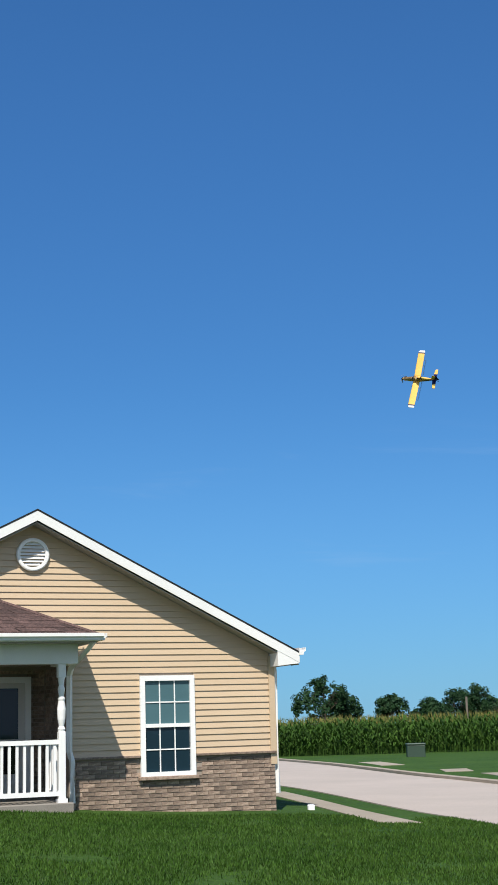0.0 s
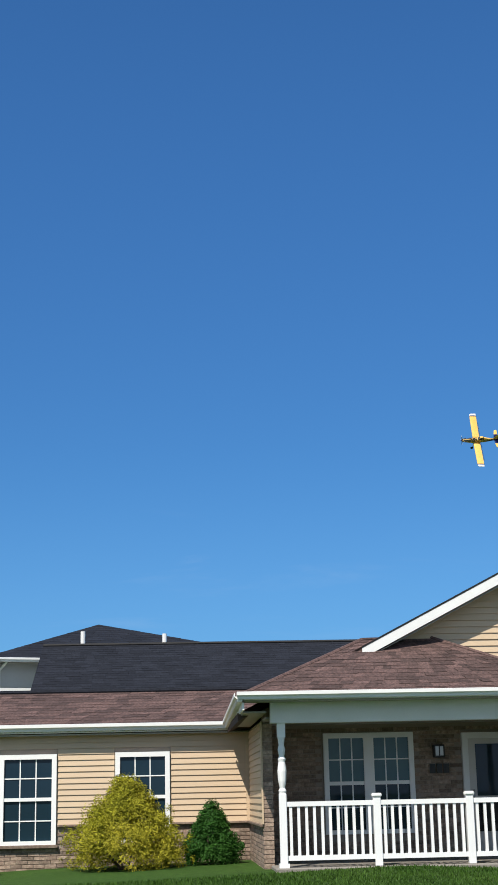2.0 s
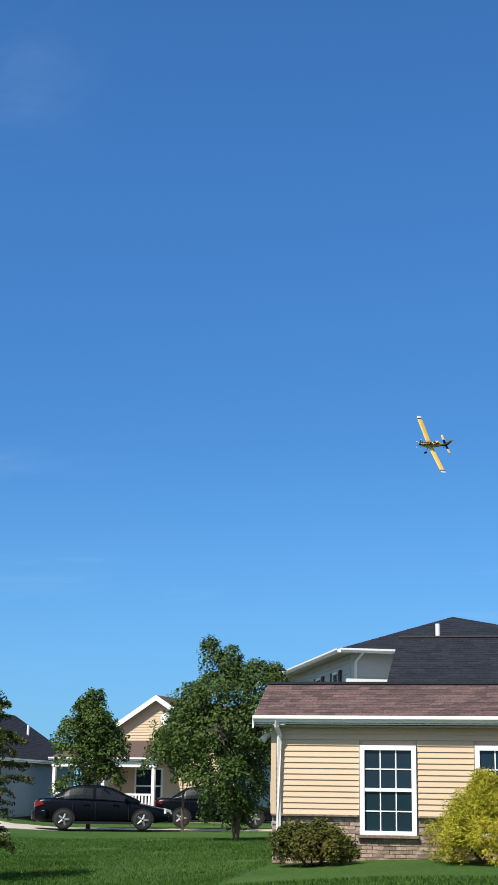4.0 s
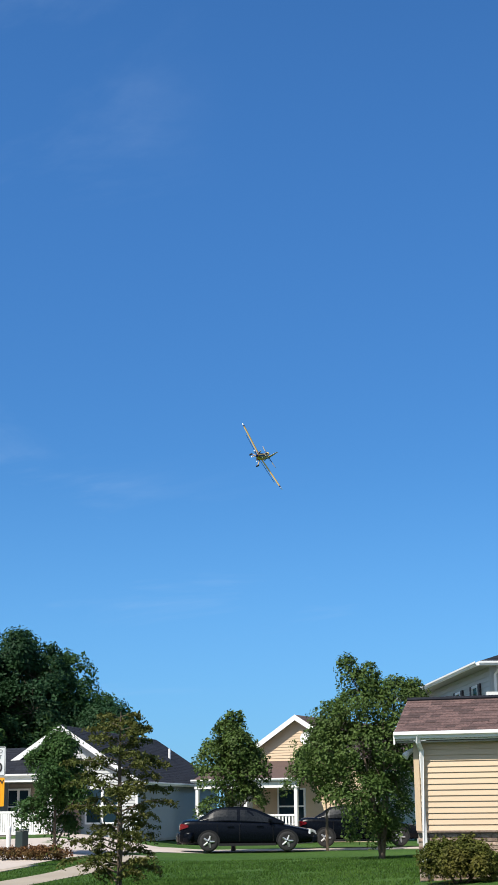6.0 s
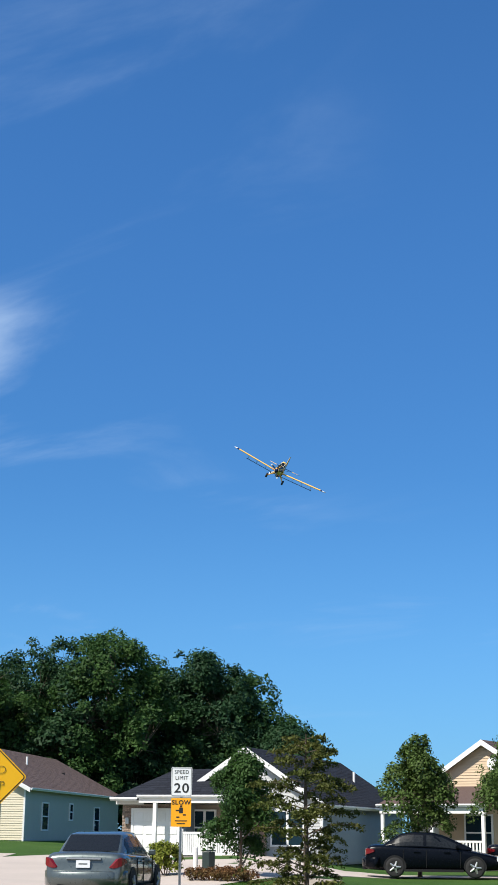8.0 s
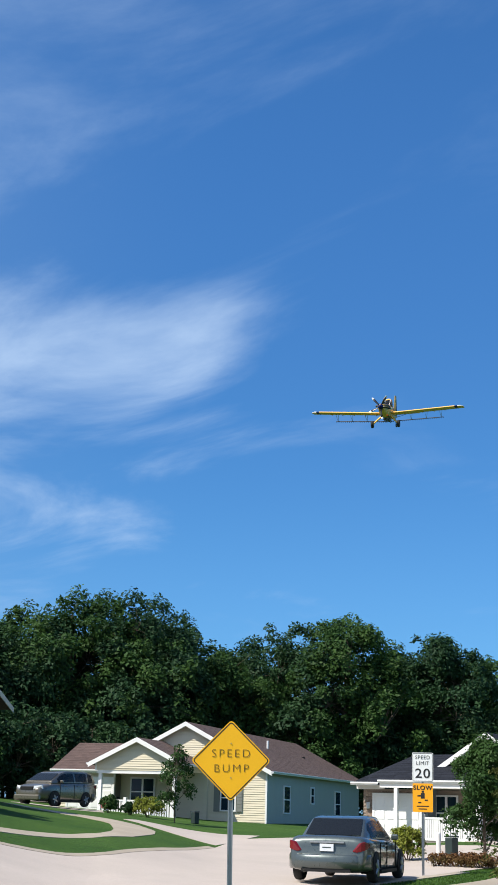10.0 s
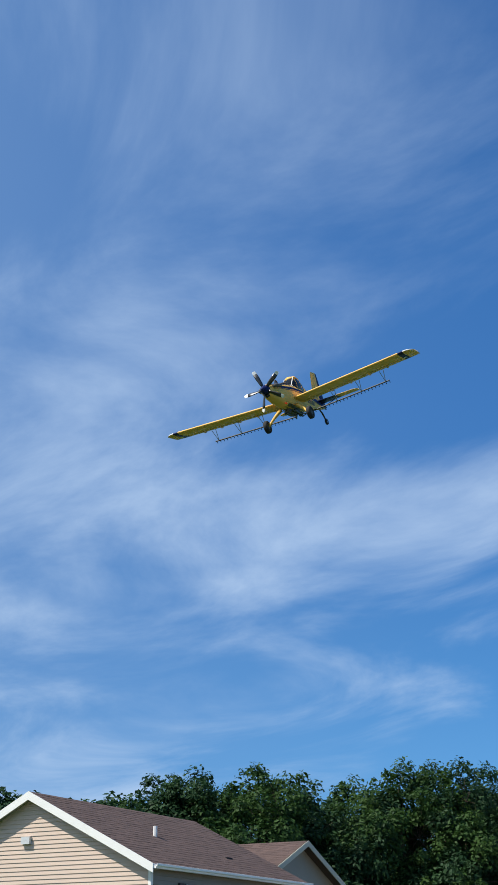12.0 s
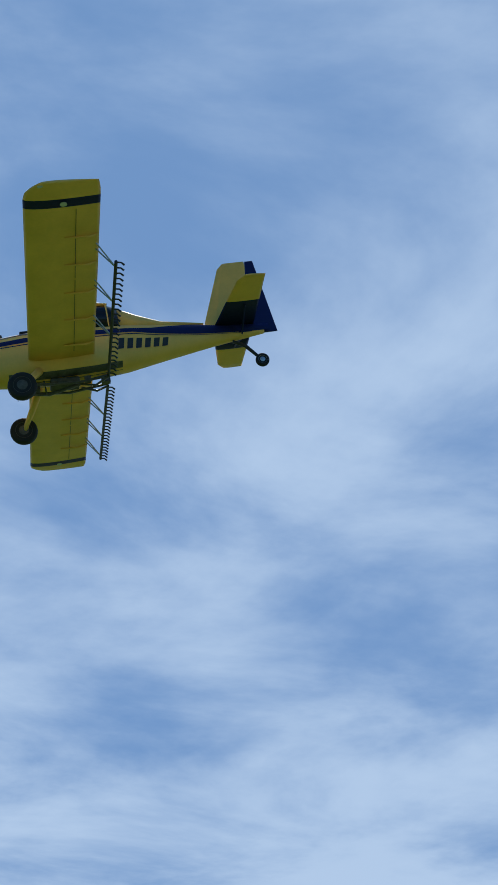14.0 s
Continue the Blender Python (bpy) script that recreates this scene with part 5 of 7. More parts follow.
# ---- cars ----
def build_car(name, place, heading, paint, label, length=4.9, width=1.84, height=1.42, kind="sedan", category="car", group=""):
    """A car whose nose points along +y; outline by stations of (y, lower half width, belt half width, belt height, roof half width, roof height)."""
    c = thing(name, pose(place[0], place[1], place[2], 0, 0, heading), label, category, group)
    L, W, H = length / 2, width / 2, height
    suv = kind == "suv"
    belt = 0.98 if not suv else 1.10
    hood = 0.80 if not suv else 1.02
    # lower body
    sect = [(-L + 0.02, 0.84, 0.32, belt - 0.40), (-L + 0.07, 0.90, 0.26, belt - 0.34), (-L + 0.10, 0.90, 0.24, belt - 0.06), (-L + 0.18, 0.94, 0.22, belt + 0.03), (-L + 0.60, 0.99, 0.20, belt + (0.04 if not suv else 0.0)), (-1.2, 1.0, 0.18, belt), (0.0, 1.0, 0.18, belt - 0.03), (0.95, 1.0, 0.18, belt - 0.07),
            (L - 0.9, 0.98, 0.20, hood), (L - 0.3, 0.90, 0.24, hood - 0.10), (L - 0.05, 0.76, 0.28, hood - 0.22), (L, 0.66, 0.34, hood - 0.32)]
    bm = bmesh.new()
    rings = []
    for yy, w, lo, hi in sect:
        m = (lo + hi) / 2
        rings.append([(W * w * sx, yy, z) for sx, z in ((-0.86, lo), (-0.97, lo + 0.10), (-1.0, m), (-0.985, hi - 0.12), (-0.93, hi - 0.02), (-0.80, hi + 0.015), (0, hi + 0.04), (0.80, hi + 0.015), (0.93, hi - 0.02), (0.985, hi - 0.12), (1.0, m), (0.97, lo + 0.10), (0.86, lo))])
    loft(bm, rings)
    body = part("body", bm, paint, c, smooth=True)
    m = body.modifiers.new("smooth", "SUBSURF")
    m.levels = m.render_levels = 1
    # greenhouse
    if suv:
        gh = [(-L + 0.12, 0.80, belt - 0.02, 0.78, belt + 0.10), (-L + 0.28, 0.88, belt - 0.02, 0.72, H - 0.10), (-L + 0.8, 0.90, belt - 0.02, 0.74, H), (0.2, 0.90, belt - 0.04, 0.74, H - 0.01), (0.62, 0.90, belt - 0.06, 0.70, H - 0.12), (1.35, 0.86, belt - 0.10, 0.80, belt + 0.02)]
    else:
        gh = [(-L + 0.62, 0.80, belt - 0.02, 0.74, belt + 0.03), (-L + 1.22, 0.90, belt - 0.02, 0.66, H - 0.06), (-L + 1.6, 0.91, belt - 0.02, 0.68, H), (-0.05, 0.91, belt - 0.04, 0.69, H - 0.005), (0.30, 0.90, belt - 0.06, 0.66, H - 0.09), (1.22, 0.86, belt - 0.12, 0.80, belt - 0.03)]
    bm = bmesh.new()
    loft(bm, [[(W * w * -1, yy, lo), (W * (0.75 * w + 0.25 * r) * -1.0, yy, lo + 0.35 * (hi - lo)), (-W * r, yy, hi - 0.05 * (hi - lo)), (-W * r * 0.8, yy, hi), (W * r * 0.8, yy, hi), (W * r, yy, hi - 0.05 * (hi - lo)), (W * (0.75 * w + 0.25 * r), yy, lo + 0.35 * (hi - lo)), (W * w, yy, lo)] for yy, w, lo, r, hi in gh])
    bmesh.ops.bevel(bm, geom=[e for e in bm.edges if len(e.link_faces) == 2 and e.calc_face_angle() > 0.35], offset=0.035, segments=3, affect="EDGES", profile=0.6)
    part("cabin", bm, paint, c, smooth=True)
    # window panes set on the cabin

    def flank(yy, f, s):
        for g, h in zip(gh, gh[1:]):
            if g[0] <= yy <= h[0]:
                q = (yy - g[0]) / (h[0] - g[0])
                w, lo, r, hi = [g[i] + (h[i] - g[i]) * q for i in (1, 2, 3, 4)]
                p0, p1, p2 = (W * w, lo), (W * (0.75 * w + 0.25 * r), lo + 0.35 * (hi - lo)), (W * r, hi - 0.05 * (hi - lo))
                (xa, za), (xb, zb), t = (p0, p1, f / 0.35) if f < 0.35 else (p1, p2, (f - 0.35) / 0.65)
                return (s * (xa + (xb - xa) * t + 0.006), yy, za + (zb - za) * t)
        return (s * W, yy, belt)
    ends = ((0, 1, "rear_window"), (len(gh) - 1, len(gh) - 2, "windscreen"))
    for i0, i1, nm in ends:
        g, h = gh[i0], gh[i1]
        o = -0.012 if i0 == 0 else 0.012
        rows = []
        for t in (0.06, 0.5, 0.93):
            yy, r, z = g[0] + (h[0] - g[0]) * t, g[3] + (h[3] - g[3]) * t, g[4] + (h[4] - g[4]) * t
            rows.append([(W * r * k, yy + o + (0.02 if abs(k) > 0.8 else 0.0) * (1 if i0 == 0 else -1), z + 0.014) for k in (-0.93, -0.5, 0, 0.5, 0.93)])
        bm = bmesh.new()
        vs = [[bm.verts.new(p) for p in row] for row in rows]
        for p, q in zip(vs, vs[1:]):
            for k in range(4):
                bm.faces.new((p[k], p[k + 1], q[k + 1], q[k]))
        part(nm, bm, GLASS_CAR, c, "dark reflective window glass", smooth=True)
    doors = ((-L + 1.02, -0.34, 0.85), (-0.24, 0.78, 0.84)) if not suv else ((-L + 0.42, -1.42, 0.86), (-1.30, -0.42, 0.86), (-0.30, 0.92, 0.84))
    for s in (-1, 1):
        for ya, yb, f1 in doors:
            bm = bmesh.new()
            grid = []
            for k in range(7):
                yy = ya + (yb - ya) * k / 6
                # the pane stays under the sloping ends of the roof
                cap = min(1.0, max(0.12, (yy - gh[0][0]) / (gh[1][0] - gh[0][0])), max(0.12, (gh[-1][0] - yy) / (gh[-1][0] - gh[-2][0])))
                grid.append([bm.verts.new(flank(yy, 0.10 + (f1 - 0.10) * e * (0.55 + 0.45 * cap), s)) for e in (0, 0.34, 0.67, 1)])
            for p, q in zip(grid, grid[1:]):
                for k in range(3):
                    bm.faces.new((p[k], p[k + 1], q[k + 1], q[k]))
            part("side_window", bm, GLASS_CAR, c, "dark reflective window glass")
        # mirror, handles, sill, door seams
        mir = bmesh.new()
        box(mir, min(s * W * 0.90, s * (W * 0.90 + 0.17)), max(s * W * 0.90, s * (W * 0.90 + 0.17)), 0.70, 0.82, belt - 0.05, belt + 0.08)
        part("mirror", bevelled(mir, 0.03), paint, c)
        for yy in (-0.55, 0.42):
            part("door_handle", bevelled(boxes((min(s * (W - 0.02), s * (W + 0.025)), max(s * (W - 0.02), s * (W + 0.025)), yy - 0.11, yy + 0.11, belt - 0.19, belt - 0.15)), 0.008, 1), paint, c)
        for yy in (-1.0, -0.25, 0.85):
            part("door_seam", boxes((min(s * (W - 0.02), s * (W + 0.003)), max(s * (W - 0.02), s * (W + 0.003)), yy - 0.006, yy + 0.006, 0.32, belt - 0.10)), PLASTIC_DARK, c)
        part("sill_trim", boxes((min(s * (W * 0.9), s * (W + 0.004)), max(s * (W * 0.9), s * (W + 0.004)), -0.95, 0.95, 0.19, 0.27)), PLASTIC_DARK, c)
        # lamps
        bm = bmesh.new()
        loft(bm, [[(s * W * k, -L + q, z0), (s * W * k, -L + q, z1), (s * W * (k - 0.08), -L + q + 0.06, z1), (s * W * (k - 0.08), -L + q + 0.06, z0)]
                  for k, q, z0, z1 in ((0.66, 0.045, belt - 0.29, belt - 0.27), (0.74, 0.045, belt - 0.30, belt - 0.20), (0.83, 0.06, belt - 0.28, belt - 0.10), (0.92, 0.11, belt - 0.25, belt - 0.07), (0.965, 0.22, belt - 0.22, belt - 0.09), (0.985, 0.34, belt - 0.18, belt - 0.12))])
        part("tail_lamp", bm, LAMP_RED, c, "red tail lamp")
        bm = bmesh.new()
        slab(bm, [(s * W * 0.42, L - 0.10, hood - 0.14), (s * W * 0.80, L - 0.26, hood - 0.10), (s * W * 0.84, L - 0.28, hood - 0.26), (s * W * 0.45, L - 0.04, hood - 0.28)], (0, 0.06, 0))
        part("headlamp", bm, LAMP_CLEAR, c, "clear headlamp")
        for yy in (-L + 1.02, L - 0.98):
            wh = wheel(c, (s * (W - 0.085), yy, 0.325), 0.325, 0.22, hub=PLASTIC_DARK)
            for k in range(5):
                a = 2 * math.pi * k / 5
                part("spoke", tube(bmesh.new(), [(s * (W + 0.008), yy + 0.03 * math.cos(a), 0.325 + 0.03 * math.sin(a)), (s * (W + 0.004), yy + 0.195 * math.cos(a), 0.325 + 0.195 * math.sin(a))], [0.05, 0.03], 6), ALLOY, wh)
            bm = bmesh.new()
            n = 14
            loft(bm, [[(s * (W - o), yy + q * math.cos(math.pi * k / n), 0.325 + q * math.sin(math.pi * k / n)) for k in range(n + 1)] + [(s * (W - o), yy - 0.30, 0.2), (s * (W - o), yy + 0.30, 0.2)] for q, o in ((0.375, 0.30), (0.375, -0.003))])
            part("wheel_arch", bm, PLASTIC_DARK, c)
    # bumpers and plate
    bm = bmesh.new()
    loft(bm, [[(W * k, -L - e + 0.42 * abs(k) ** 5, z) for e, z in ((-0.10, 0.30), (0.02, 0.29), (0.075, 0.34), (0.085, 0.46), (0.075, 0.585), (0.03, 0.625), (-0.10, 0.63))] for k in (-1.0, -0.94, -0.85, -0.7, -0.4, 0, 0.4, 0.7, 0.85, 0.94, 1.0)])
    part("rear_bumper", bm, paint, c, smooth=True)
    part("bumper_trim", boxes((-W * 0.6, W * 0.6, -L - 0.05, -L + 0.1, 0.24, 0.31)), PLASTIC_DARK, c)
    part("front_bumper", bevelled(boxes((-W * 0.80, W * 0.80, L - 0.16, L + 0.03, 0.26, 0.50)), 0.05), paint, c)
    part("grille", boxes((-W * 0.38, W * 0.38, L - 0.06, L + 0.015, hood - 0.32, hood - 0.17)), PLASTIC_DARK, c)
    pl = part("number_plate", boxes((-0.16, 0.16, -L + 0.02, -L + 0.09, belt - 0.29, belt - 0.13)), PLATE, c)
    part("plate_bar", boxes((-0.10, 0.10, -L + 0.017, -L + 0.02, belt - 0.22, belt - 0.195)), CAR_SILVER, pl, "plain bar for the plate's characters")
    part("garnish", boxes((-W * 0.42, W * 0.42, -L + 0.04, -L + 0.10, belt - 0.11, belt - 0.075)), ALLOY, c)
    part("exhaust_pipe", tube(bmesh.new(), [(-0.5, -L - 0.05, 0.26), (-0.5, -L + 0.2, 0.26)], 0.035, 8), GRIME, c)
    return c


p = at(43.9, 35.8)
build_car("car", (-24.55, 26.2, p.z + 0.04), 30.5, CAR_SILVER, "sage silver sedan parked on the pale street beside the kerb", 5.0, 1.90, 1.48)
p = at(30.55, 49.6)
build_car("car", (p.x, p.y, p.z + 0.05), 30.5 - 90, CAR_BLACK, "dark navy sedan parked on a drive behind small trees", 4.6, 1.85, 1.44, group="dark cars on the drive")
p = at(26.1, 53.0)
build_car("car", (p.x, p.y, p.z + 0.05), 26 - 90, CAR_BLACK, "black sedan half hidden behind a leafy tree", 4.6, 1.85, 1.44, group="dark cars on the drive")
p = at(54.65, 69.0)
build_car("car", (p.x, p.y, p.z + 0.05), 54.6 + 143, CAR_TAUPE, "pewter grey sport utility car before the garage door", 4.4, 1.80, 1.62, "suv")

# ---- the other houses ----
def gable_block(h, u0, u1, v0, v1, z0, eave, slope, walls, roof, gable_front=True, over=0.35, lap=0.115, front_holes=(), trim=WHITE, rows=18, name="roof"):
    """A block with a gable roof; its ridge runs away (gable_front) or along the front. walls: (front, sides)."""
    fm, sm = walls
    um, vm = (u0 + u1) / 2, (v0 + v1) / 2
    half = (u1 - u0) / 2 if gable_front else (v1 - v0) / 2
    top = eave + slope * half
    part("side_wall", boxes((u0, u0 + 0.14, v0 + 0.14, v1 - 0.14, z0, eave)), sm, h)
    sides = part("side_wall", boxes((u1 - 0.14, u1, v0 + 0.14, v1 - 0.14, z0, eave)), sm, h)
    for v, nm in ((v1 - 0.14, "back_wall"), (v0, "front_wall")):
        pts = [(u0, v, z0), (u1, v, z0), (u1, v, eave)] + ([(um, v, top)] if gable_front else []) + [(u0, v, eave)]
        wall = part(nm, slab(bmesh.new(), pts, (0, 0.14, 0)), fm, h)
    poly = [(u0 + 0.05, z0 + 0.1), (u1 - 0.05, z0 + 0.1), (u1 - 0.05, eave)] + ([(um, top - 0.03)] if gable_front else []) + [(u0 + 0.05, eave)]
    side_wall(wall, fm, poly, (0, v0, 0), (0, -1, 0), (1, 0), lap, front_holes, joined=True)
    side_wall(sides, sm, [(v0 + 0.05, z0 + 0.1), (v1 - 0.05, z0 + 0.1), (v1 - 0.05, eave), (v0 + 0.05, eave)], (u1, 0, 0), (1, 0, 0), (0, 1), lap, (), joined=True)
    if not gable_front:
        for u in (u0, u1 - 0.14):
            part("gable_wall", slab(bmesh.new(), [(u, v0, eave), (u, v1, eave), (u, vm, top)], (0.14, 0, 0)), sm, h)
    o = over
    rt = top + 0.12
    if gable_front:
        quads = [[(u0 - o, v0 - o, eave - slope * o + 0.12), (u0 - o, v1 + o, eave - slope * o + 0.12), (um, v1 + o, rt), (um, v0 - o, rt)],
                 [(u1 + o, v0 - o, eave - slope * o + 0.12), (u1 + o, v1 + o, eave - slope * o + 0.12), (um, v1 + o, rt), (um, v0 - o, rt)]]
    else:
        quads = [[(u0 - o, v0 - o, eave - slope * o + 0.12), (u1 + o, v0 - o, eave - slope * o + 0.12), (u1 + o, vm, rt), (u0 - o, vm, rt)],
                 [(u0 - o, v1 + o, eave - slope * o + 0.12), (u1 + o, v1 + o, eave - slope * o + 0.12), (u1 + o, vm, rt), (u0 - o, vm, rt)]]
    for q in quads:
        bm = bmesh.new()
        slab(bm, q, (0, 0, -0.10))
        r = part(name, bm, roof, h)
        shingles("shingles", r, [(a, b, c + 0.004) for a, b, c in q], roof, int(rows * 1.4), 0.34)
    lo = eave - slope * o
    if gable_front:
        for s, ue in ((-1, u0 - o), (1, u1 + o)):
            bm = bmesh.new()
            slab(bm, [(ue, v0 - o - 0.03, lo + 0.13), (um, v0 - o - 0.03, rt + 0.01), (um, v0 - o - 0.03, rt - 0.22), (ue, v0 - o - 0.03, lo - 0.10)], (0, 0.028, 0))
            part("rake_board", bm, trim, h)
            gutter(h, (ue, v0 - o, lo + 0.13), (ue, v1 + o, lo + 0.13), (s, 0, 0))
        bm = bmesh.new()
        for ue in (u0 - o, u1 + o):
            slab(bm, [(ue, v0 - o, lo - 0.02), (um, v0 - o, rt - 0.14), (um, v0, rt - 0.14), (ue, v0, lo - 0.02)], (0, 0, 0.01))
        part("soffit", bm, SOFFIT_SHADED, h)
    else:
        gutter(h, (u0 - o, v0 - o, lo + 0.13), (u1 + o, v0 - o, lo + 0.13), (0, -1, 0))
        part("fascia", boxes((u0 - o, u1 + o, v0 - o, v0 - o + 0.03, lo - 0.06, lo + 0.10)), trim, h)
        part("soffit", boxes((u0 - o, u1 + o, v0 - o, v0, lo - 0.05, lo - 0.03)), SOFFIT_SHADED, h)
    for u, v in ((u0, v0), (u1, v0)):
        part("corner_trim", boxes((u - 0.03, u + 0.06, v - 0.03, v + 0.06, z0, eave) if u == u0 else (u - 0.06, u + 0.03, v - 0.03, v + 0.06, z0, eave)), trim, h)
    return top


def plain_window(h, u0, u1, z0, z1, v, facing=0.0, shutters=None, double=False):
    w = new("window")
    w.parent = h
    w.matrix_basis = pose(*v, 0, 0, facing)
    t = 0.07
    mid = (z0 + z1) / 2
    part("frame", boxes((u0, u0 + t, -0.06, 0.02, z0, z1), (u1 - t, u1, -0.06, 0.02, z0, z1), (u0 + t, u1 - t, -0.06, 0.02, z1 - t, z1), (u0 + t, u1 - t, -0.06, 0.02, z0, z0 + t)), VINYL_WHITE, w)
    part("meeting_rail", boxes((u0 + t, u1 - t, -0.05, 0.0, mid - 0.03, mid + 0.03)), VINYL_WHITE, w)
    if double:
        m = (u0 + u1) / 2
        part("mullion", boxes((m - 0.05, m + 0.05, -0.055, 0.0, z0 + t, z1 - t)), VINYL_WHITE, w)
    part("pane", boxes((u0 + t, u1 - t, -0.035, -0.025, z0 + t, z1 - t)), GLASS, w)
    if shutters:
        for a in (u0 - 0.34, u1 + 0.04):
            s = part("shutter", boxes((a, a + 0.30, -0.05, 0.0, z0 - 0.02, z1 + 0.02)), shutters, w)
            for k in range(8):
                z = z0 + (z1 - z0) * (k + 0.5) / 8
                part("slat", boxes((a + 0.04, a + 0.26, -0.062, -0.05, z - 0.05, z + 0.03)), shutters, s)
    return w


def porch_rail(h, u0, u1, v, z, n):
    r = part("railing", boxes((u0, u1, v - 0.035, v + 0.035, z + 0.86, z + 0.94)), VINYL_WHITE, h, "white vinyl railing")
    part("bottom_rail", boxes((u0, u1, v - 0.03, v + 0.03, z + 0.08, z + 0.16)), VINYL_WHITE, r)
    for k in range(n):
        u = u0 + (u1 - u0) * (k + 0.5) / n
        part("baluster", boxes((u - 0.035, u + 0.035, v - 0.02, v + 0.02, z + 0.16, z + 0.86)), VINYL_WHITE, r)


def porch_post(h, u, v, z0, z1, w=0.07):
    part("post", bevelled(boxes((u - w, u + w, v - w, v + w, z0, z1)), 0.01, 1), VINYL_WHITE, h)


def garage_door(h, u0, u1, v, z0, z1):
    d = part("garage_door", boxes((u0, u1, v - 0.05, v, z0, z1)), WHITE, h, "white panelled garage door")
    for i in range(4):
        for k in range(4):
            a, b = u0 + (u1 - u0) * (k + 0.12) / 4, u0 + (u1 - u0) * (k + 0.88) / 4
            c, e = z0 + (z1 - z0) * (i + 0.16) / 4, z0 + (z1 - z0) * (i + 0.84) / 4
            part("panel", bevelled(boxes((a, b, v - 0.066, v - 0.05, c, e)), 0.006, 1), WHITE, d)
    part("garage_trim", boxes((u0 - 0.1, u0, v - 0.07, v, z0, z1 + 0.1), (u1, u1 + 0.1, v - 0.07, v, z0, z1 + 0.1), (u0, u1, v - 0.07, v, z1, z1 + 0.1)), WHITE, h)


def vent_pipe(h, u, v, z, tall=0.5, r=0.06):
    part("vent_pipe", tube(bmesh.new(), [(u, v, z - 0.3), (u, v, z + tall)], r, 8), WHITE, h)


def build_cream_house():
    """Cream house with a front gable, a porch gable and a garage; its long side wall is in shade, partly by a darker
    colour.
    """
    h = thing("house", pose(-53.6, 51.0, 0, 0, 0, 30.3), "cream house with two front gables, railed porch and reddish roof", "house")
    g = 1.0
    # side siding is cream darkened and greyed to look shaded
    top = gable_block(h, -8.7, 0.0, 0.0, 21.5, g, 3.68, 0.52, (SIDING_CREAM, SIDING_SHADED_GREEN), SHINGLE_FAR, rows=22, front_holes=((-3.2, -1.4, 1.5, 3.1),))
    plain_window(h, -2.45, -1.60, 1.60, 2.95, (0, -0.02, 0), shutters=GREY_SHUTTER)
    for a, lo, hi, w in ((3.1, 1.55, 3.0, 1.3), (8.8, 2.1, 3.05, 0.8), (14.7, 1.4, 2.95, 1.4)):
        plain_window(h, a, a + w, lo, hi, (0.02, 0, 0), 90)
    vent_pipe(h, -2.6, 9.0, 5.05, 0.55)
    part("roof_vent", boxes((-2.3, -2.0, 15.0, 15.3, 4.75, 4.95)), PLASTIC_DARK, h)
    # lower wing with garage and hipped end
    gable_block(h, -11.03, -7.9, -1.0, 5.5, g, 3.55, 0.42, (SIDING_CREAM, SIDING_SHADED_TAUPE), SHINGLE_FAR, gable_front=False, rows=12, front_holes=((-10.5, -7.9, 1.0, 3.15),))
    garage_door(h, -10.45, -7.98, -1.02, g + 0.05, 3.08)
    # porch gable
    gable_block(h, -7.89, -3.39, -3.6, 0.0, 3.45, 3.83, 0.49, (SIDING_CREAM, SIDING_CREAM), SHINGLE_FAR, rows=10, over=0.3)
    part("porch_beam", boxes((-7.8, -3.55, -3.58, -3.38, 3.30, 3.5)), WHITE, h)
    part("porch_back_wall", boxes((-7.85, -3.1, -0.25, -0.02, g, 3.5)), SIDING_CREAM, h)
    part("porch_slab", boxes((-7.8, -3.5, -3.6, -0.2, g - 0.4, g + 0.1)), CONCRETE, h)
    part("porch_step", bevelled(boxes((-8.75, -7.55, -3.75, -3.2, g - 0.3, g + 0.28)), 0.03, 1), WHITE, h)
    for u in (-7.66, -3.73):
        porch_post(h, u, -3.45, g + 0.1, 3.32, 0.09)
    for a, b, n in ((-7.55, -6.37, 9), (-6.21, -5.02, 9), (-4.86, -3.82, 8)):
        porch_rail(h, a, b, -3.45, g + 0.1, n)
    for u in (-6.29, -4.94):
        porch_post(h, u, -3.45, g + 0.1, g + 1.15, 0.08)
    plain_window(h, -7.29, -5.93, 1.75, 3.20, (0, -0.28, 0), double=True)
    part("porch_chair", bevelled(boxes((-8.05, -7.75, -0.9, -0.55, 1.1, 1.55), (-8.05, -7.75, -0.62, -0.55, 1.55, 2.2)), 0.02, 1), BLACK, h)
    part("flag", boxes((-7.5, -7.28, -3.56, -3.53, 1.62, 1.92)), FLAG_RED, h, "small red cloth on the rail")


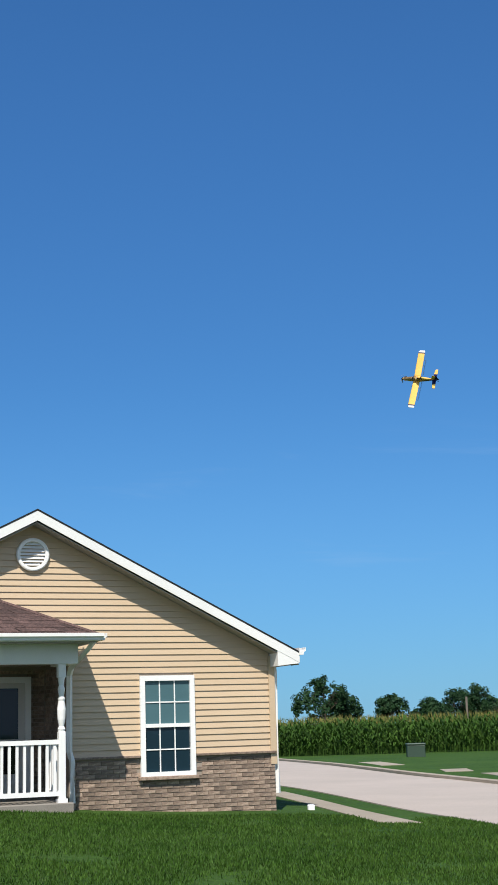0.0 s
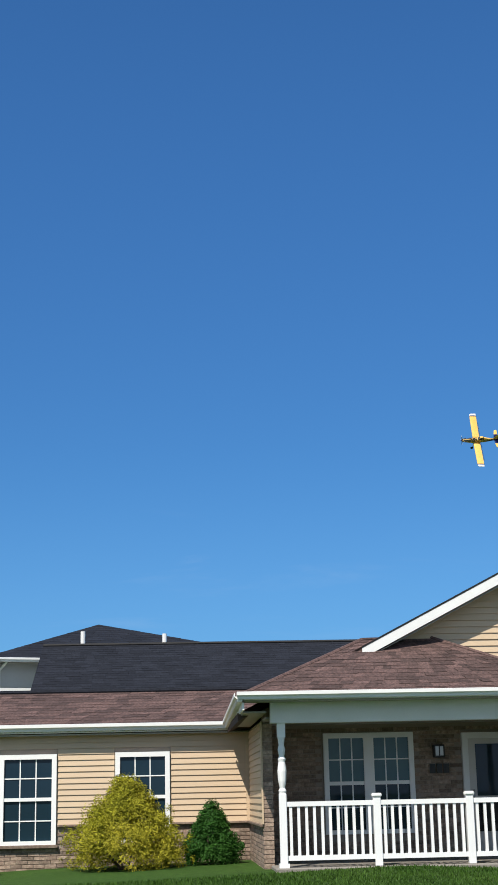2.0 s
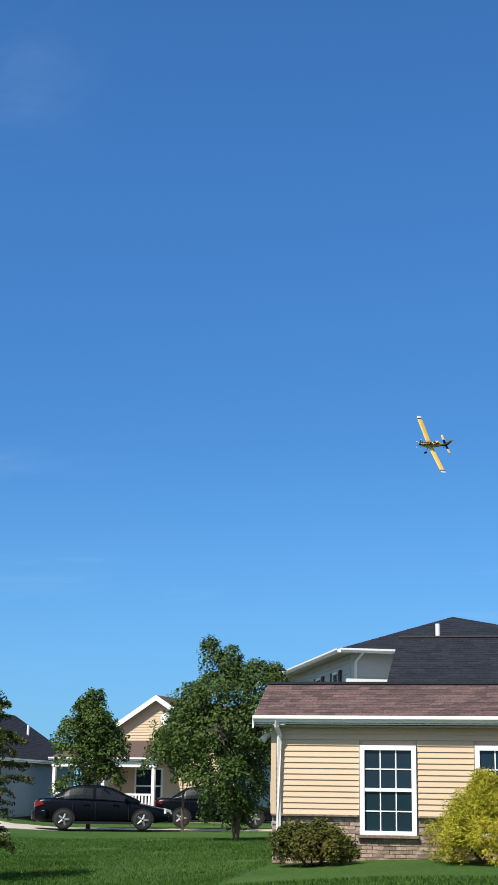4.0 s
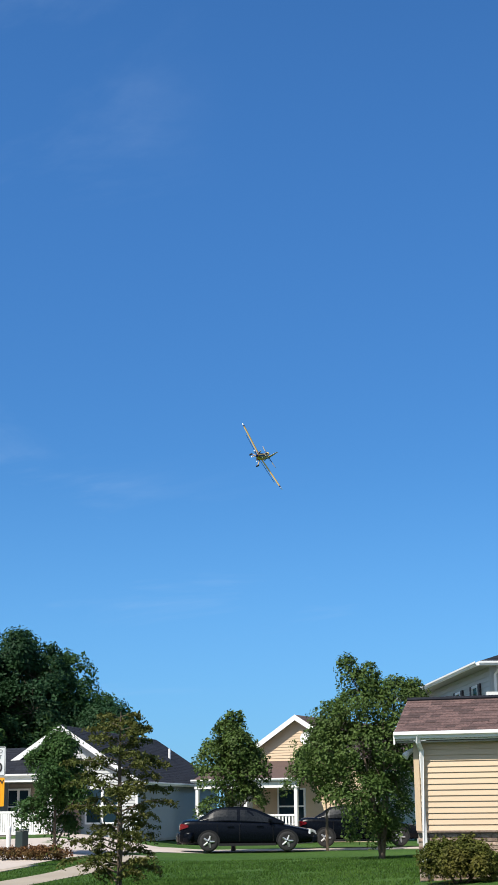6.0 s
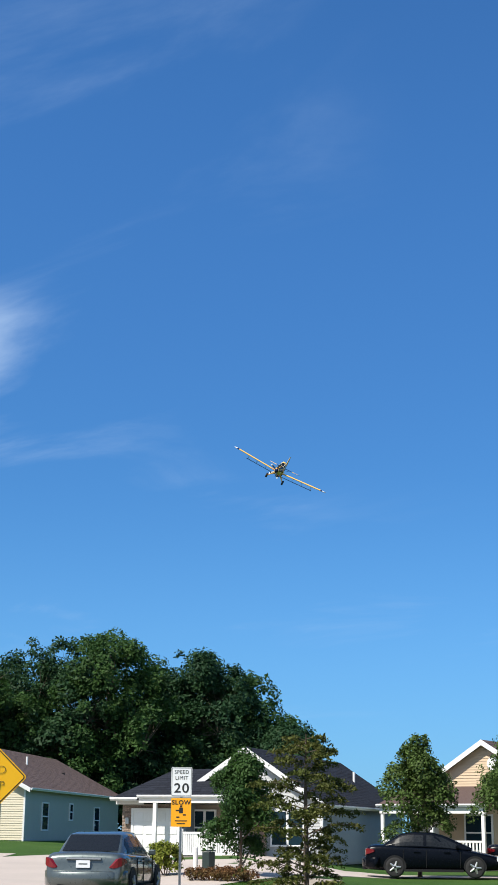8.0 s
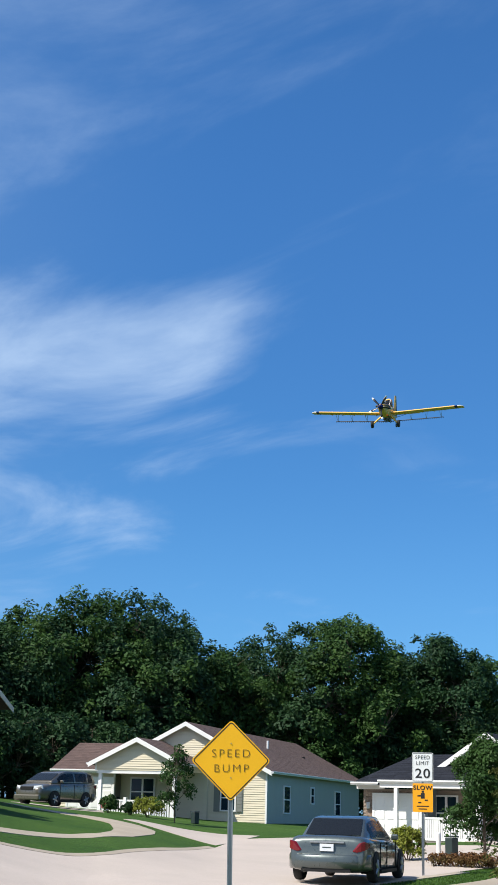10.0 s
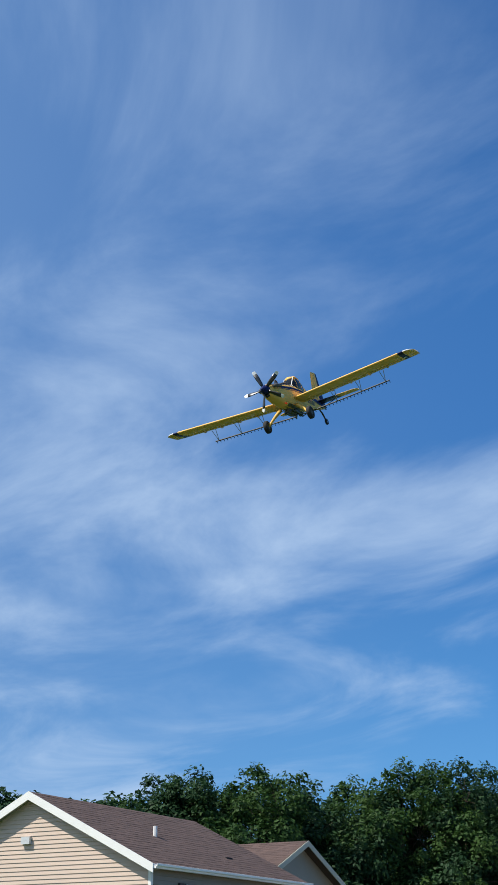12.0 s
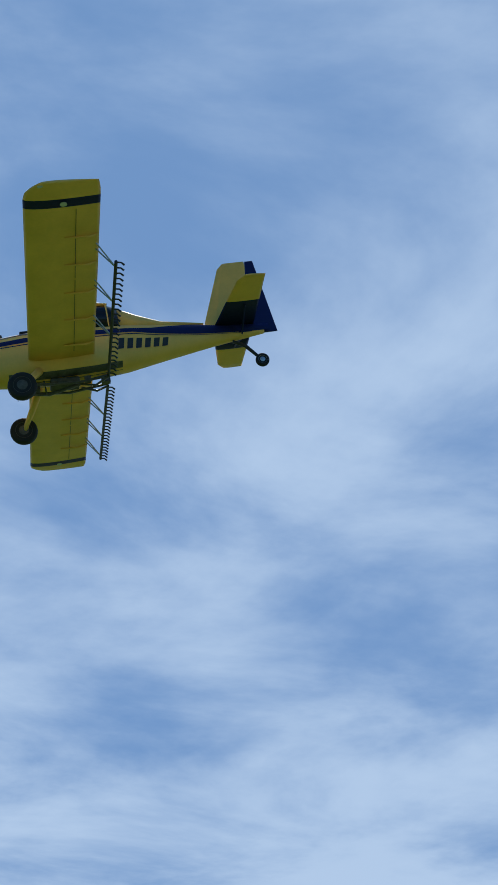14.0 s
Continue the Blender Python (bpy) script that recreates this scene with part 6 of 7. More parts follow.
def build_blue_house():
    """Slate blue house with a dark roof, a white-raked gable and a brick garage wing."""
    h = thing("house", pose(-35.5, 45.8, 0, 0, 0, 18), "slate blue house with charcoal roof, white gable trim and brick garage", "house")
    g = 0.35
    gable_block(h, -3.1, 3.1, 0.0, 13.0, g, 2.70, 0.66, (SIDING_WHITE, SIDING_BLUE), SHINGLE_DARK, rows=20, over=0.3, front_holes=((0.9, 2.5, 1.0, 2.5),))
    plain_window(h, 1.0, 2.4, 1.05, 2.45, (0, -0.02, 0), double=True)
    part("gable_louvre", boxes((-0.25, 0.25, -0.05, 0.0, 3.75, 4.2)), WHITE, h)
    vent_pipe(h, 1.55, 10.2, 3.75, 0.55)
    # garage wing in brick, porch beside it under one hip roof
    front = part("brick_front", boxes((-4.75, -2.20, -1.39, -1.25, g, 2.62)), MORTAR, h)
    brick_wall(front, -4.75, -2.2, g + 0.1, 2.6, (0, -1.40, 0), singly=False, holes=((-4.28, -2.26, 0, 2.42),))
    back = part("porch_wall", boxes((-2.20, 0.9, -0.34, -0.20, g, 2.62)), MORTAR, h)
    brick_wall(back, -2.2, 0.9, g + 0.1, 2.6, (0, -0.35, 0), singly=False, holes=((-2.15, -1.1, 1.0, 2.5), (-0.7, 0.3, 0, 2.6)))
    part("garage_side", boxes((-2.20, -2.06, -1.25, -0.34, g, 2.7)), SIDING_BLUE, h)
    part("left_wall", boxes((-4.75, -4.61, -1.25, 8.0, g, 2.7)), SIDING_BLUE, h)
    A, B, C, D = (-4.95, -2.05, 2.84), (0.98, -2.05, 2.94), (-1.2, 1.2, 4.08), (-3.6, 1.2, 4.05)
    r = part("porch_roof", slab(bmesh.new(), [A, B, C, D], (0, 0, -0.1)), SHINGLE_DARK, h)
    shingles("shingles", r, [(a, b, c + 0.004) for a, b, c in (A, B, C, D)], SHINGLE_DARK, 12, 0.4)
    for q in ((B, (0.98, 0.0, 2.94), C), (A, D, (-3.6, 7.0, 4.05), (-4.95, 8.2, 2.84)), (D, C, (-1.2, 7.0, 4.08), (-3.6, 7.0, 4.05))):
        part("roof_end", slab(bmesh.new(), q, (0, 0, -0.08)), SHINGLE_DARK, h)
    part("porch_fascia", boxes((-3.75, 0.98, -2.09, -2.05, 2.66, 2.90)), WHITE, h)
    part("garage_fascia", boxes((-4.95, -3.75, -1.62, -1.58, 2.60, 2.82)), WHITE, h)
    part("porch_ceiling", boxes((-2.06, 0.92, -2.05, -0.2, 2.64, 2.68)), SOFFIT_SHADED, h)
    gutter(h, (-3.80, -2.09, 2.95), (0.98, -2.09, 2.95), (0, -1, 0))
    gutter(h, (-4.98, -2.05, 2.86), (-3.85, -2.05, 2.86), (0, -1, 0))
    part("porch_slab", boxes((-2.06, 0.9, -2.1, -0.2, 0.2, 0.68)), CONCRETE, h)
    for u, lo in ((-3.08, 0.4), (0.29, 0.68)):
        porch_post(h, u, -2.0, lo, 2.66, 0.075)
    porch_post(h, -0.91, -2.0, 0.68, 1.68, 0.06)
    porch_post(h, -1.95, -2.0, 0.68, 1.68, 0.06)
    porch_rail(h, -1.88, -0.98, -2.0, 0.64, 10)
    porch_rail(h, -0.84, 0.21, -2.0, 0.64, 11)
    plain_window(h, -2.12, -1.15, 1.05, 2.44, (0, -0.37, 0), double=True)
    part("front_door", boxes((-0.65, 0.25, -0.40, -0.35, 0.7, 2.55)), DOOR, h)
    garage_door(h, -4.23, -2.31, -1.42, 0.42, 2.36)
    part("wall_lamp", bevelled(boxes((-4.58, -4.44, -1.52, -1.41, 1.85, 2.1)), 0.02, 1), LAMP_CLEAR, h)


def build_tan_far_house():
    p = at(28.5, 62.0)
    h = thing("house", pose(p.x, p.y, 0, 0, 0, 4), "tan gabled house with brown porch roof behind trees", "house")
    g = 0.1
    gable_block(h, -3.5, 3.5, 0.0, 12.0, g, 3.11, 0.63, (SIDING, SIDING), SHINGLE_FAR, rows=18, over=0.3, front_holes=((-3.2, 0.5, 0.4, 2.5),))
    bm = bmesh.new()
    tube(bm, [(0.4, -0.02, 4.45), (0.4, -0.07, 4.45)], 0.28, 16)
    part("gable_vent", bm, VINYL_WHITE, h)
    part("porch_roof", slab(bmesh.new(), [(-4.1, -2.0, 2.75), (0.9, -2.0, 2.75), (0.5, 0.0, 3.55), (-3.7, 0.0, 3.55)], (0, 0, -0.1)), SHINGLE_FAR, h)
    gutter(h, (-4.1, -2.0, 2.78), (0.9, -2.0, 2.78), (0, -1, 0))
    part("porch_beam", boxes((-4.0, 0.8, -1.95, -1.75, 2.4, 2.66)), WHITE, h)
    part("porch_slab", boxes((-4.0, 0.8, -2.0, 0, -0.3, 0.4)), CONCRETE, h)
    for u in (-3.9, -1.6, 0.7):
        porch_post(h, u, -1.85, 0.4, 2.42)
    porch_rail(h, -3.8, -1.7, -1.85, 0.4, 14)
    porch_rail(h, -1.5, 0.6, -1.85, 0.4, 14)
    plain_window(h, -1.0, 0.3, 0.9, 2.4, (0, -0.02, 0))
    part("door", boxes((-3.2, -2.2, -0.05, 0, 0.4, 2.45)), DOOR, h)


def build_hill_house():
    """Rose beige house on the rise: sunlit gable end, shaded long side with dark shutters, cross wing behind."""
    h = thing("house", pose(-34.6, 16.8, 0, 0, 0, 29.4), "rose beige house on a rise with dark shutters and brown roof", "house")
    g = 1.9
    # rose on the sunlit end, the side painted darker as its shaded copy
    gable_block(h, -8.0, 0.0, 0.0, 7.9, g, 4.66, 0.49, (SIDING_ROSE, SIDING_SHADED_TAUPE), SHINGLE_FAR, rows=18, over=0.25, front_holes=((-4.9, -3.5, 2.6, 4.1),))
    plain_window(h, -4.7, -3.7, 2.7, 4.05, (0, -0.02, 0))
    part("wall_lamp", boxes((-4.3, -4.0, -0.12, 0.0, 5.35, 5.55)), LAMP_CLEAR, h)
    for a, lo, hi, w in ((1.60, 2.88, 4.26, 0.70), (3.86, 3.43, 4.22, 0.50), (5.82, 2.84, 4.22, 0.70)):
        plain_window(h, a, a + w, lo, hi, (0.02, 0, 0), 90, shutters=DARK_SHUTTER)
    vent_pipe(h, -1.9, 2.9, 5.55, 0.45)
    part("roof_vent", boxes((-1.2, -0.9, 5.2, 5.5, 5.10, 5.28)), PLASTIC_DARK, h)
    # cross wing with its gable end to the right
    # wing walls carry the same painted-in shade
    gable_block(h, -14.0, -3.8, 12.1, 17.5, g, 5.28, 0.47, (SIDING_SHADED_TAUPE, SIDING_SHADED_TAUPE), SHINGLE_FAR, gable_front=False, rows=14)
    bm = bmesh.new()
    slab(bm, [(-8.0, 8.1, 4.5), (-4.0, 8.1, 6.4), (-4.0, 12.2, 5.4), (-8.0, 12.2, 5.2)], (0, 0, -0.08))
    part("link_roof", bm, SHINGLE_FAR, h)
    part("link_wall", boxes((-7.8, -4.2, 7.9, 12.1, g, 4.5)), SIDING_SHADED_TAUPE, h)
    bm = bmesh.new()
    for ve in (11.72, 17.88):
        slab(bm, [(-3.43, ve, 5.23), (-3.43, 14.8, 6.68), (-3.43, 14.8, 6.48), (-3.43, ve, 5.03)], (0.03, 0, 0))
    part("rake_board", bm, SIDING_SHADED_GREEN, h)
    plain_window(h, 15.0, 15.8, 2.7, 3.6, (-3.78, 0, 0), 90)


def build_back_house():
    """Long charcoal-roofed house behind the bungalow; little but its roof shows."""
    h = thing("house", HOUSE_1 @ pose(0, 14, 0), "low pale grey house with a long charcoal roof", "house")
    gable_block(h, -3.4, 12.0, 0.0, 9.0, 0.2, 4.00, 0.42, (SIDING_WHITE, SIDING_WHITE), SHINGLE_DARK, gable_front=False, rows=18, over=0.3)
    part("ridge_cap", tube(bmesh.new(), [(-3.7, 4.5, 6.03), (12.3, 4.5, 6.03)], 0.055, 6), PLASTIC_DARK, h)
    vent_pipe(h, -2.55, 4.75, 6.1, 0.36, 0.07)
    vent_pipe(h, -0.12, 4.75, 6.1, 0.26, 0.07)


def build_tall_house():
    """Two-storey house behind, turned to the street; its hip roof and upper windows show."""
    h = thing("house", pose(-15.66, 41.1, 0, 0, 0, 34), "two-storey pale grey house with charcoal hip roof", "house")
    ev = 5.72
    wall = part("front_wall", boxes((0, 10.6, 0, 0.14, 0.2, ev)), SIDING_WHITE, h)
    left = part("left_wall", boxes((0, 0.14, 0.14, 13.6, 0.2, ev)), SIDING_WHITE, h)
    part("right_wall", boxes((10.46, 10.6, 0.14, 13.6, 0.2, ev)), SIDING_WHITE, h)
    part("back_wall", boxes((0, 10.6, 13.6, 13.74, 0.2, ev)), SIDING_WHITE, h)
    side_wall(wall, SIDING_WHITE, [(0.05, 3.0), (4.0, 3.0), (4.0, ev), (0.05, ev)], (0, 0, 0), (0, -1, 0), (1, 0), 0.15, (), joined=True)
    side_wall(left, SIDING_WHITE, [(0.05, 3.0), (13.5, 3.0), (13.5, ev), (0.05, ev)], (0, 0, 0), (-1, 0, 0), (0, 1), 0.15, (), joined=True)
    o = 0.45
    A, B, E, F_ = (-o, -o, ev + 0.05), (10.6 + o, -o, ev + 0.05), (10.6 + o, 13.7 + o, ev + 0.05), (-o, 13.7 + o, ev + 0.05)
    C, D = (5.3, 6.6, 7.72), (5.3, 7.4, 7.72)
    for q in ((A, B, C, C), (B, E, D, C), (E, F_, D, D), (F_, A, C, D)):
        pts = [p for i, p in enumerate(q) if p not in q[:i]]
        r = part("hip_roof", slab(bmesh.new(), pts, (0, 0, -0.1)), SHINGLE_DARK, h)
        shingles("shingles", r, [(a, b, c + 0.004) for a, b, c in q], SHINGLE_DARK, 16, 0.5)
    gutter(h, (-o, -o, ev + 0.06), (10.6 + o, -o, ev + 0.06), (0, -1, 0))
    gutter(h, (-o, -o, ev + 0.06), (-o, 13.7 + o, ev + 0.06), (-1, 0, 0))
    part("soffit", boxes((-o, 10.6 + o, -o, 0, ev - 0.06, ev - 0.04)), SOFFIT_SHADED, h)
    part("soffit", boxes((-o, 0, 0, 13.7 + o, ev - 0.06, ev - 0.04)), SOFFIT_SHADED, h)
    part("downspout", tube(bmesh.new(), [(0.3, -o - 0.05, ev), (0.12, -0.08, ev - 0.3), (0.12, -0.08, 3.0)], 0.05, 4), WHITE, h)
    part("lower_gutter", boxes((-0.3, 2.2, -0.7, -0.55, 4.72, 4.86)), WHITE, h)
    for v in (1.6, 4.2, 6.8):
        plain_window(h, -v - 0.8, -v, 4.15, 5.25, (-0.02, 0, 0), -90, shutters=DARK_SHUTTER)


build_cream_house()
build_blue_house()
build_tan_far_house()
build_hill_house()
build_back_house()
build_tall_house()

# ---- plants ----
def leaf_cloud(name, centres, size, mat, parent, seed, up=0.35, aspect=0.55, kind="", outward=None, lit=1.1):
    """One mesh of many small folded leaves at the given centres."""
    rng = np.random.default_rng(seed)
    n = len(centres)
    d = rng.normal(size=(n, 3))
    d /= np.linalg.norm(d, axis=1, keepdims=True)
    nrm = rng.normal(size=(n, 3)) + (0 if outward is None else outward * lit)
    nrm[:, 2] += up * 2
    nrm /= np.linalg.norm(nrm, axis=1, keepdims=True)
    side = np.cross(d, nrm)
    side /= np.linalg.norm(side, axis=1, keepdims=True) + 1e-9
    d = np.cross(nrm, side)
    s = size * rng.uniform(0.6, 1.35, (n, 1))
    fold = nrm * s * 0.18
    v = np.stack([centres - d * s, centres + side * s * aspect + fold, centres + d * s, centres - side * s * aspect + fold], 1).reshape(-1, 3)
    me = bpy.data.meshes.new(name)
    me.vertices.add(4 * n)
    me.vertices.foreach_set("co", v.astype(np.float32).ravel())
    base = np.arange(n) * 4
    tri = np.stack([base, base + 1, base + 2, base, base + 2, base + 3], 1).reshape(-1, 3)
    me.loops.add(6 * n)
    me.loops.foreach_set("vertex_index", tri.astype(np.int32).ravel())
    me.polygons.add(2 * n)
    me.polygons.foreach_set("loop_start", (np.arange(2 * n) * 3).astype(np.int32))
    me.update()
    me.validate()
    me.materials.append(mat)
    ob = new(name, me)
    ob.parent = parent
    return tagged(ob, kind=kind) if kind else ob


def crown_leaves(lobes, clumps, leaves, clump, seed, shoots=0.12, flat=0.65, core=0.6):
    """Leaf centres and outward directions: small tufts spread over a set of lobes (centre, radii), with shoots past the outline."""
    nr = np.random.default_rng(seed)
    c = np.array([l[0] for l in lobes], float)
    r = np.array([l[1] for l in lobes], float)
    weight = (r[:, 0] * r[:, 2]) ** 0.9
    weight /= weight.sum()
    cs, outs, spots = [], [], []
    tries = 0
    while len(spots) < clumps and tries < clumps * 12:
        tries += 1
        i = nr.choice(len(c), p=weight)
        d = nr.normal(size=3)
        d /= np.linalg.norm(d)
        if d[2] < -0.55:
            d[2] = -d[2]
        reach = nr.uniform(0.70, 1.04) if nr.random() > shoots else nr.uniform(1.05, 1.28)
        p = c[i] + d * r[i] * reach
        inner = np.min(np.linalg.norm((p - c) / r, axis=1))
        if inner < core:
            continue
        spots.append((p, d, reach))
    per = leaves / max(1, len(spots))
    for p, d, reach in spots:
        size = clump * nr.uniform(0.55, 1.45) * (0.62 if reach > 1.04 else 1.0)
        m = max(5, int(per * (size / clump) ** 2 * nr.uniform(0.7, 1.2)))
        w = d + np.array((0, 0, 0.55))
        w /= np.linalg.norm(w)
        o = nr.normal(size=(m, 3))
        o /= np.linalg.norm(o, axis=1, keepdims=True)
        o *= nr.random((m, 1)) ** 0.42
        along = o @ w
        o -= np.outer(along * (1 - flat), w)
        # the tuft droops at its rim
        rim = np.linalg.norm(o - np.outer(o @ w, w), axis=1)
        o[:, 2] -= 0.35 * rim ** 2
        cs.append(p + o * size)
        n = o * 0.9 + w * 0.8
        outs.append(n / (np.linalg.norm(n, axis=1, keepdims=True) + 1e-9))
    return np.concatenate(cs), np.concatenate(outs), [q for q, _, _ in spots]


def crown_lobes(height, spread, base, taper, n, rng):
    """Lobes wound round the trunk, each a share of the crown's width at its height."""
    lobes = []
    a = rng.uniform(0, 6.28)
    for k in range(n):
        f = (k + 0.5) / n
        z = base + (0.93 - base) * f ** 0.9
        w = spread * min(1.0, 0.72 + 1.1 * f) * (1 - taper * f ** 1.6) * math.sqrt(max(0.12, 1 - (max(0.0, f - 0.45) / 0.62) ** 2))
        a += 2.4 + rng.uniform(-0.5, 0.5)
        q = w * rng.uniform(0.42, 0.72) * (1 if k < n - 1 else 0.15)
        rad = max(0.10 * spread, w * rng.uniform(0.42, 0.60))
        rz = rad * rng.uniform(0.70, 0.95)
        lobes.append(((q * math.cos(a), q * math.sin(a), min(z * height, height - rz)), (rad, rad, rz)))
    core = spread * 0.46
    mid = (base + 0.50 * (1 - base)) * height
    lobes.append(((0, 0, mid), (core, core, 0.34 * (1 - base) * height)))
    return lobes


def build_tree(place, height, spread, mat, label, seed, leaves=6000, leaf=0.07, base=0.25, trunk=0.08, lobes=9, clump=0.3, stems=1, group="", bark=None, taper=0.5,
               category="tree", name="tree", lit=1.6, shoots=0.12, turn=0.0, tufts=None, aspect=0.55, core=0.6):
    """A tapered trunk whose limbs reach the lobes of an uneven crown, clad in tufts of leaves. lobes: a count, or lobes given one by one."""
    rng = random.Random(seed)
    t = thing(name, pose(*place, 0, 0, turn), label, category, group)
    ls = crown_lobes(height, spread, base, taper, lobes, rng) if isinstance(lobes, int) else lobes
    tufts = tufts or int(0.9 * sum(l[1][0] * l[1][2] for l in ls) * 4 / clump ** 2)
    c, o, spots = crown_leaves(ls, tufts, leaves, clump, seed, shoots, core=core)
    bm = bmesh.new()
    stem_lines = []
    for s in range(stems):
        a = 2 * math.pi * s / max(1, stems) + rng.uniform(0, 1)
        lean = 0.0 if stems == 1 else 0.10 * height
        top = 0.86 if s == 0 else rng.uniform(0.55, 0.8)
        pts = [(lean * math.cos(a) * f + rng.uniform(-1, 1) * 0.016 * height * f, lean * math.sin(a) * f + rng.uniform(-1, 1) * 0.016 * height * f, -0.2 + f * height * top) for f in (0, 0.16, 0.33, 0.5, 0.66, 0.83, 1.0)]
        tube(bm, pts, [trunk * (1.25 if i == 0 else 1.05 - 0.92 * i / 6) + 0.010 for i in range(7)], 8)
        stem_lines.append(pts)
    for k, (q, rad) in enumerate(ls):
        pts = stem_lines[k % stems]
        q = Vector(q)
        f = max(0.14, min(0.80, (q.z - 0.55 * Vector((q.x, q.y, 0)).length) / height / 0.86))
        i = min(5, int(f * 6))
        p = Vector(pts[i]).lerp(Vector(pts[i + 1]), f * 6 - i)
        r = trunk * 0.5 * (1 - f) + 0.010
        tube(bm, [p, p.lerp(q, 0.5) + Vector((0, 0, -0.05 * (q - p).length)), q], [r, r * 0.7, r * 0.35], 6)
        for e in rng.sample(spots, min(len(spots), 60)):
            e = Vector(e)
            if (e - q).length < 1.25 * max(rad):
                tube(bm, [q.lerp(p, 0.2), q.lerp(e, 0.5) + Vector((0, 0, 0.05)), e], [r * 0.34, r * 0.22, 0.004], 4)
    part("trunk", bm, bark or BARK, t)
    keep = c[:, 2] > 0.03
    leaf_cloud("crown", c[keep], leaf, mat, t, seed, outward=o[keep], lit=lit, aspect=aspect)
    return t


def build_cypress(place, height, reach, mat, label, seed, branches=60, turn=0.0):
    """A young bald cypress: one straight leader with thin near-level branches and feathery hanging sprays."""
    rng = random.Random(seed)
    nr = np.random.default_rng(seed)
    t = thing("tree", pose(*place, 0, 0, turn), label, "tree")
    bm = bmesh.new()
    tube(bm, [(0, 0, -0.2), (0.02, 0, 0.3 * height), (-0.02, 0.02, 0.7 * height), (0.01, 0, 0.98 * height)], [0.075, 0.055, 0.03, 0.008], 8)
    cs, a = [], 0.0
    for k in range(branches):
        f = 0.10 + 0.86 * (k + rng.random()) / branches
        a += 2.4 + rng.uniform(-0.7, 0.7)
        ln = reach * min(1.0, 0.70 + 1.2 * f) * (1 - max(0, f - 0.50) / 0.62) ** 0.8 * rng.uniform(0.45, 1.12)
        up = rng.uniform(0.05, 0.45)
        d = Vector((math.cos(a), math.sin(a), 0))
        p = Vector((0, 0, f * height))
        q = p + d * ln + Vector((0, 0, up * ln * 0.7))
        m = p.lerp(q, 0.55) + Vector((0, 0, 0.10 * ln))
        tube(bm, [p, m, q], [0.018 * (1.1 - f) + 0.004, 0.008, 0.003], 5)
        for j in range(int(7 + 15 * ln)):
            s = 0.22 + 0.80 * rng.random()
            b = (p.lerp(m, s / 0.55) if s < 0.55 else m.lerp(q, (s - 0.55) / 0.45))
            w = (d * rng.uniform(0.2, 1.0) + d.cross(Vector((0, 0, 1))) * rng.choice((-1, 1)) * rng.uniform(0.3, 1.0)).normalized() + Vector((0, 0, rng.uniform(-0.55, 0.25)))
            twig = rng.uniform(0.14, 0.34) * (1.1 - 0.4 * s)
            g = np.sort(nr.random((15, 1)), axis=0)
            cs.append(np.array(b) + g * twig * np.array(w) + nr.normal(size=(15, 3)) * np.array((0.024, 0.024, 0.016)) - np.array((0, 0, 0.25)) * twig * g ** 2)
    part("trunk", bm, BARK, t)
    c = np.concatenate(cs)
    leaf_cloud("crown", c, 0.036, mat, t, seed, aspect=0.42, up=0.5)
    return t


def build_shrub(place, w, h, mat, label, seed, leaves=3500, leaf=0.03, cone=False, category="shrub", shoots=0.15, ragged=0.10, name="shrub", tufts=90, clump=0.11, aspect=0.55):
    t = thing(name, pose(*place), label, category)
    rng = random.Random(seed)
    for k in range(5):
        a = rng.uniform(0, 6.28)
        q = 0.4 if cone else 1.0
        part("stem", tube(bmesh.new(), [(0, 0, -0.1), (0.25 * w * math.cos(a), 0.25 * w * math.sin(a), 0.4 * h), (0.36 * w * math.cos(a) * q, 0.36 * w * math.sin(a) * q, 0.75 * h)], [0.02, 0.014, 0.006], 5), BARK, t)
    if cone:
        lobes = [((0, 0, h * f), (w / 2 * q, w / 2 * q, h * 0.16)) for f, q in ((0.14, 0.90), (0.30, 0.92), (0.46, 0.76), (0.62, 0.56), (0.76, 0.38), (0.88, 0.22))]
    else:
        lobes = [((w * 0.22 * math.cos(a), w * 0.22 * math.sin(a), h * z), (w * 0.28, w * 0.28, h * 0.34)) for a, z in ((0.3, 0.42), (1.6, 0.52), (2.9, 0.45), (4.2, 0.56), (5.4, 0.48))] + [((0, 0, h * 0.55), (w * 0.34, w * 0.34, h * 0.42))]
    lobes = [((x, y, z), tuple(r * (1 + ragged * rng.uniform(-1, 1)) for r in rad)) for (x, y, z), rad in lobes]
    c, o, _ = crown_leaves(lobes, tufts, leaves, clump * w, seed, shoots, core=0.3)
    leaf_cloud("foliage", c[c[:, 2] > 0.0], leaf, mat, t, seed, outward=o[c[:, 2] > 0.0], lit=1.5, aspect=aspect)
    return t


def house_1(u, v, up=0.0):
    p = HOUSE_1 @ Vector((u, v - 24, 0))
    return (p.x, p.y, rise(p.x, p.y) + up)


build_shrub(house_1(-0.74, 25.1), 2.30, 1.42, LEAF_GOLD, "golden yellow feathery cypress before a brick wall", 3, 52000, 0.026, cone=True, shoots=0.25, ragged=0.10, tufts=520, clump=0.070, aspect=0.34)
build_shrub(house_1(0.72, 25.4), 1.06, 0.98, LEAF_CONE, "dense green conical arborvitae beside a brick wall", 5, 28000, 0.025, cone=True, shoots=0.05, ragged=0.03, tufts=380, clump=0.10, aspect=0.4)
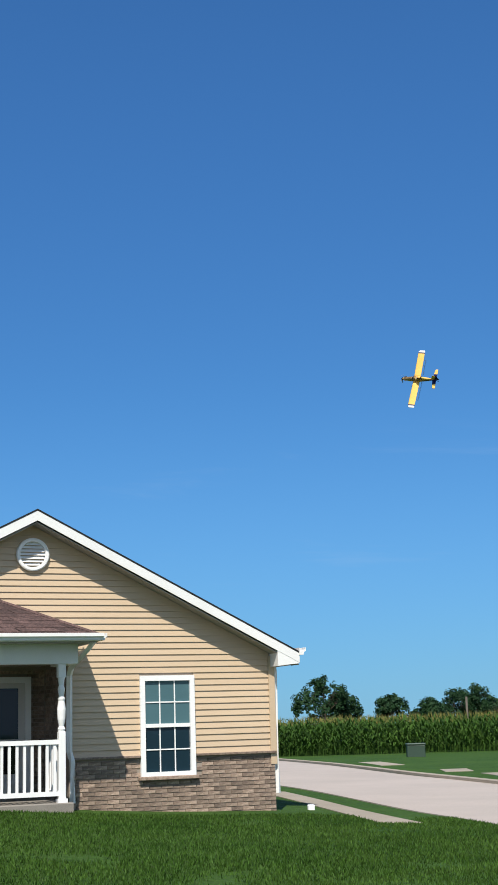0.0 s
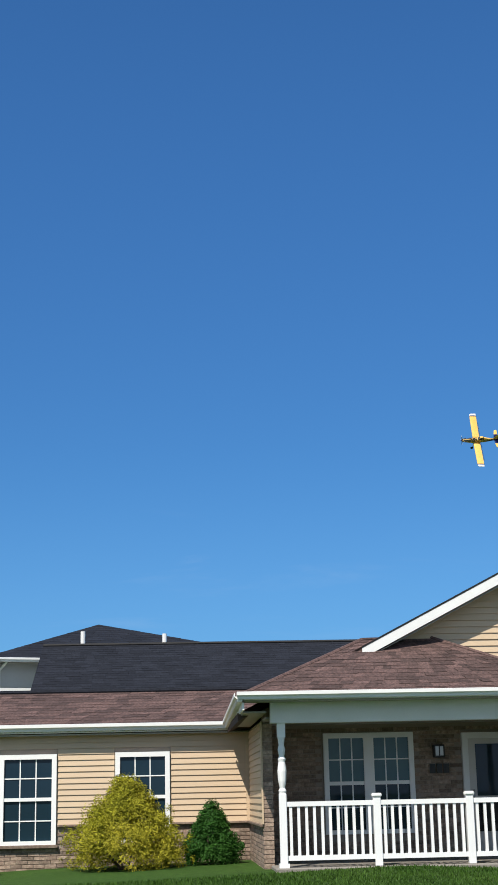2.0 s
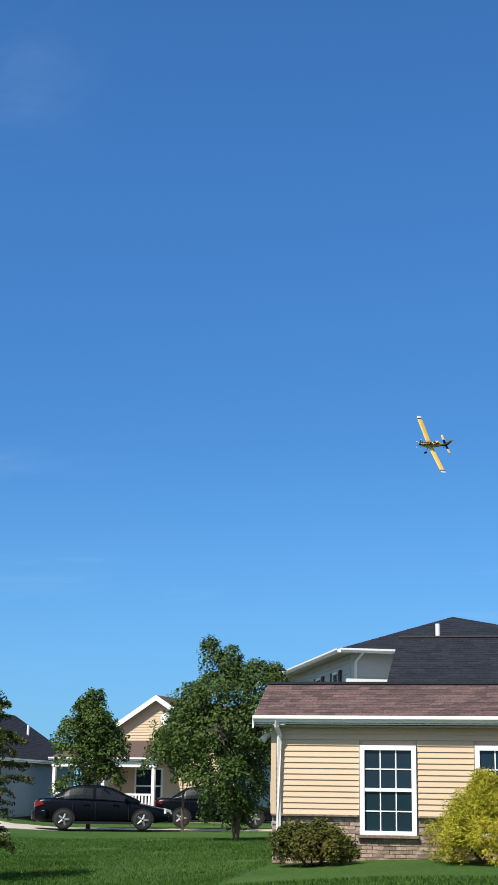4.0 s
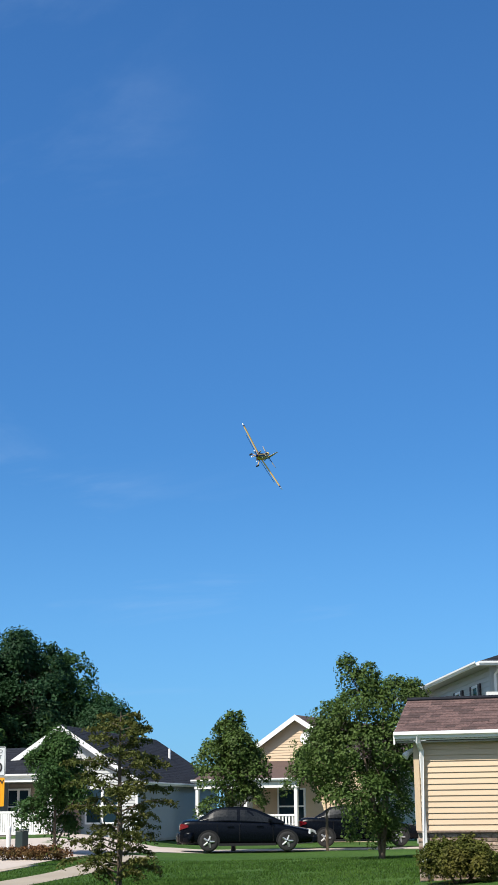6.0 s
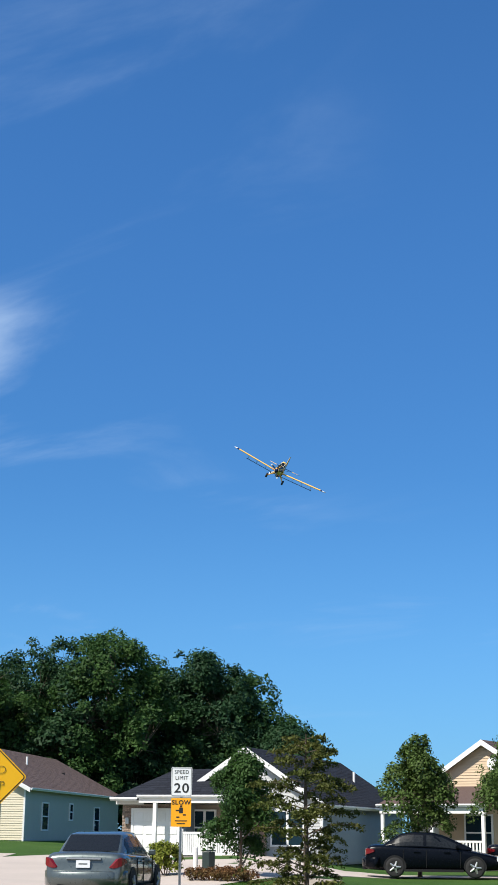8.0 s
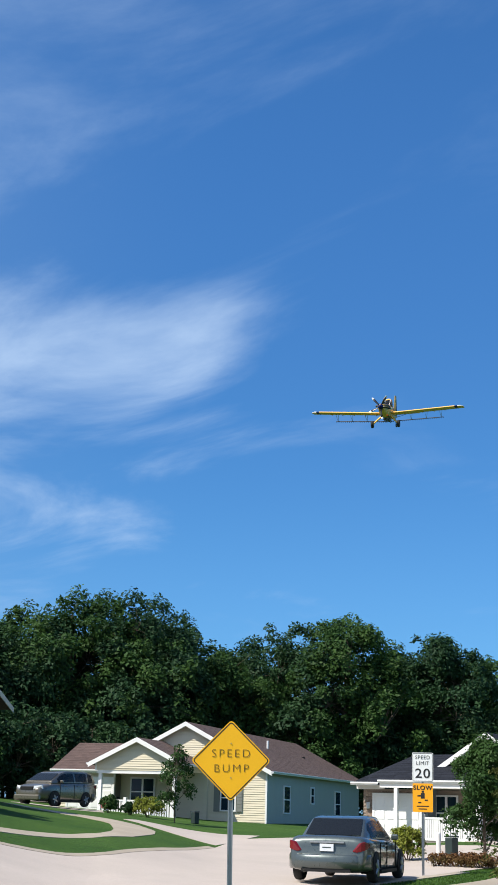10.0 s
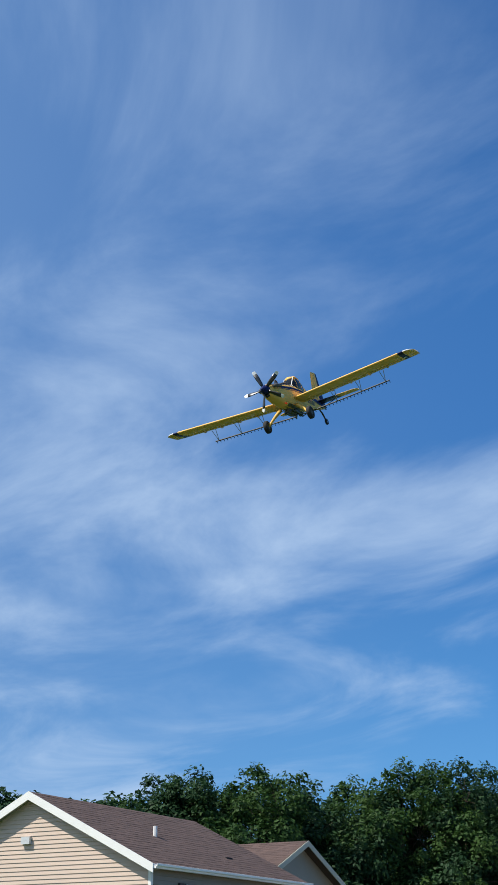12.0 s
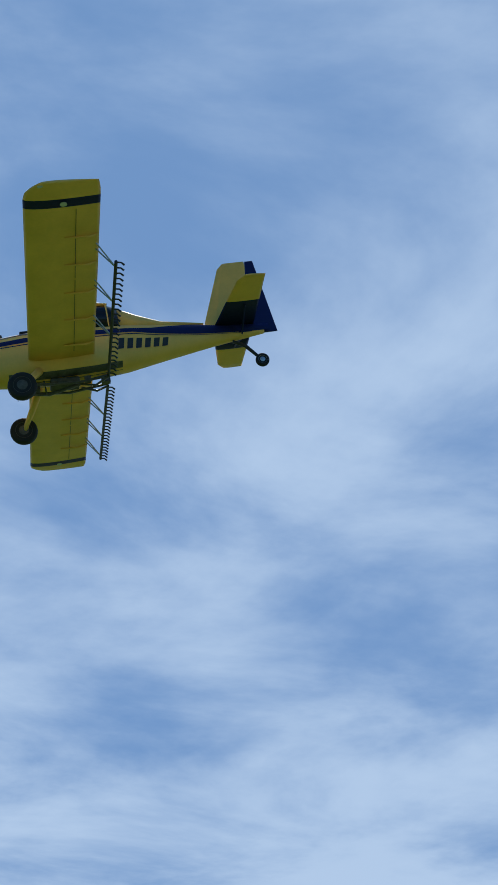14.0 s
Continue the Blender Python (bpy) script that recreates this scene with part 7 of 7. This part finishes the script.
build_shrub(house_1(-3.75, 25.4), 1.56, 0.72, LEAF_RUST, "low rusty green barberry shrub against brick", 7, 19000, 0.030, ragged=0.12, shoots=0.25, tufts=300, clump=0.085)

# trees between the houses
BIRCH_LOBES = [((x, y, z), (r, r, h)) for x, y, z, r, h in ((-1.40, 0.1, 2.9, 0.75, 0.75), (-0.30, 0.0, 2.8, 1.05, 0.85), (0.45, -0.2, 3.1, 0.75, 0.80), (-0.45, 0.2, 3.95, 0.98, 0.66), (0.45, 0.1, 4.30, 0.72, 0.50),
               (1.00, 0.0, 4.40, 0.38, 0.34), (-0.62, 0.0, 4.70, 0.46, 0.40), (-0.85, 0.0, 5.20, 0.15, 0.26), (-0.25, 0.1, 4.95, 0.24, 0.32), (-0.30, -0.2, 1.65, 0.90, 0.75), (0.25, 0.2, 1.40, 0.62, 0.80), (-0.35, 0.3, 0.90, 0.62, 0.50),
               (0.40, 0.0, 2.20, 0.60, 0.60), (-1.25, 0.0, 3.75, 0.48, 0.42), (0.15, -0.2, 0.72, 0.55, 0.42))]
build_tree(at(25.35, 40.0), 5.5, 1.7, LEAF_BIRCH, "leafy green river birch clump beside the tan bungalow", 11, 38000, 0.048, trunk=0.042, lobes=BIRCH_LOBES, clump=0.27, stems=4, turn=25.3, shoots=0.2, tufts=520, core=0.35)
build_tree(at(27.45, 49.5), 4.4, 1.45, LEAF_BIRCH, "thin young leafy tree by the parked cars", 12, 15000, 0.055, base=0.36, trunk=0.05, lobes=9, clump=0.27, shoots=0.2, core=0.35, tufts=240)
build_tree(at(31.1, 51.0), 5.0, 1.45, LEAF_BIRCH, "rounded young street tree with pale green leaves", 13, 19000, 0.06, core=0.35, tufts=300, base=0.22, trunk=0.07, lobes=10, clump=0.28, taper=0.4, shoots=0.2)
build_cypress(at(35.5, 25.5), 3.3, 1.02, LEAF_CYPRESS, "feathery young cypress tree with thin brownish green foliage", 14)
build_tree(at(38.0, 44.0), 3.85, 1.15, LEAF_OAK, "small leafy tree with glossy green crown by the sidewalk", 15, 17000, 0.055, core=0.35, tufts=260, base=0.15, trunk=0.05, lobes=9, clump=0.26, taper=0.35, shoots=0.2)
build_tree(at(50.0, 64.0), 3.5, 1.0, LEAF_OAK, "small young tree before the porch railing", 16, 3000, 0.065, base=0.22, trunk=0.04, lobes=8, clump=0.26, shoots=0.3, tufts=60)
build_tree(at(57.9, 47.0), 3.0, 0.8, LEAF_OAK, "slender small tree beside the rose house wall", 17, 3200, 0.055, base=0.12, trunk=0.04, lobes=8, clump=0.22, taper=0.4, shoots=0.25)
for az, d, w, hh, m, lb in ((40.9, 46.0, 1.3, 1.1, LEAF_LIME, "lime green shrub beside the garage"), (52.55, 67.2, 0.9, 0.80, LEAF_OAK, "clipped green shrub by the porch"),
                            (51.75, 67.0, 0.8, 0.55, LEAF_DARK, "low dark green shrub by the porch"), (51.0, 66.8, 1.5, 0.95, LEAF_LIME, "broad lime green shrub before the railing")):
    build_shrub(at(az, d), w, hh, m, lb, int(az * 10), 5000, 0.045)
for k in range(7):
    p = at(39.8 - 0.33 * k, 43.0 - 0.25 * k)
    build_shrub(p, 0.75, 0.40, LEAF_RED, "low reddish bedding shrub in the verge", 60 + k, 700, 0.040, ragged=0.4, shoots=0.4, tufts=26, clump=0.16)

# the wood behind the houses: bearing, distance, height over the eye line in degrees, spread, leaf
WOOD = ((36.6, 108, 3.9, 5.0), (38.2, 112, 6.0, 6.0), (39.6, 110, 6.9, 6.2), (41.4, 116, 6.4, 6.5), (43.4, 106, 7.7, 7.0), (45.2, 108, 7.3, 7.0), (47.2, 112, 6.4, 6.5),
        (48.8, 104, 6.3, 6.5), (50.8, 104, 7.6, 7.0), (52.6, 100, 8.2, 7.5), (54.3, 98, 8.2, 7.5), (56.4, 100, 6.9, 7.0), (58.4, 96, 7.2, 7.0), (60.3, 92, 8.2, 6.5), (62.4, 92, 8.2, 6.5),
        (64.6, 90, 8.0, 6.0), (66.8, 90, 7.9, 6.0), (69.2, 90, 7.9, 6.0), (72.0, 90, 8.0, 6.0), (74.8, 90, 8.2, 6.0), (77.5, 88, 8.6, 6.0), (80.4, 90, 8.0, 6.0), (84.5, 92, 7.2, 6.0), (91.5, 90, 8.3, 4.6), (103.0, 90, 10.6, 3.4))
for k, (az, d, el, w) in enumerate(WOOD):
    p = at(az, d)
    hh = 1.6 + (d - 0.1 * w) * math.tan(radians(el + (0.25 if az < 63 else -0.9))) - p.z
    near = az < 63
    build_tree(p, hh, w, LEAF_DARK if k % 3 != 1 else LEAF_OAK, "tall broadleaf tree in a dense dark wood", 100 + k, 40000 if near else 20000, 0.14 if near else 0.18, base=0.12, trunk=0.30,
               lobes=13, clump=0.85, taper=0.30, group="wood behind the houses", lit=1.7, shoots=0.16, tufts=330, core=0.5)
# undergrowth that closes the wood near the ground
for k in range(26):
    az = 36.0 + 2.3 * k
    p = at(az, (103 if az < 50 else 94) + (k * 7) % 9)
    build_tree(p, 6.5 + (k * 5) % 3, 4.4, LEAF_DARK, "dark leafy undergrowth at the edge of the wood", 200 + k, 9000, 0.17, base=0.10, trunk=0.12, lobes=9, clump=0.8, taper=0.2, group="undergrowth of the wood", lit=1.6, tufts=110)
for az, d in ((53.4, 91), (55.2, 88), (57.0, 86), (58.8, 84)):
    build_tree(at(az, d), 5.5, 3.4, LEAF_DARK, "dark leafy undergrowth at the edge of the wood", int(az * 10), 9000, 0.13, base=0.10, trunk=0.12, lobes=9, clump=0.6, taper=0.2, group="undergrowth of the wood", lit=1.6, tufts=130)

# bare dead limbs over the trees
def build_dead_tree(place, height, seed, lean):
    rng = random.Random(seed)
    t = thing("dead_tree", pose(*place), "bare grey dead tree with forked twigs", "tree", "dead trees")
    bm = bmesh.new()

    def grow(p, d, length, r, depth):
        q = p + d * length
        tube(bm, [p, p.lerp(q, 0.5) + Vector((rng.uniform(-1, 1), rng.uniform(-1, 1), 0)) * 0.05 * length, q], [r, r * 0.8, r * 0.6], 6)
        if depth:
            for k in range(2 if depth > 1 else 3):
                e = (d + Vector((rng.uniform(-0.5, 0.5), rng.uniform(-0.5, 0.5), rng.uniform(0.0, 0.4)))).normalized()
                grow(p.lerp(q, rng.uniform(0.55, 1.0)), e, length * rng.uniform(0.35, 0.62), r * 0.5, depth - 1)
    grow(Vector((0, 0, -0.3)), Vector((lean, 0, 1)).normalized(), height * 0.62, 0.16, 3)
    part("trunk", bm, BARK_GREY, t)


build_dead_tree(at(102.4, 60), 16.9, 4, 0.0)
build_dead_tree(at(101.5, 60), 14.7, 9, 0.02)

# trees and corn beyond the side street
for k, (az, d, el, w) in enumerate(((-11.4, 150, 1.95, 3.6), (-12.1, 152, 1.4, 2.4), (-14.0, 165, 1.15, 3.0), (-15.6, 160, 0.95, 2.4), (-16.5, 170, 1.2, 3.6), (-17.4, 172, 1.35, 3.8), (-18.5, 170, 1.0, 3.6), (-20.5, 170, 1.1, 3.6))):
    p = at(az, d)
    build_tree(p, 1.6 + d * math.tan(radians(el)) - p.z, w, LEAF_DARK, "round hedgerow tree beyond the corn field", 300 + k, 6000, 0.17, base=0.12, trunk=0.18, lobes=10, clump=0.6, taper=0.45, group="hedgerow trees", lit=1.6, shoots=0.2, tufts=130)


def build_corn():
    """Ranks of corn: each stalk with arching leaves and a tassel."""
    nr = np.random.default_rng(8)
    verts, faces, tas_v, tas_f = [], [], [], []
    x0, x1 = 4.0, 48.0
    for row in range(10):
        for x in np.arange(x0, x1, 0.22):
            d0 = 78.0 + (x - 14) * -0.30 + row * 0.8
            px, py = x + nr.uniform(-0.06, 0.06), d0 + nr.uniform(-0.08, 0.08)
            g = rise(px, py)
            hgt = nr.uniform(1.62, 2.0)
            for k in range(8 if row < 3 else 5):
                z = g + hgt * (0.12 + 0.80 * (k + nr.random()) / 8) if row < 3 else g + hgt * (0.45 + 0.5 * (k + nr.random()) / 5)
                a = nr.uniform(0, 6.283)
                ln = nr.uniform(0.35, 0.62)
                ca, sa = math.cos(a), math.sin(a)
                i = len(verts)
                w = 0.045
                verts += [(px - sa * w, py + ca * w, z), (px + sa * w, py - ca * w, z), (px + ca * ln * 0.55 + sa * w, py + sa * ln * 0.55 - ca * w, z + 0.26), (px + ca * ln * 0.55 - sa * w, py + sa * ln * 0.55 + ca * w, z + 0.26), (px + ca * ln, py + sa * ln, z + 0.06)]
                faces += [(i, i + 1, i + 2, i + 3), (i + 3, i + 2, i + 4)]
            i = len(verts)
            verts += [(px - 0.02, py, g), (px + 0.02, py, g), (px + 0.008, py, g + hgt), (px - 0.008, py, g + hgt)]
            faces.append((i, i + 1, i + 2, i + 3))
            for k in range(3):
                i = len(tas_v)
                a = nr.uniform(-0.12, 0.12)
                tas_v += [(px, py, g + hgt - 0.05), (px + 0.03, py, g + hgt - 0.05), (px + a, py + nr.uniform(-0.1, 0.1), g + hgt + nr.uniform(0.14, 0.30))]
                tas_f.append((i, i + 1, i + 2))
    c = raw("corn", verts, faces, CORN_LEAF)
    tagged(c, "dense ranks of tall green field corn in tassel", "corn", kind="stuff")
    raw("corn_tassels", tas_v, tas_f, CORN_TASSEL, c)
    f = boxes((4.0, 60.0, 83.0, 200.0, -0.6, 1.40))
    tagged(part("corn_field", f, CORN_LEAF), "unbroken field of corn beyond the front ranks", "corn", kind="stuff")


build_corn()


HOUSE_1_BACK = HOUSE_1.inverted()


def build_grass(name, spots, seed, n, hgt):
    """Blades over stretches of lawn given as (bearing from, to, distance from, to)."""
    nr = np.random.default_rng(seed)
    total = sum((b - a) * (d * d - c * c) for a, b, c, d in spots)
    verts, faces = [], []
    for a, b, c, d in spots:
        m = int(n * (b - a) * (d * d - c * c) / total)
        az, r = np.radians(nr.uniform(a, b, m)), np.sqrt(nr.uniform(c * c, d * d, m))
        for x, y in zip(-np.sin(az) * r, np.cos(az) * r):
            h = HOUSE_1_BACK @ Vector((x, y, 0))
            if (-4.65 < h.x < 9.8 and h.y > -2.4) or paved(x, y) or noise.noise(Vector((x * 0.8, y * 0.8, 3))) < -0.62 + 0.3 * nr.random():
                continue
            z = rise(x, y)
            t = nr.uniform(0, 6.283)
            w, l = nr.uniform(0.006, 0.014), hgt * nr.uniform(0.5, 1.3)
            i = len(verts)
            verts += [(x - w * math.cos(t), y - w * math.sin(t), z - 0.01), (x + w * math.cos(t), y + w * math.sin(t), z - 0.01),
                      (x + l * 0.5 * math.sin(t * 3), y + l * 0.5 * math.cos(t * 3), z + l)]
            faces.append((i, i + 1, i + 2))
    g = raw(name, verts, faces, GRASS_BLADE)
    tagged(g, "short green grass blades of a mown lawn", "grass", kind="stuff")


build_grass("grass", ((-20, 31, 11, 16.5), (-20, 31, 16.5, 24)), 5, 230000, 0.040)
build_grass("grass", ((31, 42, 15, 33), (42, 62, 14, 26)), 6, 110000, 0.045)
build_grass("grass", ((12, 42, 24, 42),), 7, 120000, 0.038)

# small things in the verge
p = at(-14.9, 68.0)
u = thing("utility_box", pose(*p, 0, 0, -10), "dark green transformer box in the far verge", "utility box")
part("cabinet", bevelled(boxes((-0.42, 0.42, -0.35, 0.35, -0.05, 0.54)), 0.03), BOX_GREEN, u)
part("lid", bevelled(boxes((-0.45, 0.45, -0.38, 0.38, 0.54, 0.63)), 0.03), BOX_GREEN, u)
p = at(-10.7, 25.2)
u = thing("drain_cap", pose(*p), "small white plastic cleanout cap in the grass", "pipe cap")
part("cap", bevelled(boxes((-0.06, 0.06, -0.06, 0.06, -0.02, 0.09)), 0.02), VINYL_WHITE, u)
p = at(-17.0, 150)
u = thing("utility_pole", pose(*p), "thin pale wooden pole beyond the corn", "pole")
part("shaft", bar((0, 0, -1), (0, 0, 4.2), 0.12), BARK_GREY, u)
p = at(39.25, 47.5)
u = thing("trash_bin", pose(*p), "dark green wheeled bin on the lawn edge", "bin")
part("tub", bevelled(boxes((-0.15, 0.15, -0.16, 0.16, 0.03, 0.56)), 0.03), BIN_GREEN, u)
part("lid", bevelled(boxes((-0.17, 0.17, -0.18, 0.17, 0.57, 0.62)), 0.015), BIN_GREEN, u)
p = at(39.75, 47.5)
u = thing("bollard", pose(*p), "short white round marker post on the lawn edge", "post")
part("tube", tube(bmesh.new(), [(0, 0, -0.1), (0, 0, 0.70), (0, 0, 0.74)], [0.08, 0.08, 0.06], 12), WHITE, u)
p = at(49.2, 66.0)
u = thing("trash_bin", pose(*p), "small black bin standing on the lawn", "bin")
part("tub", bevelled(boxes((-0.14, 0.14, -0.14, 0.14, 0.0, 0.50)), 0.03), BIN_GREEN, u)
part("lid", bevelled(boxes((-0.155, 0.155, -0.155, 0.155, 0.505, 0.55)), 0.015), BIN_GREEN, u)


# ---- what moves ----
FLIGHT = (
    (0, pose(103.00, 364.33, 93.34, 39.8, -74.1, 17.2)),
    (0.5, pose(77.86, 371.96, 94.29, 29.4, -76.5, 39.7)),
    (1, pose(50.01, 378.82, 95.01, 16.4, -76.9, 64.7)),
    (1.5, pose(21.14, 382.89, 95.20, 3.1, -75.7, 90.0)),
    (2, pose(-7.78, 382.40, 94.97, -3.7, -72.4, 109.1)),
    (2.5, pose(-35.93, 376.91, 93.67, -6.4, -69.4, 124.0)),
    (3, pose(-62.17, 367.15, 91.82, -10.1, -68.4, 140.1)),
    (3.5, pose(-86.45, 354.46, 89.95, -15.8, -69.0, 158.2)),
    (6, pose(-149.20, 260.16, 75.75, -19.1, -60.5, -146.4)),
    (6.5, pose(-149.92, 239.95, 71.66, -21.4, -54.9, -140.8)),
    (7, pose(-149.00, 221.74, 68.20, -23.3, -44.2, -135.7)),
    (9.5, pose(-108.94, 130.22, 47.47, -7.4, -4.8, -148.3)),
    (10, pose(-102.00, 114.52, 45.11, -7.3, -0.3, -148.5)),
    (10.5, pose(-94.27, 97.42, 42.67, -9.5, -0.1, -146.5)),
    (11, pose(-85.94, 79.44, 40.27, -10.5, -2.1, -145.4)),
    (11.5, pose(-77.67, 61.44, 38.05, -11.1, 2.7, -145.4)),
    (12, pose(-69.65, 42.68, 35.88, -13.2, 9.4, -146.3)),
    (12.5, pose(-60.58, 23.20, 33.27, -13.9, 4.5, -141.4)),
    (13, pose(-49.04, 2.06, 30.33, -15.2, -3.9, -132.3)),
    (13.5, pose(-33.22, -17.91, 26.84, -15.4, -6.6, -121.0)),
    (13.8, pose(-18.91, -28.69, 25.31, -13.5, -6.8, -111.0)),
    (14, pose(-7.57, -34.21, 24.48, -10.8, -5.5, -103.9)),
)


def motions():
    walk(crop_duster, [(t, m) for t, m in FLIGHT])
    walk(propeller, [(0.5 * i, pose(0, 4.14, 0.25, 0, 12 * i, 0)) for i in range(29)])


motions()
